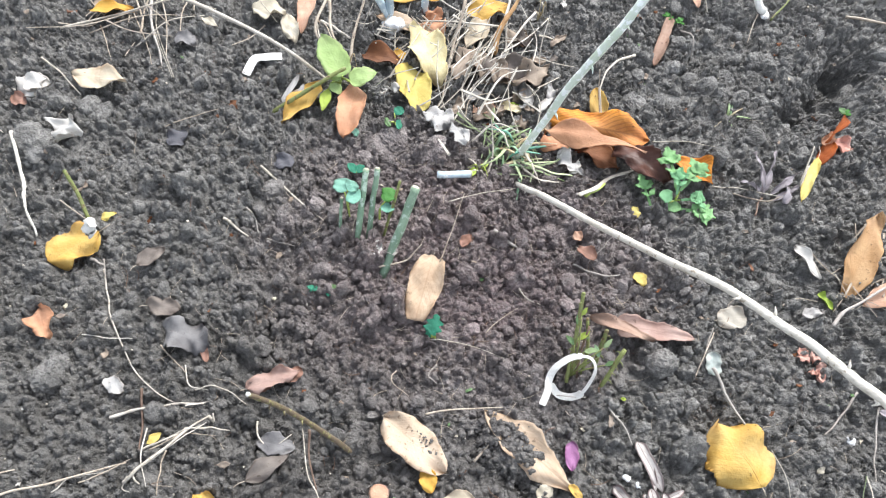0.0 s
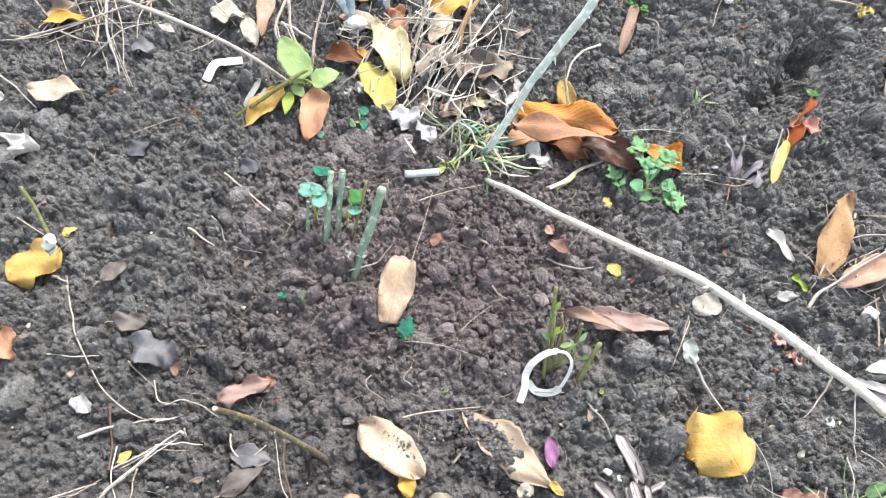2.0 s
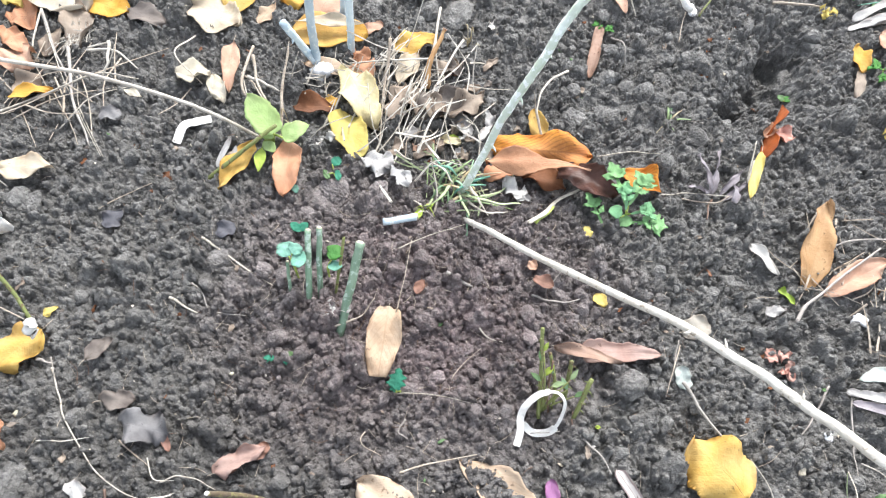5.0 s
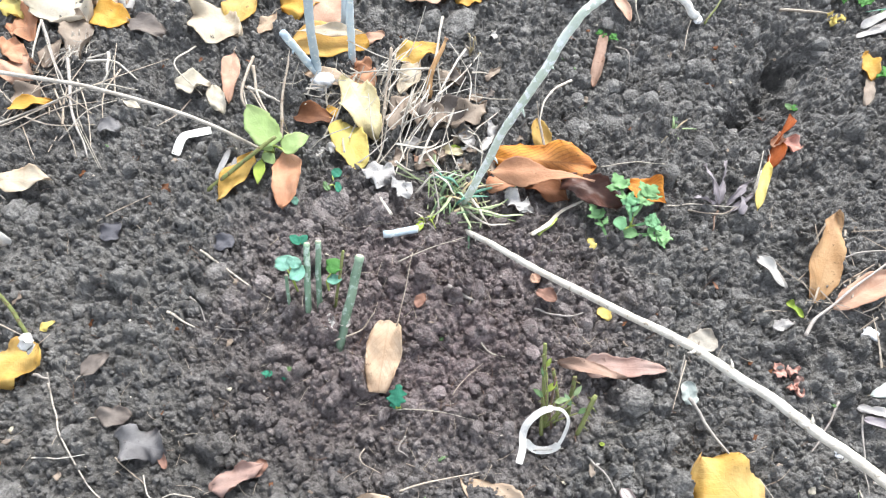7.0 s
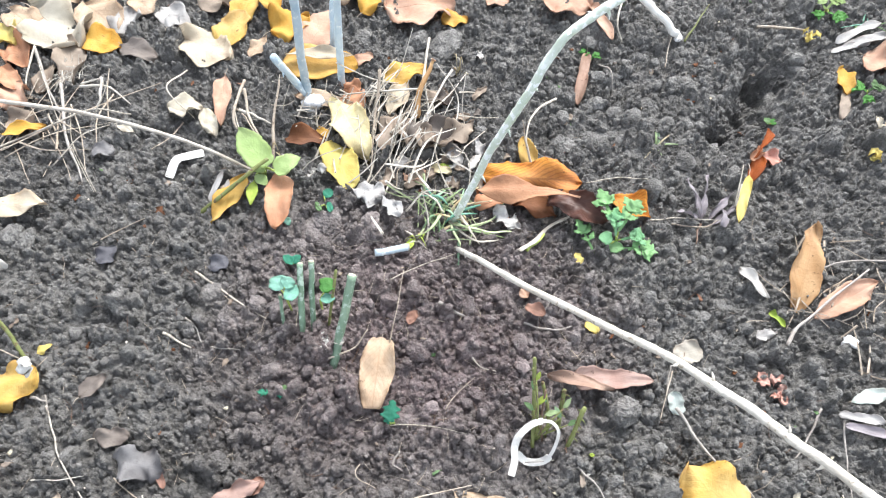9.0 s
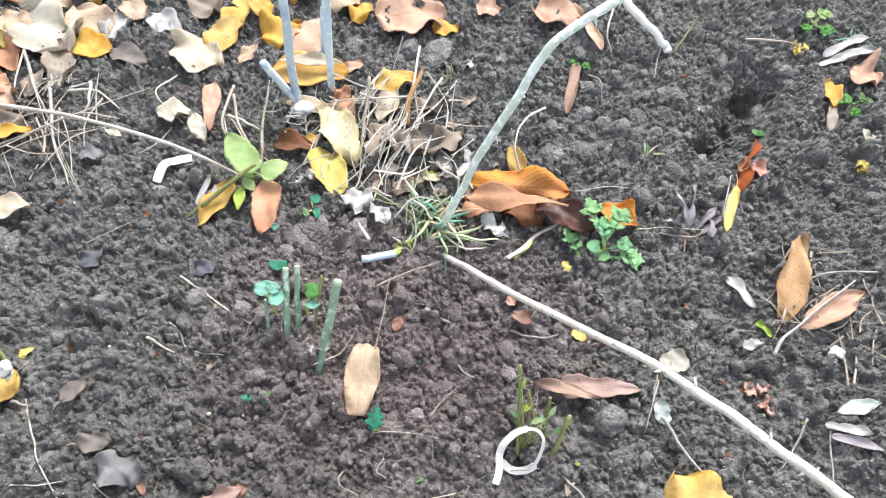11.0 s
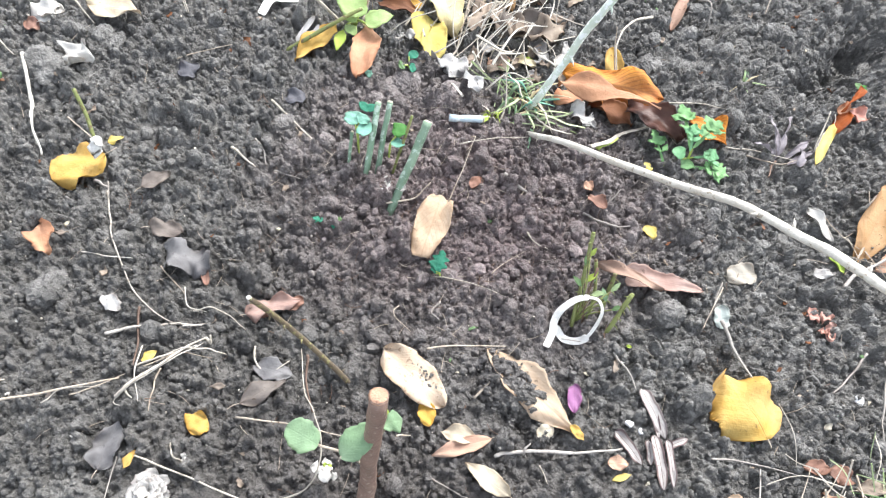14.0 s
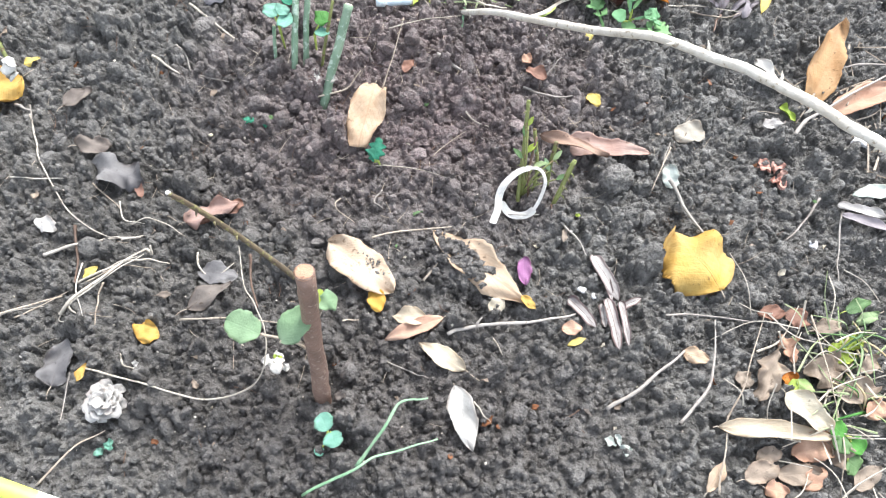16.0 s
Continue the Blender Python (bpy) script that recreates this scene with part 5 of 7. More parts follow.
leaf(-0.014, 0.298, 68, 0.047, 0.023, 'cream', 'narrow cream leaf on soil', shape='lance', cup=40)
leaf(-0.050, 0.447, 59, 0.033, 0.024, 'golden', 'orange fallen leaf on soil')
leaf(-0.271, 0.445, -35, 0.043, 0.031, 'ash', 'pale grey dry leaf')
leaf(-0.306, 0.400, 70, 0.042, 0.032, 'ash', 'pale grey curled leaf', cup=60)
leaf(-0.430, 0.412, -54, 0.036, 0.028, 'lemon', 'yellow fallen leaf on soil')
leaf(0.151, 0.466, -12, 0.054, 0.052, 'blush', 'cream-pink curled leaf on soil', cup=40, bend=30)
leaf(0.202, 0.459, -70, 0.057, 0.015, 'blush', 'pinkish dry stalk end', shape='strap', cup=60, stalk=0)
leaf(0.194, 0.393, -103, 0.072, 0.015, 'bark', 'tan-brown narrow dry leaf', shape='strap', cup=75, wave=0.5, ragged=0.25)
leaf(0.005, 0.265, 20, 0.047, 0.036, 'grey', 'grey-brown rotting leaf on soil', ragged=0.2, wave=0.6, cup=30)
leaf(0.500, 0.403, -39, 0.032, 0.051, 'blush', 'salmon fallen leaf on soil')
leaf(0.471, 0.383, -99, 0.038, 0.020, 'golden', 'orange-brown small leaf on soil', cup=50)
leaf(0.466, 0.349, -111, 0.038, 0.011, 'greytan', 'beige dry sliver on soil', shape='strap')
leaf(0.472, 0.419, 28, 0.069, 0.011, 'ash', 'silvery grey narrow dry leaf', shape='strap', bend=30, cup=40, stalk=0, group='withered leaves')
leaf(0.477, 0.411, 19, 0.063, 0.012, 'ash', 'silvery grey narrow dry leaf', shape='strap', bend=30, cup=40, stalk=0, group='withered leaves')
leaf(0.464, 0.406, 16, 0.050, 0.009, 'ash', 'silvery grey narrow dry leaf', shape='strap', bend=30, cup=40, stalk=0, group='withered leaves')

# withered plants
leaf(0.279, 0.184, 103, 0.041, 0.007, 'violet', 'withered purplish-grey narrow leaf', shape='lance', bend=40, cup=70, tilt=14, stalk=0, group='withered leaves', sink=0.05, twist=50, ragged=0.25, wave=0.7)
leaf(0.280, 0.184, 76, 0.049, 0.007, 'violet', 'withered purplish-grey narrow leaf', shape='lance', bend=40, cup=70, tilt=14, stalk=0, group='withered leaves', sink=0.05, twist=50, ragged=0.25, wave=0.7)
leaf(0.275, 0.182, 169, 0.022, 0.007, 'violet', 'withered purplish-grey narrow leaf', shape='lance', bend=40, cup=70, tilt=14, stalk=0, group='withered leaves', sink=0.05, twist=50, ragged=0.25, wave=0.7)
leaf(0.288, 0.186, 45, 0.038, 0.007, 'violet', 'withered purplish-grey narrow leaf', shape='lance', bend=40, cup=70, tilt=14, stalk=0, group='withered leaves', sink=0.05, twist=50, ragged=0.25, wave=0.7)
leaf(0.291, 0.180, 37, 0.030, 0.007, 'violet', 'withered purplish-grey narrow leaf', shape='lance', bend=40, cup=70, tilt=14, stalk=0, group='withered leaves', sink=0.05, twist=50, ragged=0.25, wave=0.7)
leaf(0.296, 0.171, 90, 0.019, 0.010, 'violet', 'withered purplish-grey narrow leaf', shape='lance', bend=40, cup=70, tilt=14, stalk=0, group='withered leaves', sink=0.05, twist=50, ragged=0.25, wave=0.7)
leaf(0.338, 0.231, 68, 0.059, 0.014, 'rust', 'rust-red curled dry leaf', cup=90, tilt=20, ragged=0.4, wave=1.0, twist=60)
leaf(0.340, 0.250, 51, 0.021, 0.013, 'salmon', 'pinkish torn leaf curl', cup=80, ragged=0.4, twist=40, stalk=0, lift=0.004)
leaf(0.352, 0.256, -12, 0.018, 0.019, 'coral', 'small red-orange leaf curl', cup=60, stalk=0)
leaf(0.329, 0.226, -111, 0.057, 0.012, 'lemon', 'pale yellow curled leaf', shape='lance', cup=70, twist=50, ragged=0.2)
twig([(0.326, 0.223, 0), (0.312, 0.195, 0.006), (0.319, 0.228, 0.02)], 0.0011, 'bone', 'pale dry stalk on soil', name='dry_stalk', category='stalk')
twig([(0.232, 0.182, 0), (0.257, 0.182, 0.004), (0.3, 0.18, 0)], 0.0008, 'bone', 'dry straw on dark soil', name='straw', category='straw', group='straws')
twig([(0.252, 0.179, 0), (0.279, 0.174, 0.004), (0.298, 0.184, 0)], 0.0008, 'straw', 'dry straw on dark soil', name='straw', category='straw', group='straws')
twig([(0.279, 0.179, 0), (0.269, 0.156, 0.003)], 0.0011, 'brown', 'thin brown stalk on soil', name='straw', category='straw', group='straws')
sprig(0.197, 0.158, ['spring', 'rosette', 'spring'], 'bright green weed rosette with lobed leaves', [(-0.0005, 0.0042, 0.016, 111, 0.0408, 0.0186, 'cut', 12), (-0.0064, -0.0055, 0.014, 133, 0.0125, 0.0133, 'round', 12), (-0.0205, -0.0109, 0.006, 120, 0.0324, 0.0136, 'cut', 16), (-0.0001, 0.003, 0.02, 52, 0.0325, 0.0198, 'cut', 18), (0.0028, -0.0016, 0.014, 2, 0.0199, 0.0161, 'cut', 8), (0.0023, -0.0076, 0.008, -12, 0.0316, 0.0187, 'cut', 4), (-0.0079, -0.008, 0.008, 12, 0.0139, 0.0124, 'oval', 6), (-0.0039, -0.0044, 0.024, 93, 0.0232, 0.0146, 'cut', 28)], name='weed_rosette', category='weed', sr=0.0009)
leaf(0.164, 0.136, 109, 0.012, 0.008, 'lemon', 'tiny yellow leaf tip', stalk=0)
sprig(-0.125, 0.219, ['fresh', 'fresh', 'lime'], 'light green sprig with broad fresh leaves', [(0.0075, -0.0105, 0.03, 128, 0.0450, 0.0300, 'heart', 16), (0.0143, -0.0116, 0.026, 29, 0.0270, 0.0235, 'heart', 8), (-0.0047, -0.0174, 0.018, -90, 0.0255, 0.0105, 'lance', 0), (-0.0031, -0.0117, 0.02, -46, 0.0152, 0.0105, 'oval', 0), (0.0057, -0.0112, 0.024, 150, 0.0177, 0.0115, 'lance', 10)], name='green_sprig', category='weed', stem='lime', sr=0.0014)
cane([(-0.186, 0.172, 0.008), (-0.157, 0.186, 0.026), (-0.134, 0.200, 0.038), (-0.115, 0.212, 0.046)], 0.0021, 0.0017, 'olive', 'green-brown sprig stem lying by fallen leaves', 1, 61)

# grass and straw
tuft(0.043, 0.175, 34, 0.066, ['sage', 'blade', 'hay', 'jade', 'bluish', 'hay'], 'tuft of green and yellowed grass at the cane foot', spread=0.75, lean=(0.2, -0.1), w=0.0023, seed=1, rise=0.35, foot=0.3)
tuft(0.018, 0.152, 8, 0.030, ['lime', 'bone'], 'small yellowed grass tuft', spread=0.8, w=0.0014, seed=2)
twig([(0.108, 0.142, 0), (0.138, 0.172, 0.004), (0.171, 0.193, 0.006)], 0.0023, 'bone', 'pale flattened grass blade', name='grass', category='grass', flat=0.3)
twig([(0.114, 0.145, 0), (0.132, 0.164, 0.006)], 0.0023, 'lime', 'pale green flattened grass blade', name='grass', category='grass', flat=0.3)
twig([(-0.402, 0.236, 0), (-0.352, 0.262, 0.008), (-0.300, 0.284, 0.012), (-0.262, 0.286, 0.004)], 0.0013, 'bone', 'long bleached straw curving over the soil', name='straw', category='straw', group='straws')
twig([(-0.338, 0.320, 0.01), (-0.318, 0.262, 0.006), (-0.290, 0.205, 0)], 0.0019, 'grey', 'weathered grey stalk on the soil', name='dry_stalk', category='stalk', group='dry stalks')
twig([(-0.322, 0.322, 0.006), (-0.290, 0.316, 0.008), (-0.268, 0.302, 0)], 0.0015, 'bleached', 'pale straw piece on soil', name='straw', category='straw', group='straws')
twig([(-0.398, 0.192, 0.004), (-0.372, 0.176, 0.004), (-0.350, 0.160, 0)], 0.0010, 'bone', 'thin bleached straw on soil', name='straw', category='straw', group='straws')
leaf(-0.153, 0.205, -118, 0.026, 0.016, 'cream', 'pale tan leaf scrap under a green sprig', stalk=0, ragged=0.2)
leaf(-0.170, 0.186, 70, 0.030, 0.006, 'papery', 'white papery sliver beside a sprig', shape='strap', stalk=0, lift=0.004, tilt=16)
leaf(-0.158, 0.183, 80, 0.024, 0.005, 'papery', 'white papery sliver beside a sprig', shape='strap', stalk=0, lift=0.004, tilt=16)
litter('dry_straw_litter', 'tangle of dry bleached grass straw', 'straw', -0.007, 0.283, 0.042, 0.042, 34, 0.068, 0.0017, 'bone', 31, lift=0.014, level=1.2, aim=65)
litter('green_grass_litter', 'limp pale green grass blades round the cane foot', 'grass', 0.033, 0.188, 0.019, 0.016, 26, 0.047, 0.0017, 'sage', 38, lift=0.008, level=1.0)
litter('straw_litter_tall', 'bleached straws leaning among fallen leaves', 'straw', 0.006, 0.270, 0.036, 0.036, 44, 0.079, 0.0017, 'bleached', 39, lift=0.02, level=1.6, aim=60)
litter('straw_litter_fine', 'thin pale straws strewn between fallen leaves', 'straw', -0.064, 0.307, 0.029, 0.017, 34, 0.047, 0.0013, 'bone', 32, lift=0.01, level=1.2, aim=40)
litter('straw_litter_far', 'dry straws strewn under fallen leaves', 'straw', -0.329, 0.282, 0.050, 0.036, 20, 0.085, 0.0014, 'straw', 33, lift=0.012, level=1.0)
litter('straw_litter_right', 'dry straws and fibres between withered leaves', 'straw', 0.395, 0.103, 0.034, 0.034, 34, 0.051, 0.0014, 'straw', 34, lift=0.006)
litter('plant_fibres', 'fine dry roots and fibres on the soil', 'fibres', -0.000, 0.042, 0.191, 0.118, 240, 0.025, 0.0004, 'straw', 35, lift=0.002, level=0.4)
litter('dark_fibres', 'fine dark roots and twig bits on the soil', 'fibres', -0.000, 0.042, 0.191, 0.118, 230, 0.015, 0.0005, 'brown', 36, lift=0.002, level=0.4)
litter('pale_fibres', 'short bleached straw bits on the soil', 'fibres', -0.000, 0.042, 0.191, 0.118, 60, 0.018, 0.0005, 'straw', 37, lift=0.002, level=0.3)
twig([(-0.003, 0.052, 0), (0.002, 0.078, 0.008), (0.008, 0.11, 0.014)], 0.0006, 'straw', 'dry grass straw on the soil', name='straw', category='straw', group='straws', sides=5)
twig([(0.0, -0.013, 0), (0.03, -0.014, 0.003), (0.063, -0.021, 0)], 0.0005, 'bone', 'dry grass straw on the soil', name='straw', category='straw', group='straws', sides=5)
twig([(0.043, -0.0, 0), (0.053, 0.014, 0), (0.067, 0.026, 0)], 0.0005, 'straw', 'dry grass straw on the soil', name='straw', category='straw', group='straws', sides=5)
twig([(-0.004, 0.106, 0), (0.024, 0.123, 0), (0.052, 0.14, 0)], 0.0006, 'bone', 'dry grass straw on the soil', name='straw', category='straw', group='straws', sides=5)
twig([(-0.266, 0.142, 0), (-0.245, 0.157, 0), (-0.22, 0.171, 0)], 0.0006, 'straw', 'dry grass straw on the soil', name='straw', category='straw', group='straws', sides=5)
twig([(-0.123, 0.259, 0.01), (-0.122, 0.287, 0.02), (-0.12, 0.322, 0.03)], 0.0007, 'bone', 'dry grass straw on the soil', name='straw', category='straw', group='straws', sides=5)
twig([(-0.029, 0.247, 0.004), (-0.024, 0.29, 0.012), (-0.023, 0.344, 0.02)], 0.0007, 'straw', 'dry grass straw on the soil', name='straw', category='straw', group='straws', sides=5)
twig([(-0.167, 0.301, 0.01), (-0.149, 0.257, 0.02), (-0.118, 0.217, 0.02)], 0.0007, 'bone', 'dry grass straw on the soil', name='straw', category='straw', group='straws', sides=5)
twig([(-0.153, 0.282, 0.02), (-0.136, 0.258, 0.02), (-0.121, 0.231, 0.02)], 0.0007, 'straw', 'dry grass straw on the soil', name='straw', category='straw', group='straws', sides=5)
twig([(-0.064, 0.319, 0.006), (-0.008, 0.321, 0.012), (0.043, 0.333, 0.006)], 0.0007, 'bone', 'dry grass straw on the soil', name='straw', category='straw', group='straws', sides=5)
twig([(-0.108, 0.229, 0.01), (-0.11, 0.199, 0.01), (-0.101, 0.164, 0.004)], 0.0006, 'straw', 'dry grass straw on the soil', name='straw', category='straw', group='straws', sides=5)
twig([(-0.327, 0.293, 0), (-0.309, 0.248, 0), (-0.275, 0.196, 0)], 0.0007, 'bone', 'dry grass straw on the soil', name='straw', category='straw', group='straws', sides=5)
twig([(-0.347, 0.278, 0), (-0.316, 0.234, 0), (-0.3, 0.208, 0)], 0.0007, 'straw', 'dry grass straw on the soil', name='straw', category='straw', group='straws', sides=5)
twig([(-0.375, 0.362, 0.01), (-0.337, 0.288, 0.01), (-0.277, 0.196, 0)], 0.0007, 'bone', 'dry grass straw on the soil', name='straw', category='straw', group='straws', sides=5)
twig([(-0.375, 0.239, 0), (-0.328, 0.256, 0.01), (-0.283, 0.28, 0)], 0.0007, 'straw', 'dry grass straw on the soil', name='straw', category='straw', group='straws', sides=5)
twig([(-0.324, 0.227, 0), (-0.296, 0.254, 0.01), (-0.264, 0.281, 0)], 0.0007, 'bone', 'dry grass straw on the soil', name='straw', category='straw', group='straws', sides=5)
twig([(-0.371, 0.253, 0), (-0.353, 0.227, 0), (-0.34, 0.206, 0)], 0.0007, 'straw', 'dry grass straw on the soil', name='straw', category='straw', group='straws', sides=5)
twig([(-0.294, 0.282, 0.01), (-0.281, 0.29, 0.03), (-0.275, 0.297, 0.04)], 0.0007, 'bone', 'dry grass straw on the soil', name='straw', category='straw', group='straws', sides=5)
twig([(-0.004, 0.209, 0), (-0.001, 0.229, 0.01), (0.018, 0.239, 0.012), (0.027, 0.231, 0)], 0.0006, 'straw', 'dry grass straw on the soil', name='straw', category='straw', group='straws', sides=5)
twig([(-0.035, 0.208, 0), (-0.01, 0.243, 0.01), (0.001, 0.292, 0.02)], 0.0006, 'bone', 'dry grass straw on the soil', name='straw', category='straw', group='straws', sides=5)
twig([(-0.027, 0.257, 0), (-0.006, 0.278, 0.01), (0.013, 0.307, 0.02)], 0.0007, 'straw', 'dry grass straw on the soil', name='straw', category='straw', group='straws', sides=5)
twig([(0.178, 0.227, 0), (0.211, 0.231, 0.004), (0.237, 0.226, 0)], 0.0007, 'bone', 'dry grass straw on the soil', name='straw', category='straw', group='straws', sides=5)
twig([(-0.17, 0.114, 0), (-0.138, 0.093, 0), (-0.106, 0.072, 0)], 0.0011, 'bone', 'pale yellowish straw stub on the soil', name='straw', category='straw', group='straws')
twig([(-0.185, 0.057, 0), (-0.163, 0.046, 0)], 0.0014, 'bone', 'short white twig piece', group='twigs')
twig([(-0.17, 0.071, 0), (-0.163, 0.066, 0), (-0.155, 0.051, 0)], 0.0010, 'grey', 'short grey twig piece', group='twigs')
twig([(-0.147, 0.048, 0), (-0.124, 0.047, 0)], 0.0007, 'grey', 'short grey twig piece', group='twigs')
twig([(0.037, 0.085, 0), (0.057, 0.076, 0)], 0.0021, 'grey', 'short grey stick on dug soil', group='twigs')
twig([(0.109, 0.075, 0), (0.13, 0.069, 0.004), (0.155, 0.075, 0)], 0.0011, 'grey', 'thin brown-grey stick on soil', group='twigs')
twig([(0.125, 0.084, 0), (0.133, 0.093, 0.006), (0.138, 0.102, 0.01)], 0.0005, 'grey', 'thin dry stalk on soil', group='twigs')
leaf(0.110, 0.087, -23, 0.018, 0.014, 'pinkish', 'reddish-brown leaf curl on soil', cup=60, stalk=0.1)
leaf(0.106, 0.100, 10, 0.009, 0.010, 'blush', 'small pinkish leaf scrap', stalk=0)
leaf(0.013, 0.067, 68, 0.014, 0.010, 'pinkish', 'small red-brown leaf scrap', stalk=0, cup=50)
twig([(0.065, 0.042, 0), (0.071, 0.034, 0.004), (0.084, 0.031, 0)], 0.0007, 'bone', 'pale bent straw on soil', name='straw', category='straw', group='straws')
twig([(0.013, 0.299, 0), (0.021, 0.322, 0.02), (0.031, 0.342, 0.04)], 0.0036, 'golden', 'thick straw-coloured dry stalk with a cut end', cut='wood', name='dry_stalk', category='stalk')
twig([(0.152, 0.312, 0.02), (0.13, 0.29, 0.03), (0.119, 0.26, 0.03), (0.127, 0.238, 0.01)], 0.0013, 'bone', 'bent dry flower stalk', name='dry_stalk', category='stalk')
twig([(0.127, 0.243, 0.004), (0.12, 0.258, 0.02), (0.115, 0.273, 0.035)], 0.0008, 'straw', 'thin dry stalk on soil', name='dry_stalk', category='stalk')
twig([(0.246, 0.454, 0.03), (0.268, 0.426, 0.02), (0.294, 0.416, 0.004)], 0.0047, 'plastic', 'white bleached hollow stalk with a joint', r1=0.004, name='dry_stalk', category='stalk')
lump(0.294, 0.420, 0.0075, STEM["paper"], 'pale joint of a bleached stalk', 'stalk_joint', 'stalk')
twig([(0.289, 0.418, 0), (0.282, 0.397, 0), (0.277, 0.377, 0)], 0.0007, 'straw', 'thin dry stalk on soil', name='straw', category='straw', group='straws')
twig([(0.207, 0.385, 0), (0.213, 0.356, 0.01), (0.215, 0.338, 0)], 0.0010, 'grey', 'curved grey twig on soil', group='twigs')
twig([(0.238, 0.463, 0.01), (0.23, 0.434, 0.008), (0.235, 0.414, 0)], 0.0013, 'bone', 'curved dry stalk on soil', name='straw', category='straw', group='straws')
twig([(0.303, 0.414, 0), (0.319, 0.435, 0.01), (0.334, 0.456, 0.015)], 0.0013, 'olive', 'olive dry stalk on soil', name='dry_stalk', category='stalk')
sprig(0.198, 0.389, ['green'], 'tiny green sprig on soil', [(-0.0013, -0.0019, 0.006, 123, 0.0145, 0.0089, 'cut', 10), (-0.0013, -0.0019, 0.006, 30, 0.0127, 0.0089, 'cut', 10)])
tuft(0.253, 0.272, 9, 0.027, ['sage', 'jade', 'hay'], 'small green grass sprig on the soil', seed=5, spread=1.1, rise=0.25)
strip([(-0.186, 0.243, 0.001), (-0.2, 0.238, 0.004), (-0.208, 0.230, 0.007), (-0.213, 0.214, 0.001)], 0.0088, 'plastic', 'white curled plastic strip on the soil')
crumple(-0.081, 0.227, 0.0119, 'white', 'white withered petals on soil', 'petals', 'petal', n=3)
leaf(-0.048, 0.203, -14, 0.037, 0.030, 'papery', 'crumpled silvery white skeleton leaf', shape='fan', ragged=0.3, wave=0.4, cup=14, crinkle=0.10, stalk=0, lift=0.002)
leaf(-0.034, 0.191, 28, 0.024, 0.018, 'papery', 'crumpled silvery white skeleton leaf', shape='lobed', ragged=0.3, wave=0.4, cup=14, crinkle=0.10, stalk=0, lift=0.004)
leaf(-0.016, 0.196, -52, 0.030, 0.019, 'papery', 'crumpled silvery white skeleton leaf', shape='fan', ragged=0.3, wave=0.4, cup=16, crinkle=0.10, stalk=0, lift=0.002)
leaf(0.086, 0.184, -36, 0.032, 0.019, 'papery', 'crumpled white papery leaf', shape='lobed', ragged=0.3, wave=0.8, cup=40, crinkle=0.14, stalk=0, lift=0.003)
leaf(0.106, 0.180, -110, 0.016, 0.012, 'white', 'small white papery scrap', shape='fan', ragged=0.3, wave=0.6, cup=40, stalk=0, lift=0.003)
crumple(0.072, 0.394, 0.0094, 'white', 'white petal scrap on soil', 'petals', 'petal', n=2)
crumple(0.014, 0.225, 0.0070, 'white', 'white petal scrap on soil', 'petals', 'petal', n=2)
crumple(0.049, 0.243, 0.0082, 'ash', 'grey papery scrap on soil', 'paper_scrap', 'scrap', n=2)
leaf(0.035, 0.238, 25, 0.015, 0.011, 'lime', 'small yellow-green leaf on soil', stalk=0, shape='lance')
leaf(-0.013, 0.290, -42, 0.046, 0.027, 'greytan', 'grey-tan dry leaf on soil', ragged=0.2, wave=0.5)
twig([(-0.018, 0.132, 0.004), (0.009, 0.139, 0.006)], 0.0032, 'blue', 'short bluish-white cut stem piece', r1=0.0033, knobs=0.03, cut='pith', name='stem_piece', category='stem')
leaf(0.009, 0.140, 63, 0.012, 0.007, 'lime', 'yellow-green bud by a cut stem', stalk=0)
leaf(-0.100, 0.170, -63, 0.010, 0.007, 'bluish', 'tiny bluish leaf scrap', stalk=0)
leaf(-0.257, 0.124, 59, 0.021, 0.018, 'night', 'dark slate leaf scrap', ragged=0.2, stalk=0)
leaf(-0.157, 0.115, 46, 0.018, 0.017, 'night', 'dark bluish leaf scrap', ragged=0.2, stalk=0)
leaf(-0.289, 0.242, -7, 0.022, 0.018, 'slate', 'dark leaf scrap on soil', ragged=0.2, stalk=0)
leaf(-0.271, 0.270, -25, 0.020, 0.008, 'pale', 'narrow pale yellow leaf scrap', stalk=0, shape='lance')
lump(-0.130, -0.000, 0.0021, STEM["pith"], 'pale seed on the soil', 'seed', 'seed', flat=0.6, level=2)

# right side
twig([(0.227, 0.004, 0.004), (0.241, -0.019, 0.006), (0.255, -0.044, 0)], 0.0016, 'grey', 'grey dry stalk with a white bud at its tip', name='dry_stalk', category='stalk')
leaf(0.230, 0.000, 100, 0.019, 0.015, 'aqua', 'pale leaf bud of a dry stalk', shape='oval', stalk=0, tilt=20, cup=20)
twig([(0.23, 0.036, 0), (0.221, 0.014, 0), (0.214, -0.005, 0)], 0.0005, 'straw', 'thin dry straw on soil', name='straw', category='straw', group='straws')
crumple(0.311, 0.031, 0.0094, 'coral', 'coral-red withered petals on soil', 'petals', 'petal', n=4)
crumple(0.316, 0.018, 0.0093, 'coral', 'coral-red withered petals on soil', 'petals', 'petal', n=4)
leaf(0.163, 0.080, -41, 0.014, 0.012, 'lemon', 'small lime-yellow leaf scrap', stalk=0, cup=30)
leaf(0.327, 0.094, -53, 0.018, 0.008, 'lime', 'yellow-green small pod on soil', shape='strap', cup=85, stalk=0, name='pod', category='pod')
lump(0.390, 0.066, 0.0059, STEM["paper"], 'white pebble on dark soil', 'pebble', 'stone', flat=0.7)
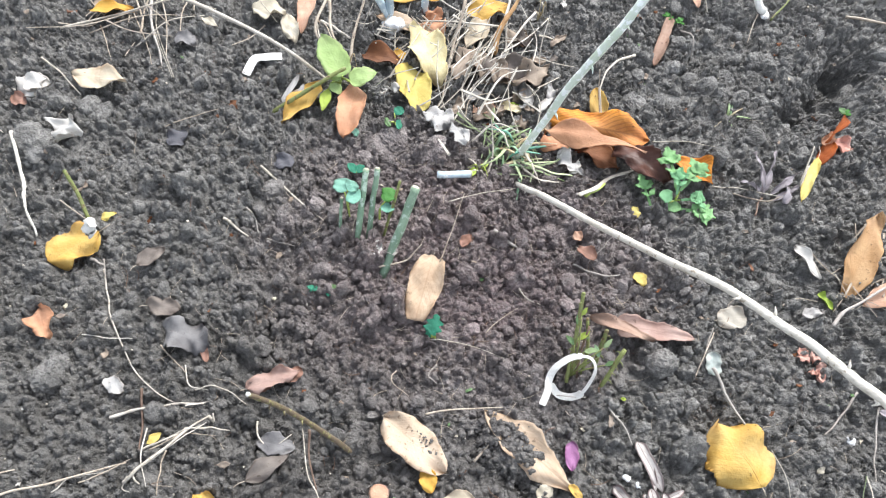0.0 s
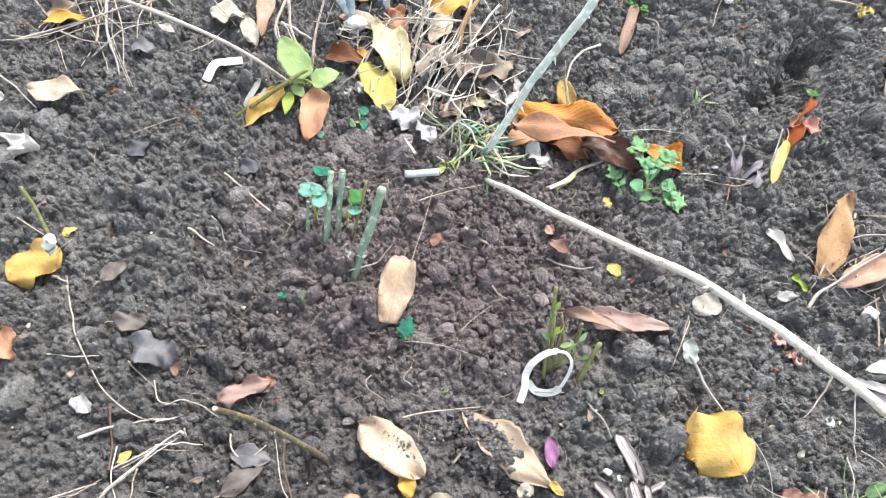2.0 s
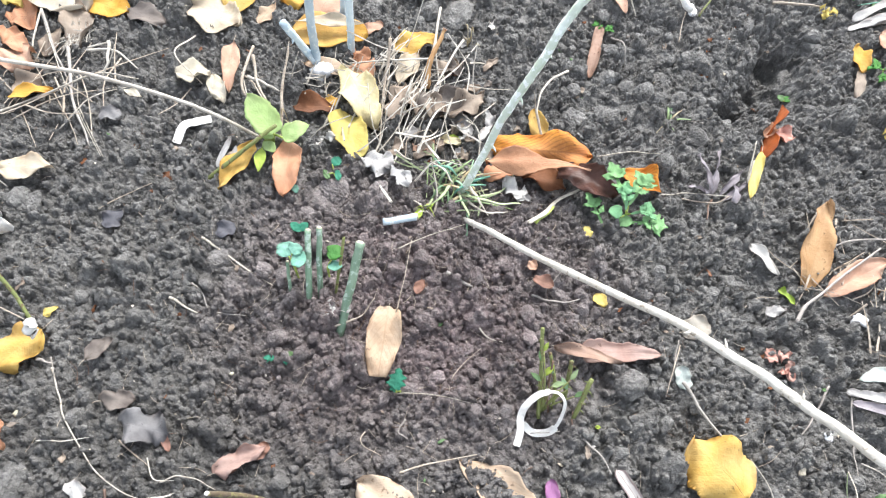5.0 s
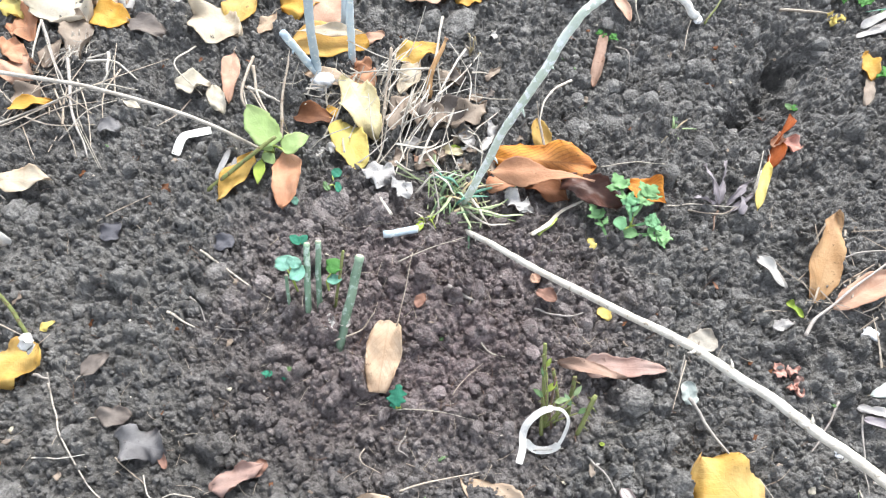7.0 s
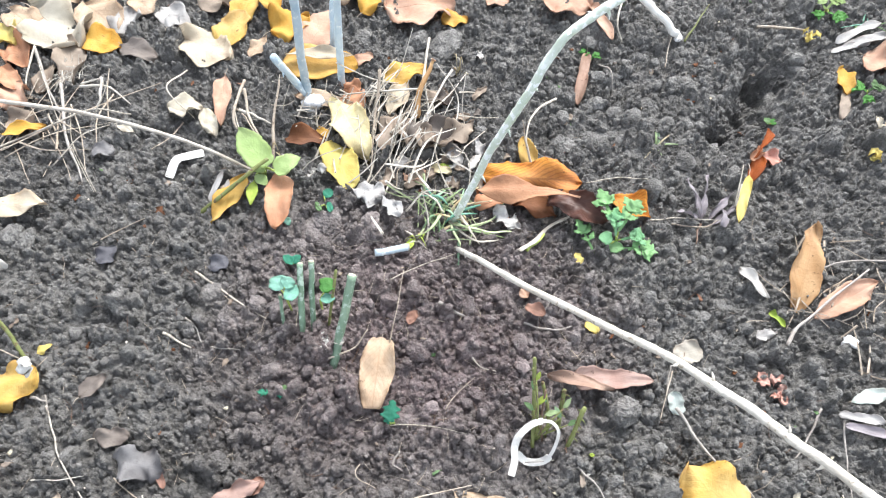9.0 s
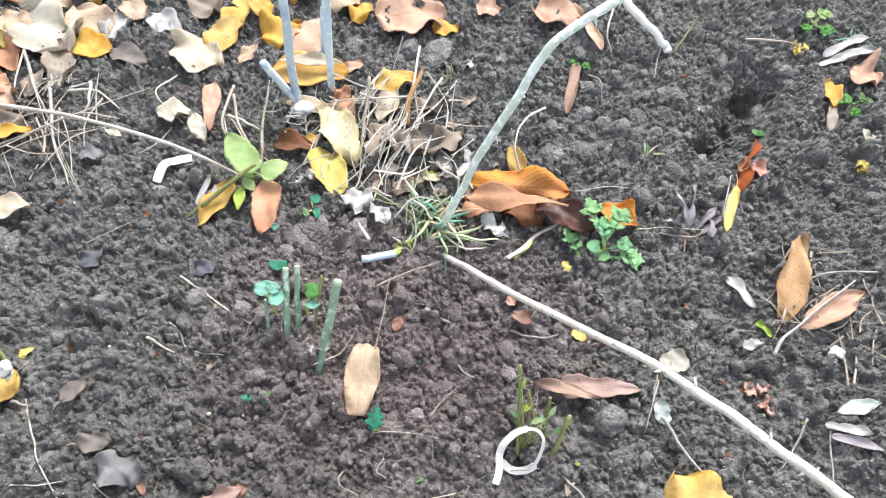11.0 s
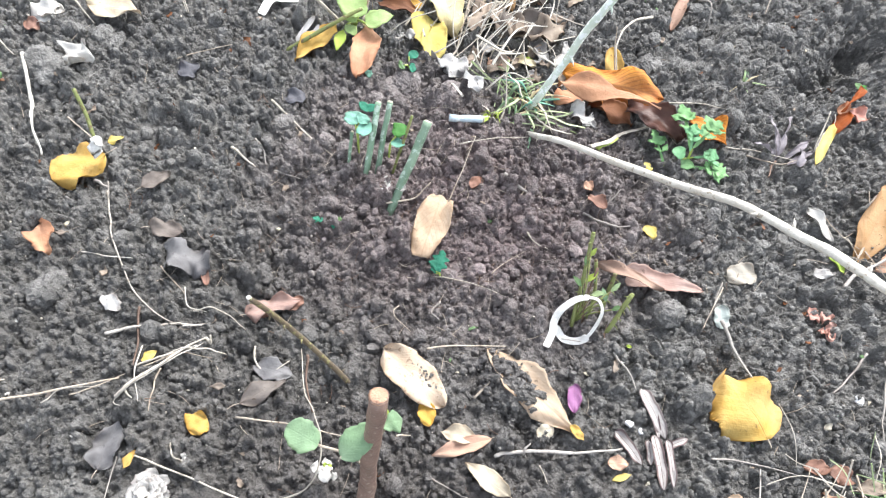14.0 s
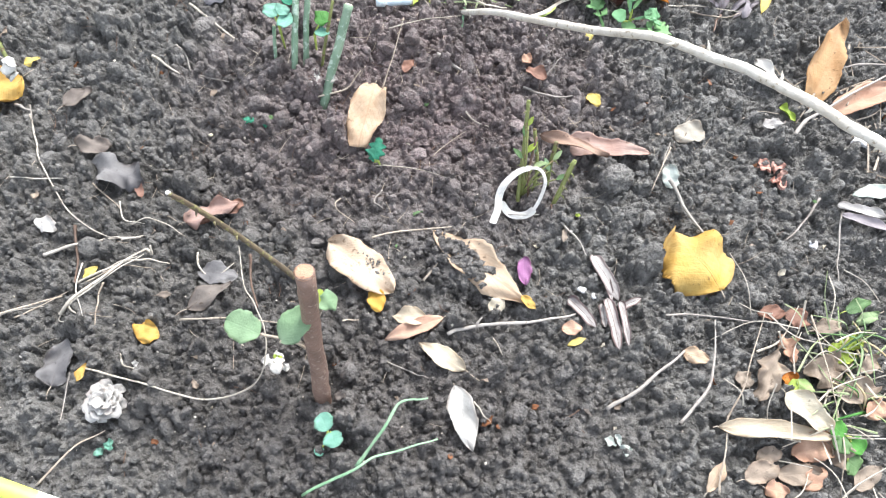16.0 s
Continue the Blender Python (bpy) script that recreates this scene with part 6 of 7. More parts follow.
lump(0.339, -0.033, 0.0046, STEM["paper"], 'white pebble on dark soil', 'pebble', 'stone', flat=0.7)
leaf(0.306, 0.135, -59, 0.037, 0.014, 'white', 'whitish curled dry leaf', shape='lance', cup=60, stalk=0.15)
leaf(0.307, 0.067, 18, 0.018, 0.010, 'ash', 'pale grey leaf scrap', ragged=0.3, stalk=0)
twig([(0.446, 0.143, 0.004), (0.402, 0.141, 0.008), (0.367, 0.128, 0.008), (0.345, 0.121, 0.004)], 0.0011, 'grey', 'grey bent twig on soil', group='twigs')
twig([(0.33, 0.059, 0), (0.355, 0.085, 0.008), (0.42, 0.131, 0.012)], 0.0017, 'grey', 'pale grey broken twig on soil', group='twigs')
leaf(0.375, 0.013, 13, 0.040, 0.013, 'aqua', 'pale aqua-white striped leaf blade', shape='lance', bend=16, cup=30, stalk=0.05, group='withered leaves')
leaf(0.361, 0.002, -10, 0.039, 0.008, 'ash', 'grey-white narrow dry leaf', shape='strap', bend=14, cup=40, stalk=0, group='withered leaves', ragged=0.3)
leaf(0.363, -0.007, -15, 0.042, 0.009, 'violet', 'grey-blue curled narrow leaf', shape='strap', bend=20, cup=60, stalk=0, group='withered leaves')
twig([(0.349, 0.007, 0), (0.334, -0.016, 0), (0.317, -0.034, 0)], 0.0010, 'grey', 'grey twig on dark soil', group='twigs')
twig([(0.366, -0.002, 0), (0.359, -0.042, 0), (0.356, -0.063, 0)], 0.0008, 'grey', 'thin grey twig on soil', group='twigs')
crumple(0.313, -0.052, 0.0035, 'bluish', 'tiny bluish-green leaf scrap', 'leaf_scrap', 'leaf scrap', n=2)
crumple(0.293, -0.036, 0.0045, 'pale', 'tiny pale scrap on soil', 'leaf_scrap', 'leaf scrap', n=2)
crumple(0.155, -0.032, 0.0037, 'lime', 'tiny yellow-green scrap on soil', 'leaf_scrap', 'leaf scrap', n=2)
crumple(0.444, 0.427, 0.0109, 'lemon', 'yellow withered flower on soil', 'withered_flower', 'flower', n=4)
crumple(0.467, 0.253, 0.0112, 'lemon', 'yellow-green withered flower on soil', 'withered_flower', 'flower', n=4)
crumple(0.477, 0.285, 0.0121, 'pale', 'cream withered leaf scrap', 'leaf_scrap', 'leaf scrap', n=3)
sprig(0.474, 0.468, ['fresh', 'green'], 'small green weed on soil', [(-0.0066, -0.0068, 0.01, 114, 0.0148, 0.0165, 'cut', 10), (-0.0046, -0.0112, 0.01, -58, 0.0207, 0.018, 'cut', 5), (-0.0054, -0.0067, 0.01, 42, 0.0207, 0.0165, 'cut', 12), (-0.0076, -0.0091, 0.008, -146, 0.0167, 0.0135, 'cut', 5)])
sprig(0.492, 0.354, ['green', 'dull'], 'small green weed on soil', [(-0.0059, -0.0051, 0.008, 153, 0.0116, 0.0155, 'cut', 5), (-0.0047, -0.005, 0.008, 25, 0.0138, 0.0155, 'cut', 8), (-0.0052, -0.0064, 0.006, -94, 0.0125, 0.0141, 'cut', 0)])
sprig(0.388, 0.324, ['dull', 'green'], 'tiny green seedlings on soil', [(-0.0032, -0.0044, 0.005, 119, 0.0085, 0.0078, 'oval', 8), (-0.002, -0.0044, 0.005, 30, 0.0095, 0.0078, 'oval', 8)])
tuft(0.514, 0.451, 8, 0.054, ['bluish', 'dull'], 'pale bluish grass blades', seed=7, w=0.002, rise=0.3)
twig([(0.391, 0.444, 0), (0.426, 0.435, 0.003), (0.442, 0.432, 0)], 0.0017, 'straw', 'pale straw stub on soil', name='straw', category='straw', group='straws')

# foreground left
twig([(-0.269, -0.0, 0), (-0.257, -0.023, 0), (-0.244, -0.044, 0), (-0.217, -0.075, 0), (-0.19, -0.092, 0), (-0.17, -0.096, 0)], 0.0008, 'root', 'long white root curving over the soil', name='root', category='root', knobs=0.06)
twig([(-0.169, -0.097, 0), (-0.153, -0.091, 0)], 0.0007, 'root', 'white root end on soil', name='root', category='root')
twig([(-0.22, -0.114, 0), (-0.192, -0.102, 0.003), (-0.157, -0.093, 0)], 0.0013, 'root', 'pale flat straw on the soil', name='straw', category='straw', group='straws')
twig([(-0.166, -0.084, 0), (-0.153, -0.08, 0.005), (-0.14, -0.082, 0.004), (-0.126, -0.088, 0)], 0.0006, 'bone', 'bent bleached straw on soil', name='straw', category='straw', group='straws')
twig([(-0.191, -0.156, 0), (-0.183, -0.147, 0.004), (-0.165, -0.12, 0.006), (-0.151, -0.101, 0)], 0.0014, 'bone', 'frayed bleached grass stem', name='straw', category='straw', group='straws')
twig([(-0.151, -0.101, 0), (-0.147, -0.104, 0), (-0.147, -0.1, 0.006)], 0.0014, 'bone', 'frayed bleached grass tip', name='straw', category='straw', group='straws')
twig([(-0.193, -0.156, 0), (-0.187, -0.152, 0), (-0.179, -0.156, 0)], 0.0012, 'bone', 'frayed bleached root end', name='root', category='root')
twig([(-0.189, -0.133, 0), (-0.173, -0.123, 0.004), (-0.16, -0.111, 0)], 0.0009, 'bone', 'bleached grass straw on soil', name='straw', category='straw', group='straws')
twig([(-0.165, -0.113, 0), (-0.149, -0.11, 0.004), (-0.135, -0.108, 0)], 0.0009, 'bone', 'bleached grass straw on soil', name='straw', category='straw', group='straws')
twig([(-0.172, -0.13, 0), (-0.171, -0.147, 0), (-0.168, -0.16, 0)], 0.0007, 'straw', 'dry straw on dark soil', name='straw', category='straw', group='straws')
twig([(-0.284, -0.181, 0), (-0.262, -0.172, 0.003), (-0.231, -0.16, 0.004), (-0.197, -0.143, 0)], 0.0011, 'straw', 'long pale straw lying on the soil', name='straw', category='straw', group='straws')
twig([(-0.292, -0.169, 0), (-0.274, -0.159, 0)], 0.0009, 'straw', 'pale straw end on soil', name='straw', category='straw', group='straws')
leaf(-0.187, -0.128, 52, 0.012, 0.007, 'lemon', 'pale yellow-green leaf tip in straw', stalk=0, shape='lance')
twig([(-0.204, -0.09, 0), (-0.194, -0.118, 0), (-0.19, -0.133, 0)], 0.0011, 'brown', 'thin brown twig on soil', group='twigs')
twig([(-0.116, -0.098, 0), (-0.112, -0.108, 0.004), (-0.102, -0.114, 0), (-0.089, -0.103, 0.006)], 0.0008, 'bone', 'curled bleached stalk on soil', name='straw', category='straw', group='straws')
leaf(-0.113, -0.111, -3, 0.029, 0.016, 'slate', 'dark grey leaf scrap', stalk=0, ragged=0.2)
leaf(-0.113, -0.141, 42, 0.035, 0.015, 'grey', 'grey-brown withered leaf on soil', shape='lance', wave=0.5)
twig([(-0.075, -0.1, 0.02), (-0.072, -0.116, 0.02), (-0.059, -0.141, 0.03)], 0.0011, 'brown', 'thin brown twig by the stick', group='twigs')
leaf(-0.131, -0.155, -133, 0.0145, 0.019, 'yellow', 'small golden-yellow leaf on soil', shape='round', stalk=0, ragged=0.1, cup=20)
flower_head(-0.150, -0.209, 0.0155, 'white crumpled flower head on the soil')
leaf(-0.234, -0.086, -28, 0.018, 0.012, 'ash', 'small whitish-grey petal on soil', shape='round', stalk=0)
leaf(-0.188, -0.203, 89, 0.033, 0.020, 'slate', 'dark grey-violet rotting leaf', wave=0.5, ragged=0.2)
twig([(-0.179, -0.192, 0), (-0.178, -0.209, 0), (-0.177, -0.23, 0)], 0.0006, 'grey', 'grey leaf stalk on soil', name='straw', category='straw', group='straws')
leaf(-0.170, -0.199, 76, 0.013, 0.007, 'yellow', 'small yellow leaf curl', cup=60, stalk=0, shape='lance')
twig([(-0.146, -0.177, 0), (-0.141, -0.185, 0.004), (-0.134, -0.188, 0)], 0.0008, 'bone', 'curled white stalk scrap', name='straw', category='straw', group='straws')
crumple(-0.134, -0.186, 0.0050, 'white', 'white petal scrap on soil', 'petals', 'petal', n=2)
leaf(-0.129, -0.075, 20, 0.017, 0.011, 'pinkish', 'pinkish-brown leaf fragment on soil', stalk=0)
leaf(-0.104, -0.064, 45, 0.015, 0.012, 'pinkish', 'pinkish-brown leaf fragment on soil', stalk=0, shape='round')
crumple(-0.268, -0.168, 0.0032, 'white', 'tiny white petal on soil', 'petals', 'petal', n=1)
crumple(-0.284, -0.118, 0.0033, 'white', 'tiny white petal on soil', 'petals', 'petal', n=1)
crumple(-0.212, -0.186, 0.0031, 'white', 'tiny white petal on soil', 'petals', 'petal', n=1)
twig([(-0.384, 0.104, 0.006), (-0.355, 0.059, 0.01), (-0.342, 0.036, 0.008), (-0.33, 0.017, 0)], 0.0018, 'bleached', 'white bleached stalk with knots', name='dry_stalk', category='stalk', knobs=0.25)
cane([(-0.29, 0.035, 0.02), (-0.301, 0.051, 0.035), (-0.31, 0.062, 0.05)], 0.0016, 0.0016, 'olive', 'thin olive shoot with a white tip', 1, 71)
twig([(-0.281, 0.0215, 0.0155), (-0.2795, 0.0235, 0.020), (-0.278, 0.0255, 0.0255)], 0.0044, 'plastic', 'white papery cap on a cut shoot', r1=0.0047, name='paper_scrap', category='scrap', knobs=0.2, sides=8)
twig([(-0.303, 0.036, 0.03), (-0.28, 0.028, 0.022)], 0.0006, 'straw', 'thin dry stalk on soil', name='straw', category='straw', group='straws')
leaf(-0.285, 0.041, 39, 0.013, 0.008, 'lemon', 'tiny yellow leaf tip', stalk=0, shape='lance')
twig([(-0.282, 0.006, 0.003), (-0.271, 0.004, 0)], 0.0016, 'grey', 'short grey twig on soil', group='twigs')
twig([(-0.273, 0.009, 0), (-0.266, -0.006, 0)], 0.0008, 'grey', 'thin grey twig on soil', group='twigs')
leaf(-0.390, 0.148, 108, 0.030, 0.025, 'white', 'whitish dry petal on soil', stalk=0)
leaf(-0.405, 0.140, 48, 0.013, 0.019, 'pinkish', 'brownish leaf scrap on soil', stalk=0)
sprig(-0.407, 0.081, ['green', 'dull'], 'small green seedlings on soil', [(0.0051, -0.0049, 0.008, 142, 0.0128, 0.0151, 'oval', 5), (0.0084, -0.0054, 0.008, 89, 0.0098, 0.0139, 'oval', 8), (0.0063, -0.0073, 0.006, -69, 0.0094, 0.0139, 'oval', 0)])
lump(-0.284, -0.037, 0.0027, STEM["pith"], 'tiny white seed on soil', 'seed', 'seed', level=2)
twig([(-0.445, 0.141, 0), (-0.414, 0.117, 0.006), (-0.396, 0.107, 0)], 0.0009, 'bone', 'dry straw on dark soil', name='straw', category='straw', group='straws')
twig([(-0.39, 0.031, 0), (-0.379, 0.045, 0.005)], 0.0016, 'bone', 'pale straw end on soil', name='straw', category='straw', group='straws')

# foreground middle
leaf(0.064, -0.126, -152, 0.044, 0.013, 'blush', 'pinkish-tan fallen leaf on soil', shape='lance', cup=40, stalk=0.05)
leaf(0.053, -0.128, -177, 0.025, 0.015, 'cream', 'pale tan curled leaf', cup=50, stalk=0.05, shape='lance')
leaf(0.083, -0.162, 155, 0.038, 0.015, 'cream', 'cream fallen leaf with a curled stalk', shape='lance', cup=36, stalk=0.3)
leaf(0.076, -0.173, -69, 0.045, 0.020, 'white', 'white papery fallen leaf', shape='lance', cup=40, wave=0.4, stalk=0.03)
twig([(0.068, -0.138, 0), (0.09, -0.13, 0.005), (0.124, -0.125, 0.006), (0.157, -0.112, 0)], 0.0017, 'grey', 'grey crooked stick on the soil', group='twigs', knobs=0.2)
twig([(0.088, -0.131, 0.005), (0.091, -0.126, 0.01)], 0.0012, 'grey', 'stick fork on dark soil', group='twigs')
leaf(0.105, -0.109, -136, 0.013, 0.011, 'pale', 'pale green petal under a leaf', stalk=0)
leaf(0.117, -0.106, -39, 0.014, 0.007, 'yellow', 'small yellow leaf under another', stalk=0, shape='lance')
leaf(0.118, -0.073, -85, 0.022, 0.012, 'purple', 'purple petal on the soil', stalk=0, cup=50)
twig([(0.144, -0.043, 0), (0.156, -0.055, 0.006), (0.163, -0.069, 0.008)], 0.0009, 'grey', 'thin grey twig on soil', group='twigs')
crumple(0.152, -0.046, 0.0041, 'white', 'white petal scrap on soil', 'petals', 'petal', n=1)
leaf(0.169, -0.064, -60, 0.040, 0.011, 'striped', 'withered grey leaf striped with dark purple', shape='strap', bend=30, cup=55, stalk=0, group='withered leaves', twist=20)
leaf(0.180, -0.097, -76, 0.039, 0.009, 'striped', 'withered grey leaf striped with dark purple', shape='strap', bend=30, cup=55, stalk=0, group='withered leaves', twist=20)
leaf(0.189, -0.099, -79, 0.034, 0.006, 'striped', 'withered grey leaf striped with dark purple', shape='strap', bend=30, cup=55, stalk=0, group='withered leaves', twist=20)
leaf(0.175, -0.068, -73, 0.032, 0.006, 'striped', 'withered grey leaf striped with dark purple', shape='strap', bend=30, cup=55, stalk=0, group='withered leaves', twist=20)
leaf(0.152, -0.100, -44, 0.029, 0.009, 'striped', 'withered grey leaf striped with dark purple', shape='strap', bend=30, cup=55, stalk=0, group='withered leaves', twist=20)
leaf(0.188, -0.105, 32, 0.020, 0.006, 'striped', 'withered grey leaf striped with dark purple', shape='strap', bend=30, cup=55, stalk=0, group='withered leaves', twist=20)
leaf(0.177, -0.101, -81, 0.018, 0.007, 'striped', 'withered grey leaf striped with dark purple', shape='strap', bend=30, cup=55, stalk=0, group='withered leaves', twist=20)
lump(0.163, -0.092, 0.0033, STEM["paper"], 'pale bulb of a withered plant', 'bulb', 'bulb', level=2)
lump(0.172, -0.096, 0.0026, STEM["paper"], 'pale bulb of a withered plant', 'bulb', 'bulb', level=2)
leaf(0.148, -0.125, 15, 0.015, 0.010, 'blush', 'small tan leaf on soil', stalk=0)
leaf(0.153, -0.135, 28, 0.015, 0.005, 'lemon', 'small yellow-green leaf tip', stalk=0, shape='lance')
crumple(0.180, -0.131, 0.0035, 'pale', 'small pale petal on soil', 'petals', 'petal', n=1)
twig([(0.006, -0.072, 0), (0.028, -0.065, 0.004), (0.064, -0.057, 0)], 0.0008, 'straw', 'thin dry straw on soil', name='straw', category='straw', group='straws')
twig([(0.047, -0.1, 0), (0.056, -0.087, 0.004)], 0.0010, 'straw', 'short straw on dark soil', name='straw', category='straw', group='straws')
twig([(0.027, -0.16, 0), (0.046, -0.166, 0), (0.058, -0.169, 0)], 0.0006, 'grey', 'thin grey twig on soil', group='twigs')
twig([(0.1, -0.137, 0), (0.107, -0.148, 0)], 0.0006, 'bone', 'short straw on dark soil', name='straw', category='straw', group='straws')
twig([(-0.022, -0.042, 0), (-0.024, -0.051, 0.005), (-0.009, -0.059, 0)], 0.0005, 'straw', 'thin bent root on soil', name='root', category='root')
twig([(0.008, -0.032, 0), (0.003, -0.041, 0), (0.01, -0.046, 0)], 0.0008, 'grey', 'curled grey root on soil', name='root', category='root')
sprig(-0.003, -0.218, ['bluish', 'bluish'], 'bluish-green seedling with rounded leaves', [(0.0006, 0.0054, 0.012, 125, 0.0122, 0.0128, 'round', 5), (0.0025, 0.0049, 0.012, -62, 0.0106, 0.0128, 'round', 0), (-0.0022, -0.0046, 0.006, -116, 0.0062, 0.0069, 'round', 0)])
twig([(-0.014, -0.253, 0), (0.019, -0.235, 0.012), (0.042, -0.222, 0.018), (0.068, -0.212, 0.012)], 0.0011, 'blade', 'long green grass blade', name='grass', category='grass', flat=0.3)
twig([(0.019, -0.233, 0.004), (0.034, -0.21, 0.02), (0.044, -0.193, 0.03), (0.06, -0.19, 0.03)], 0.0012, 'blade', 'bent green grass blade', name='grass', category='grass', flat=0.3)
crumple(0.190, -0.201, 0.0075, 'aqua', 'pale bluish-white scrap on soil', 'leaf_scrap', 'leaf scrap', n=3)
crumple(-0.147, -0.237, 0.0062, 'bluish', 'pale bluish leaf scrap', 'leaf_scrap', 'leaf scrap', n=3)
twig([(-0.18, -0.264, 0), (-0.164, -0.242, 0.004), (-0.148, -0.226, 0)], 0.0008, 'straw', 'thin dry straw on soil', name='straw', category='straw', group='straws')
twig([(0.09, -0.183, 0), (0.098, -0.192, 0.004), (0.103, -0.196, 0)], 0.0006, 'bone', 'curled straw on dark soil', name='straw', category='straw', group='straws')

# foreground right
twig([(0.182, -0.176, 0), (0.205, -0.158, 0.004), (0.235, -0.13, 0.004)], 0.0017, 'grey', 'grey straight stick on the soil', group='twigs', knobs=0.2)
twig([(0.231, -0.181, 0), (0.248, -0.159, 0.006), (0.256, -0.135, 0.008), (0.259, -0.104, 0.004)], 0.0012, 'grey', 'bent grey stick on soil', group='twigs')
leaf(0.236, -0.130, -11, 0.019, 0.012, 'tan', 'small orange-tan leaf on soil', stalk=0)
twig([(0.224, -0.104, 0), (0.248, -0.101, 0.003), (0.288, -0.102, 0)], 0.0009, 'grey', 'thin grey twig on soil', group='twigs')
leaf(0.256, -0.181, 0, 0.080, 0.017, 'cream', 'long tan-yellow leaf folded lengthwise', shape='lance', cup=70, bend=10, stalk=0.05, roll=-15, lift=0.006)
leaf(0.338, -0.180, -155, 0.034, 0.020, 'blush', 'tan-pink leaf under a folded one', stalk=0)
leaf(0.302, -0.154, -39, 0.035, 0.023, 'pale', 'cream curled leaf on soil', cup=60, bend=20, stalk=0.1, lift=0.004)
leaf(0.303, -0.122, -114, 0.042, 0.022, 'greytan', 'pinkish-grey torn leaf on soil', shape='lobed', wave=0.6, ragged=0.3, cup=30, crinkle=0.13, stalk=0.1)
leaf(0.309, -0.108, -70, 0.022, 0.015, 'blush', 'torn salmon-pink leaf end', shape='lobed', wave=0.6, ragged=0.3, cup=30, crinkle=0.12, stalk=0)
leaf(0.310, -0.093, -171, 0.021, 0.012, 'pinkish', 'pinkish-brown leaf on dark soil', stalk=0, shape='lance')
leaf(0.312, -0.092, -19, 0.020, 0.015, 'pinkish', 'pinkish-brown leaf on dark soil', stalk=0, shape='lance')
leaf(0.314, -0.147, 103, 0.012, 0.012, 'orange', 'small orange leaf on soil', stalk=0)
leaf(0.329, -0.125, -54, 0.023, 0.023, 'greytan', 'beige dry leaf on soil', wave=0.5)
leaf(0.342, -0.150, 17, 0.031, 0.018, 'greytan', 'beige dry leaf on soil', wave=0.5)
leaf(0.341, -0.124, 0, 0.020, 0.017, 'greytan', 'beige dry leaf on soil', wave=0.4)
leaf(0.273, -0.213, 27, 0.025, 0.015, 'greytan', 'beige dry leaf on soil')
leaf(0.250, -0.223, 59, 0.025, 0.010, 'tan', 'tan leaf end on soil', shape='lance')
leaf(0.296, -0.208, 9, 0.031, 0.015, 'greytan', 'beige dry leaf on soil', wave=0.4)
leaf(0.314, -0.215, 46, 0.022, 0.012, 'blush', 'pinkish dry leaf on soil')
leaf(0.345, -0.212, 43, 0.024, 0.013, 'greytan', 'beige dry leaf on soil')
twig([(0.261, -0.181, 0.006), (0.274, -0.15, 0.01), (0.292, -0.098, 0.008)], 0.0007, 'straw', 'dry straw over leaves', name='straw', category='straw', group='straws')
twig([(0.257, -0.224, 0), (0.26, -0.196, 0.006), (0.263, -0.173, 0.004)], 0.0008, 'straw', 'dry straw on dark soil', name='straw', category='straw', group='straws')
sprig(0.322, -0.148, ['lime', 'fresh'], 'yellow-green clover leaves on soil', [(-0.0082, -0.0015, 0.012, 163, 0.0079, 0.0123, 'round', 5), (-0.0063, -0.0021, 0.012, 56, 0.0086, 0.0124, 'round', 8), (-0.0054, -0.0031, 0.01, -28, 0.0062, 0.0115, 'round', 0)])
sprig(0.349, -0.178, ['green', 'dull'], 'green clover between dry leaves', [(-0.0088, -0.0008, 0.012, 143, 0.0108, 0.0134, 'round', 5), (-0.0072, -0.0025, 0.012, -137, 0.012, 0.0134, 'round', 0), (-0.0055, -0.0042, 0.012, -28, 0.0099, 0.0143, 'round', 5), (-0.0081, -0.0169, 0.01, -35, 0.0083, 0.0161, 'round', 0)])
tuft(0.364, -0.105, 16, 0.053, ['sage', 'hay', 'dull'], 'tuft of green and dry grass among leaves', seed=11, spread=1.0, w=0.0015, rise=0.4)
tuft(0.361, -0.154, 14, 0.051, ['sage', 'hay', 'green'], 'tuft of green and dry grass among leaves', seed=12, spread=1.0, w=0.0015, rise=0.4)
leaf(0.342, -0.115, -18, 0.020, 0.016, 'lime', 'yellow-green broad leaf on soil', stalk=0.1)
twig([(0.327, -0.095, 0.01), (0.332, -0.128, 0.012), (0.34, -0.165, 0.006)], 0.0007, 'straw', 'dry straw over leaves', name='straw', category='straw', group='straws')
twig([(0.345, -0.156, 0), (0.337, -0.188, 0.01), (0.335, -0.216, 0)], 0.0007, 'straw', 'dry straw over leaves', name='straw', category='straw', group='straws')

# stalks standing among the leaves
twig([(-0.121, 0.236, 0.0), (-0.122, 0.279, 0.02), (-0.119, 0.313, 0.035)], 0.0018, 'straw', 'upright dry brown stalk', name='dry_stalk', category='stalk', group='dry stalks')
twig([(-0.153, 0.316, 0.03), (-0.16, 0.278, 0.02), (-0.148, 0.255, 0.014), (-0.118, 0.221, 0.02)], 0.0016, 'straw', 'bent tan grass stalk', name='dry_stalk', category='stalk', group='dry stalks')
twig([(-0.152, 0.305, 0.03), (-0.144, 0.275, 0.02), (-0.123, 0.237, 0.02), (-0.116, 0.221, 0.02)], 0.0015, 'straw', 'bent tan grass stalk', name='dry_stalk', category='stalk', group='dry stalks')
twig([(-0.161, 0.297, 0.008), (-0.143, 0.287, 0.01), (-0.127, 0.279, 0.008)], 0.0019, 'bleached', 'pale broken straw on soil', name='dry_stalk', category='stalk', group='dry stalks')
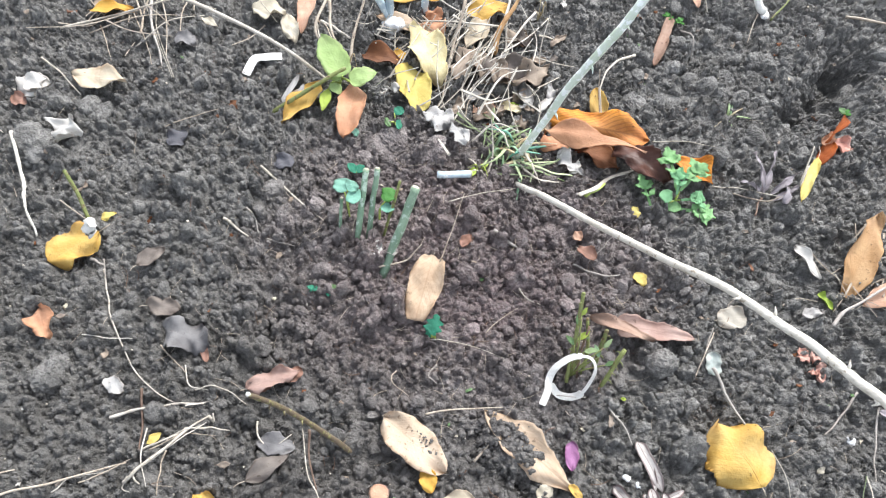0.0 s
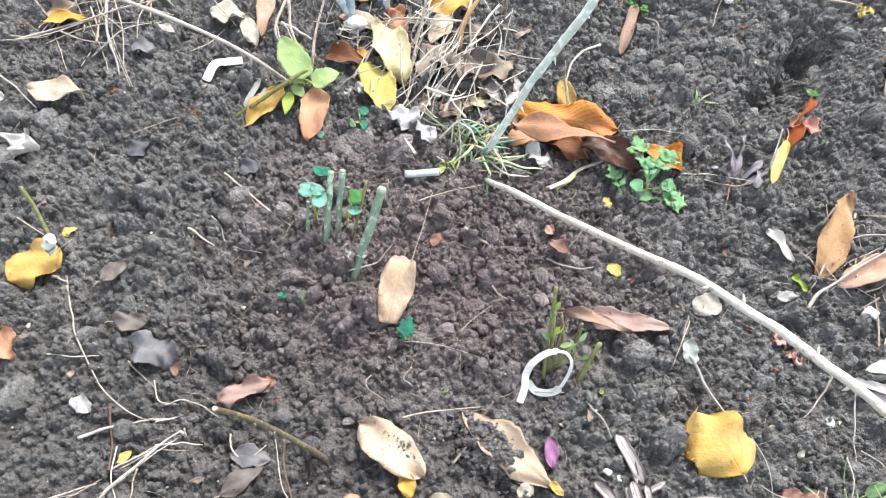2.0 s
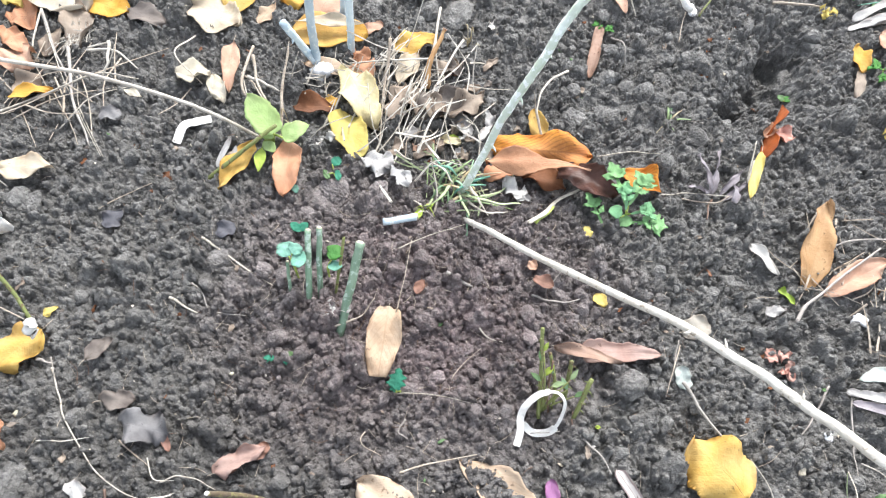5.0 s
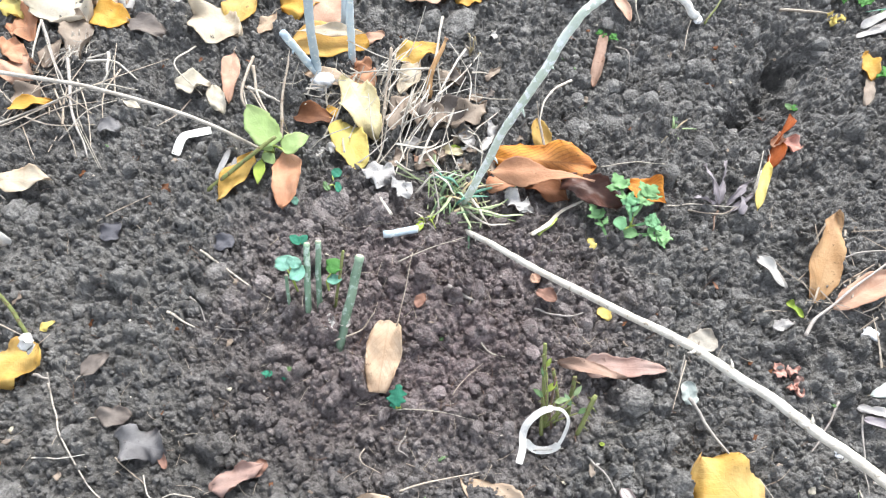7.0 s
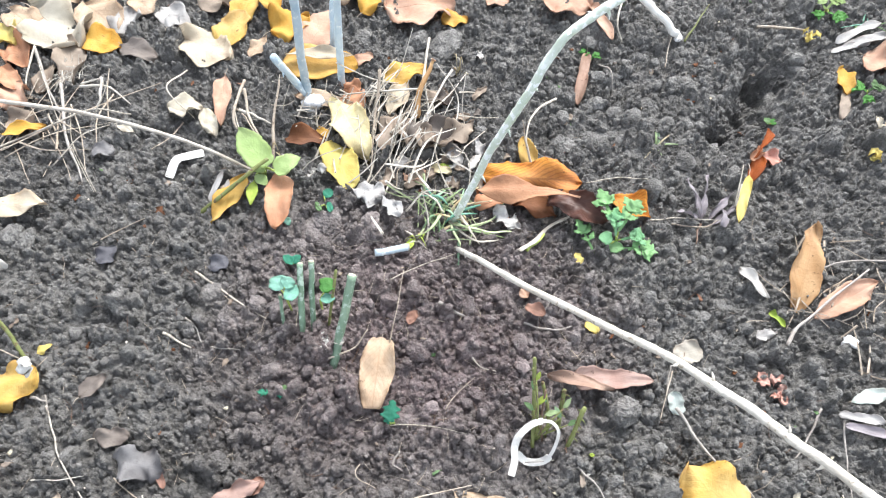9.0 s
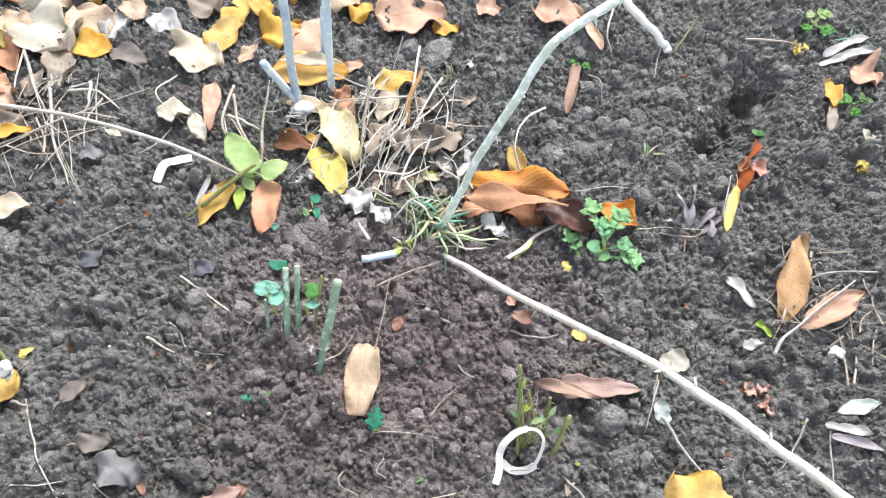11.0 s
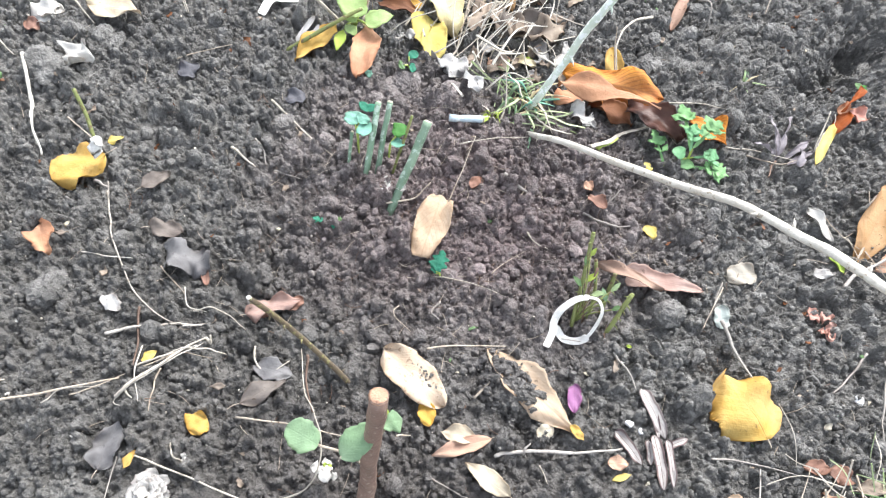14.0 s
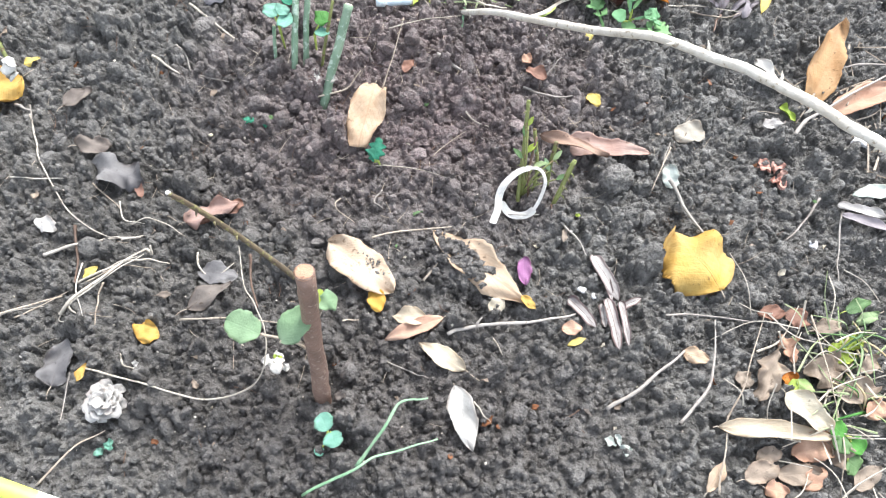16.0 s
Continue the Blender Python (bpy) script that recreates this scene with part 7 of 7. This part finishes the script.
twig([(-0.021, 0.32, 0.04), (-0.026, 0.283, 0.02), (-0.028, 0.225, 0.0)], 0.0015, 'straw', 'upright dry brown stalk', name='dry_stalk', category='stalk', group='dry stalks')
twig([(0.015, 0.326, 0.012), (-0.029, 0.315, 0.015), (-0.063, 0.315, 0.01)], 0.0011, 'bleached', 'pale straw lying over leaves', name='dry_stalk', category='stalk', group='dry stalks')
twig([(-0.222, 0.35, 0.004), (-0.23, 0.31, 0.006), (-0.201, 0.283, 0.004)], 0.0009, 'bone', 'thin bleached straw on soil', name='dry_stalk', category='stalk', group='dry stalks')
twig([(-0.376, 0.366, 0.01), (-0.352, 0.318, 0.008), (-0.334, 0.289, 0.0)], 0.0018, 'grey', 'grey dry stalk on soil', name='dry_stalk', category='stalk', group='dry stalks')
twig([(-0.376, 0.368, 0.012), (-0.378, 0.333, 0.008), (-0.377, 0.308, 0.002)], 0.0013, 'bone', 'pale straw on dark soil', name='dry_stalk', category='stalk', group='dry stalks')
twig([(-0.297, 0.324, 0.012), (-0.294, 0.3, 0.01), (-0.299, 0.289, 0.002)], 0.0018, 'bleached', 'short pale standing straw', name='dry_stalk', category='stalk', group='dry stalks')
twig([(-0.322, 0.325, 0.006), (-0.298, 0.326, 0.01)], 0.0012, 'bleached', 'pale straw piece on soil', name='dry_stalk', category='stalk', group='dry stalks')
twig([(0.025, 0.394, 0.02), (0.018, 0.328, 0.014), (0.01, 0.277, 0.004)], 0.0014, 'bone', 'bleached leaning straw on soil', name='dry_stalk', category='stalk', group='dry stalks')
twig([(0.049, 0.347, 0.02), (0.029, 0.304, 0.016), (0.006, 0.254, 0.004)], 0.0013, 'bleached', 'bleached leaning straw on soil', name='dry_stalk', category='stalk', group='dry stalks')
twig([(-0.011, 0.269, 0.012), (0.005, 0.29, 0.014), (0.016, 0.332, 0.01)], 0.0011, 'bone', 'bleached leaning straw on soil', name='dry_stalk', category='stalk', group='dry stalks')
litter('leaf_fluff', 'frayed cream fibres of a dry leaf', 'fibres', -0.341, 0.340, 0.007, 0.009, 46, 0.029, 0.0009, 'bleached', 45, lift=0.006, level=0.6, aim=80)

# small scraps under the straw
leaf(0.034, 0.262, 40, 0.048, 0.026, 'greytan', 'frayed grey-beige dry leaf under straw', ragged=0.3, wave=0.7, cup=30, stalk=0, crinkle=0.13)
leaf(-0.020, 0.252, 74, 0.044, 0.020, 'greytan', 'frayed grey-beige dry leaf under straw', ragged=0.3, wave=0.7, cup=40, stalk=0, crinkle=0.13)
leaf(0.056, 0.246, 118, 0.036, 0.018, 'ash', 'frayed pale grey dry leaf under straw', ragged=0.3, wave=0.7, cup=30, stalk=0, crinkle=0.13)
leaf(0.004, 0.216, 30, 0.034, 0.014, 'greytan', 'frayed grey-beige dry leaf under straw', ragged=0.3, wave=0.7, cup=30, stalk=0, crinkle=0.13)
leaf(0.062, 0.237, 176, 0.011, 0.006, 'greytan', 'small grey-beige leaf scrap under straw', ragged=0.3, wave=0.7, cup=30, stalk=0, group='leaf scraps', crinkle=0.12)
leaf(0.020, 0.297, -19, 0.010, 0.010, 'ash', 'small pale grey leaf scrap under straw', ragged=0.3, wave=0.7, cup=30, stalk=0, group='leaf scraps', crinkle=0.12)
leaf(0.048, 0.326, -148, 0.021, 0.019, 'grey', 'small grey-brown leaf scrap under straw', ragged=0.3, wave=0.7, cup=30, stalk=0, group='leaf scraps', crinkle=0.12)
leaf(0.067, 0.301, -174, 0.016, 0.009, 'greytan', 'small grey-beige leaf scrap under straw', ragged=0.3, wave=0.7, cup=30, stalk=0, group='leaf scraps', crinkle=0.12)
leaf(0.038, 0.320, 53, 0.012, 0.008, 'blush', 'small pinkish leaf scrap under straw', ragged=0.3, wave=0.7, cup=30, stalk=0, group='leaf scraps', crinkle=0.12)
leaf(0.070, 0.329, 47, 0.022, 0.009, 'greytan', 'small grey-beige leaf scrap under straw', ragged=0.3, wave=0.7, cup=30, stalk=0, group='leaf scraps', crinkle=0.12)
leaf(0.054, 0.366, -179, 0.014, 0.009, 'ash', 'small pale grey leaf scrap under straw', ragged=0.3, wave=0.7, cup=30, stalk=0, group='leaf scraps', crinkle=0.12)
leaf(0.016, 0.235, -107, 0.013, 0.007, 'grey', 'small grey-brown leaf scrap under straw', ragged=0.3, wave=0.7, cup=30, stalk=0, group='leaf scraps', crinkle=0.12)
leaf(0.028, 0.237, -85, 0.015, 0.008, 'greytan', 'small grey-beige leaf scrap under straw', ragged=0.3, wave=0.7, cup=30, stalk=0, group='leaf scraps', crinkle=0.12)
leaf(0.033, 0.282, -86, 0.012, 0.007, 'blush', 'small pinkish leaf scrap under straw', ragged=0.3, wave=0.7, cup=30, stalk=0, group='leaf scraps', crinkle=0.12)
leaf(-0.007, 0.229, -123, 0.020, 0.011, 'greytan', 'small grey-beige leaf scrap under straw', ragged=0.3, wave=0.7, cup=30, stalk=0, group='leaf scraps', crinkle=0.12)
leaf(0.076, 0.276, -89, 0.021, 0.011, 'ash', 'small pale grey leaf scrap under straw', ragged=0.3, wave=0.7, cup=30, stalk=0, group='leaf scraps', crinkle=0.12)
leaf(0.051, 0.289, -82, 0.020, 0.007, 'grey', 'small grey-brown leaf scrap under straw', ragged=0.3, wave=0.7, cup=30, stalk=0, group='leaf scraps', crinkle=0.12)
leaf(0.051, 0.263, -127, 0.020, 0.009, 'greytan', 'small grey-beige leaf scrap under straw', ragged=0.3, wave=0.7, cup=30, stalk=0, group='leaf scraps', crinkle=0.12)
leaf(0.022, 0.237, -128, 0.018, 0.011, 'blush', 'small pinkish leaf scrap under straw', ragged=0.3, wave=0.7, cup=30, stalk=0, group='leaf scraps', crinkle=0.12)
leaf(0.075, 0.211, 96, 0.020, 0.008, 'greytan', 'small grey-beige leaf scrap under straw', ragged=0.3, wave=0.7, cup=30, stalk=0, group='leaf scraps', crinkle=0.12)
leaf(0.053, 0.231, -136, 0.016, 0.010, 'ash', 'small pale grey leaf scrap under straw', ragged=0.3, wave=0.7, cup=30, stalk=0, group='leaf scraps', crinkle=0.12)
leaf(0.079, 0.314, -136, 0.011, 0.006, 'grey', 'small grey-brown leaf scrap under straw', ragged=0.3, wave=0.7, cup=30, stalk=0, group='leaf scraps', crinkle=0.12)
leaf(0.045, 0.218, 35, 0.013, 0.011, 'greytan', 'small grey-beige leaf scrap under straw', ragged=0.3, wave=0.7, cup=30, stalk=0, group='leaf scraps', crinkle=0.12)
leaf(0.003, 0.232, -61, 0.015, 0.006, 'blush', 'small pinkish leaf scrap under straw', ragged=0.3, wave=0.7, cup=30, stalk=0, group='leaf scraps', crinkle=0.12)
# flattened green and cream grass blades, filed under straw
twig([(0.048, 0.176, 0), (0.073, 0.16, 0.01), (0.102, 0.162, 0)], 0.0019, 'sage', 'limp flattened green grass blade at the cane foot', name='straw', category='straw', group='straws', flat=0.3)
twig([(0.046, 0.179, 0), (0.068, 0.15, 0.008), (0.091, 0.157, 0)], 0.0016, 'bone', 'limp flattened green grass blade at the cane foot', name='straw', category='straw', group='straws', flat=0.3)
twig([(0.053, 0.179, 0.01), (0.064, 0.158, 0.014), (0.073, 0.15, 0)], 0.0016, 'bone', 'limp flattened green grass blade at the cane foot', name='straw', category='straw', group='straws', flat=0.3)
twig([(0.038, 0.177, 0.01), (0.029, 0.155, 0.016), (0.016, 0.155, 0)], 0.0016, 'sage', 'limp flattened green grass blade at the cane foot', name='straw', category='straw', group='straws', flat=0.3)
twig([(0.048, 0.173, 0), (0.065, 0.158, 0.02), (0.084, 0.171, 0.01)], 0.0014, 'sage', 'limp flattened green grass blade at the cane foot', name='straw', category='straw', group='straws', flat=0.3)
twig([(0.041, 0.181, 0.01), (0.033, 0.187, 0.02), (0.02, 0.205, 0.008)], 0.0014, 'bone', 'limp flattened green grass blade at the cane foot', name='straw', category='straw', group='straws', flat=0.3)
twig([(0.046, 0.176, 0), (0.054, 0.148, 0.01), (0.058, 0.142, 0)], 0.0014, 'sage', 'limp flattened green grass blade at the cane foot', name='straw', category='straw', group='straws', flat=0.3)

# clods
clod(0.020, 0.047, 0.0109, 'rough clod of dark soil')
clod(0.051, 0.025, 0.0099, 'rough clod of dark soil')
clod(-0.129, -0.042, 0.0102, 'rough clod of dark soil')
clod(-0.277, -0.086, 0.0197, 'rough clod of dark soil')
clod(0.186, 0.003, 0.0134, 'rough clod of dark soil')
clod(-0.155, 0.095, 0.0090, 'rough clod of dark soil')
clod(-0.114, 0.085, 0.0096, 'rough clod of dark soil')
clod(-0.073, 0.158, 0.0162, 'rough clod of dark soil')
clod(-0.024, 0.161, 0.0129, 'rough clod of dark soil')
clod(-0.367, 0.103, 0.0206, 'rough clod of dark soil')
clod(-0.335, 0.148, 0.0155, 'rough clod of dark soil')
clod(-0.207, 0.203, 0.0101, 'rough clod of dark soil')
clod(-0.044, -0.097, 0.0109, 'rough clod of dark soil')
clod(-0.047, 0.403, 0.0171, 'rough clod of dark soil')
clod(0.013, 0.411, 0.0143, 'rough clod of dark soil')
clod(0.043, 0.408, 0.0200, 'rough clod of dark soil')
clod(-0.065, 0.168, 0.0161, 'rough clod of dark soil')
clod(-0.084, 0.143, 0.0077, 'rough clod of dark soil')
clod(-0.043, -0.090, 0.0076, 'rough clod of dark soil')
clod(-0.128, -0.043, 0.0088, 'rough clod of dark soil')
clod(0.121, -0.185, 0.0078, 'rough clod of dark soil')
clod(0.104, -0.158, 0.0064, 'rough clod of dark soil')
clod(0.151, -0.153, 0.0073, 'rough clod of dark soil')
clod(0.160, 0.272, 0.0154, 'rough clod of dark soil')
clod(0.195, 0.280, 0.0115, 'rough clod of dark soil')
clod(0.287, 0.352, 0.0156, 'rough clod of dark soil')
clod(0.253, 0.327, 0.0123, 'rough clod of dark soil')
clod(-0.212, 0.166, 0.0088, 'rough clod of dark soil')
clod(-0.326, 0.147, 0.0180, 'rough clod of dark soil')

# more leaves at the far edge
leaf(-0.424, 0.430, -40, 0.052, 0.035, 'tan', 'tan fallen leaf on soil')
leaf(-0.361, 0.357, -98, 0.039, 0.021, 'greytan', 'beige leaf on straw')
leaf(-0.305, 0.462, -41, 0.040, 0.030, 'tan', 'tan fallen leaf on soil')
leaf(-0.225, 0.443, 51, 0.037, 0.038, 'greytan', 'beige fallen leaf on soil')
leaf(-0.164, 0.377, 66, 0.033, 0.015, 'tan', 'small tan leaf on soil')
leaf(-0.409, 0.347, -49, 0.040, 0.022, 'salmon', 'reddish-tan leaf on dark soil')
leaf(-0.057, 0.370, 30, 0.026, 0.016, 'blush', 'small pinkish leaf on soil')
leaf(0.088, 0.482, -27, 0.028, 0.031, 'blush', 'pinkish fallen leaf on soil')
leaf(-0.250, 0.402, 64, 0.020, 0.016, 'ash', 'grey leaf scrap on soil')
leaf(-0.168, 0.455, 109, 0.034, 0.025, 'yellow', 'yellow fallen leaf on soil')
leaf(-0.389, 0.454, 65, 0.037, 0.063, 'tan', 'tan fallen leaf on soil')
leaf(-0.441, 0.465, 38, 0.032, 0.069, 'salmon', 'brown-orange fallen leaf on soil')
leaf(-0.350, 0.469, 41, 0.038, 0.057, 'yellow', 'yellow fallen leaf on soil')
leaf(-0.127, 0.475, 41, 0.039, 0.054, 'golden', 'golden fallen leaf on soil')
leaf(-0.083, 0.473, 30, 0.042, 0.046, 'tan', 'tan fallen leaf on soil')
leaf(0.010, 0.276, -43, 0.030, 0.027, 'greytan', 'grey-tan dry leaf scrap', stalk=0, ragged=0.2, wave=0.5, cup=40)
leaf(0.043, 0.293, -38, 0.028, 0.025, 'grey', 'grey withered leaf scrap', stalk=0, ragged=0.2, wave=0.5, cup=40)
leaf(0.026, 0.318, 43, 0.024, 0.021, 'greytan', 'beige dry leaf scrap', stalk=0, ragged=0.2, wave=0.5, cup=40)
leaf(-0.005, 0.237, 40, 0.017, 0.016, 'ash', 'pale grey leaf scrap', stalk=0, ragged=0.2, wave=0.5, cup=40)
leaf(-0.048, 0.326, 127, 0.019, 0.020, 'salmon', 'small orange-brown leaf on soil', stalk=0, ragged=0.2, wave=0.5, cup=40)
leaf(0.065, 0.233, 58, 0.021, 0.009, 'white', 'white papery sliver on soil', stalk=0, ragged=0.2, wave=0.5, cup=40)
leaf(0.027, 0.238, -10, 0.022, 0.010, 'hay', 'straw-coloured leaf sliver on soil', stalk=0, ragged=0.2, wave=0.5, cup=40)
leaf(0.331, -0.104, 22, 0.024, 0.012, 'greytan', 'beige dry leaf on soil', wave=0.5)
leaf(0.368, -0.104, -150, 0.021, 0.012, 'lime', 'yellow-green broad leaf on soil', wave=0.5)
leaf(0.374, -0.120, -140, 0.018, 0.012, 'greytan', 'beige dry leaf on soil', wave=0.5)
leaf(0.360, -0.162, 29, 0.020, 0.014, 'blush', 'tan-pink dry leaf on soil', wave=0.5)
leaf(0.333, -0.187, -45, 0.019, 0.015, 'greytan', 'beige dry leaf on soil', wave=0.5)
leaf(0.300, -0.191, -153, 0.020, 0.012, 'greytan', 'beige dry leaf on soil', wave=0.5)
leaf(0.287, -0.217, -8, 0.015, 0.014, 'blush', 'pinkish dry leaf on soil', wave=0.5)
leaf(0.282, -0.150, 122, 0.013, 0.013, 'greytan', 'beige dry leaf on soil', wave=0.5)
leaf(0.354, -0.088, 31, 0.021, 0.010, 'dull', 'dull green narrow leaf', wave=0.5)
leaf(0.380, -0.086, -155, 0.020, 0.009, 'sage', 'pale green narrow leaf', wave=0.5)
litter('straw_litter_near', 'dry grass and straws over fallen leaves', 'straw', 0.337, -0.156, 0.032, 0.041, 44, 0.050, 0.0013, 'bone', 40, lift=0.014, level=1.2)
litter('grass_litter_near', 'limp green grass blades among dry leaves', 'grass', 0.356, -0.130, 0.019, 0.042, 18, 0.047, 0.0013, 'sage', 41, lift=0.012, level=1.2)
tuft(0.058, 0.367, 9, 0.038, ['hay', 'bone'], 'tuft of bleached dry grass stalks', seed=21, spread=0.5, lean=(0.1, 0.3), w=0.0012, rise=0.9)
tuft(-0.110, 0.226, 8, 0.049, ['hay', 'bone', 'hay'], 'bleached grass stalks standing behind a sprig', seed=22, spread=0.3, lean=(-0.1, 0.5), w=0.0013, rise=0.9)
tuft(-0.070, 0.314, 10, 0.035, ['bone', 'hay'], 'dry grass stalks round a rose root', seed=23, spread=0.9, w=0.0011, rise=0.4)

# frayed straw in the foreground
twig([(-0.187, -0.151, 0), (-0.176, -0.137, 0.004), (-0.161, -0.12, 0.008), (-0.15, -0.106, 0.004)], 0.0006, 'bleached', 'frayed dry grass straw on the soil', name='straw', category='straw', group='straws', sides=5)
twig([(-0.19, -0.153, 0), (-0.192, -0.16, 0), (-0.184, -0.162, 0)], 0.0006, 'bleached', 'frayed dry grass straw on the soil', name='straw', category='straw', group='straws', sides=5)
twig([(-0.183, -0.132, 0), (-0.163, -0.118, 0.004), (-0.143, -0.113, 0)], 0.0006, 'straw', 'frayed dry grass straw on the soil', name='straw', category='straw', group='straws', sides=5)
twig([(-0.176, -0.127, 0), (-0.168, -0.118, 0.004), (-0.152, -0.11, 0.008)], 0.0006, 'bleached', 'frayed dry grass straw on the soil', name='straw', category='straw', group='straws', sides=5)
twig([(-0.191, -0.117, 0), (-0.184, -0.14, 0.004), (-0.175, -0.157, 0)], 0.0006, 'bleached', 'frayed dry grass straw on the soil', name='straw', category='straw', group='straws', sides=5)
twig([(-0.224, -0.161, 0), (-0.204, -0.149, 0.003), (-0.193, -0.139, 0)], 0.0006, 'straw', 'frayed dry grass straw on the soil', name='straw', category='straw', group='straws', sides=5)
twig([(-0.24, -0.17, 0), (-0.228, -0.158, 0.003), (-0.205, -0.15, 0)], 0.0006, 'bleached', 'frayed dry grass straw on the soil', name='straw', category='straw', group='straws', sides=5)
twig([(-0.179, -0.067, 0), (-0.17, -0.082, 0.003), (-0.156, -0.083, 0)], 0.0006, 'bleached', 'frayed dry grass straw on the soil', name='straw', category='straw', group='straws', sides=5)
twig([(-0.202, -0.055, 0), (-0.185, -0.067, 0.003), (-0.177, -0.073, 0)], 0.0006, 'straw', 'frayed dry grass straw on the soil', name='straw', category='straw', group='straws', sides=5)
twig([(-0.263, -0.057, 0), (-0.241, -0.057, 0.003), (-0.224, -0.054, 0)], 0.0006, 'bleached', 'frayed dry grass straw on the soil', name='straw', category='straw', group='straws', sides=5)

# ---- the soil itself, last, with everything pressed into it ----
build_ground()
scatter_crumbs("soil_lumps", 700, 2, 0.0023, 0.0078, 2.4, "rounded lumps of reddish freshly dug soil", -0.1, 4, rounding=0.22, patch=(0.02, 0.055, 0.2, 0.15))
scatter_crumbs("soil_clods_far", 330, 2, 0.0042, 0.0110, 2.6, "clods of dark soil, half sunk in the bed", -0.35, 6, rounding=0.3, patch=(0.24, 0.30, 0.20, 0.16))
scatter_crumbs("soil_clods_near", 310, 2, 0.0034, 0.0080, 2.6, "clods of dark soil, half sunk in the bed", -0.3, 7, rounding=0.25, patch=(-0.02, -0.06, 0.33, 0.17))
scatter_crumbs("large_soil_crumbs", 800, 2, 0.0026, 0.0065, 2.6, "loose angular lumps of dark garden soil", -0.1, 5, rounding=0.1)
scatter_crumbs("soil_crumbs", 11000, 1, 0.0013, 0.0034, 2.4, "loose crumbs of dark garden soil", 0.1, 1, rounding=0.15)
scatter_crumbs("fine_soil_crumbs", 16000, 0, 0.0010, 0.0020, 2.4, "fine loose crumbs of garden soil", 0.2, 2)
scatter_crumbs("pale_grit", 620, 1, 0.0005, 0.0013, 2.6, "tiny pale grit and seed husks on the soil", 0.6, 3, STEM["bone"])
leaf_bits("brown_leaf_bits", 90, "brown", 0.004, 0.013, "small torn brown leaf fragments", 51)
leaf_bits("grey_leaf_bits", 110, "greytan", 0.004, 0.014, "small torn grey-beige leaf fragments", 52)
leaf_bits("dark_leaf_bits", 50, "grey", 0.004, 0.012, "small dark rotting leaf fragments", 53)
leaf_bits("pale_leaf_bits", 36, "pale", 0.003, 0.008, "small pale leaf fragments", 54)
leaf_bits("green_sprouts", 34, "dull", 0.003, 0.008, "tiny green sprouting leaves", 55)
soil_pile(0.078, -0.092, -0.6, 0.033, 0.013, 1500, 'soil crumbs heaped over a fallen leaf', 71)
soil_pile(0.007, -0.091, -0.6, 0.02, 0.008, 40, 'few soil crumbs on a cream leaf', 72)
soil_pile(0.249, -0.066, -0.6, 0.02, 0.008, 36, 'few soil crumbs on a yellow leaf', 73)
soil_pile(0.366, 0.108, 0.6, 0.04, 0.02, 60, 'few soil crumbs on withered leaves', 74)
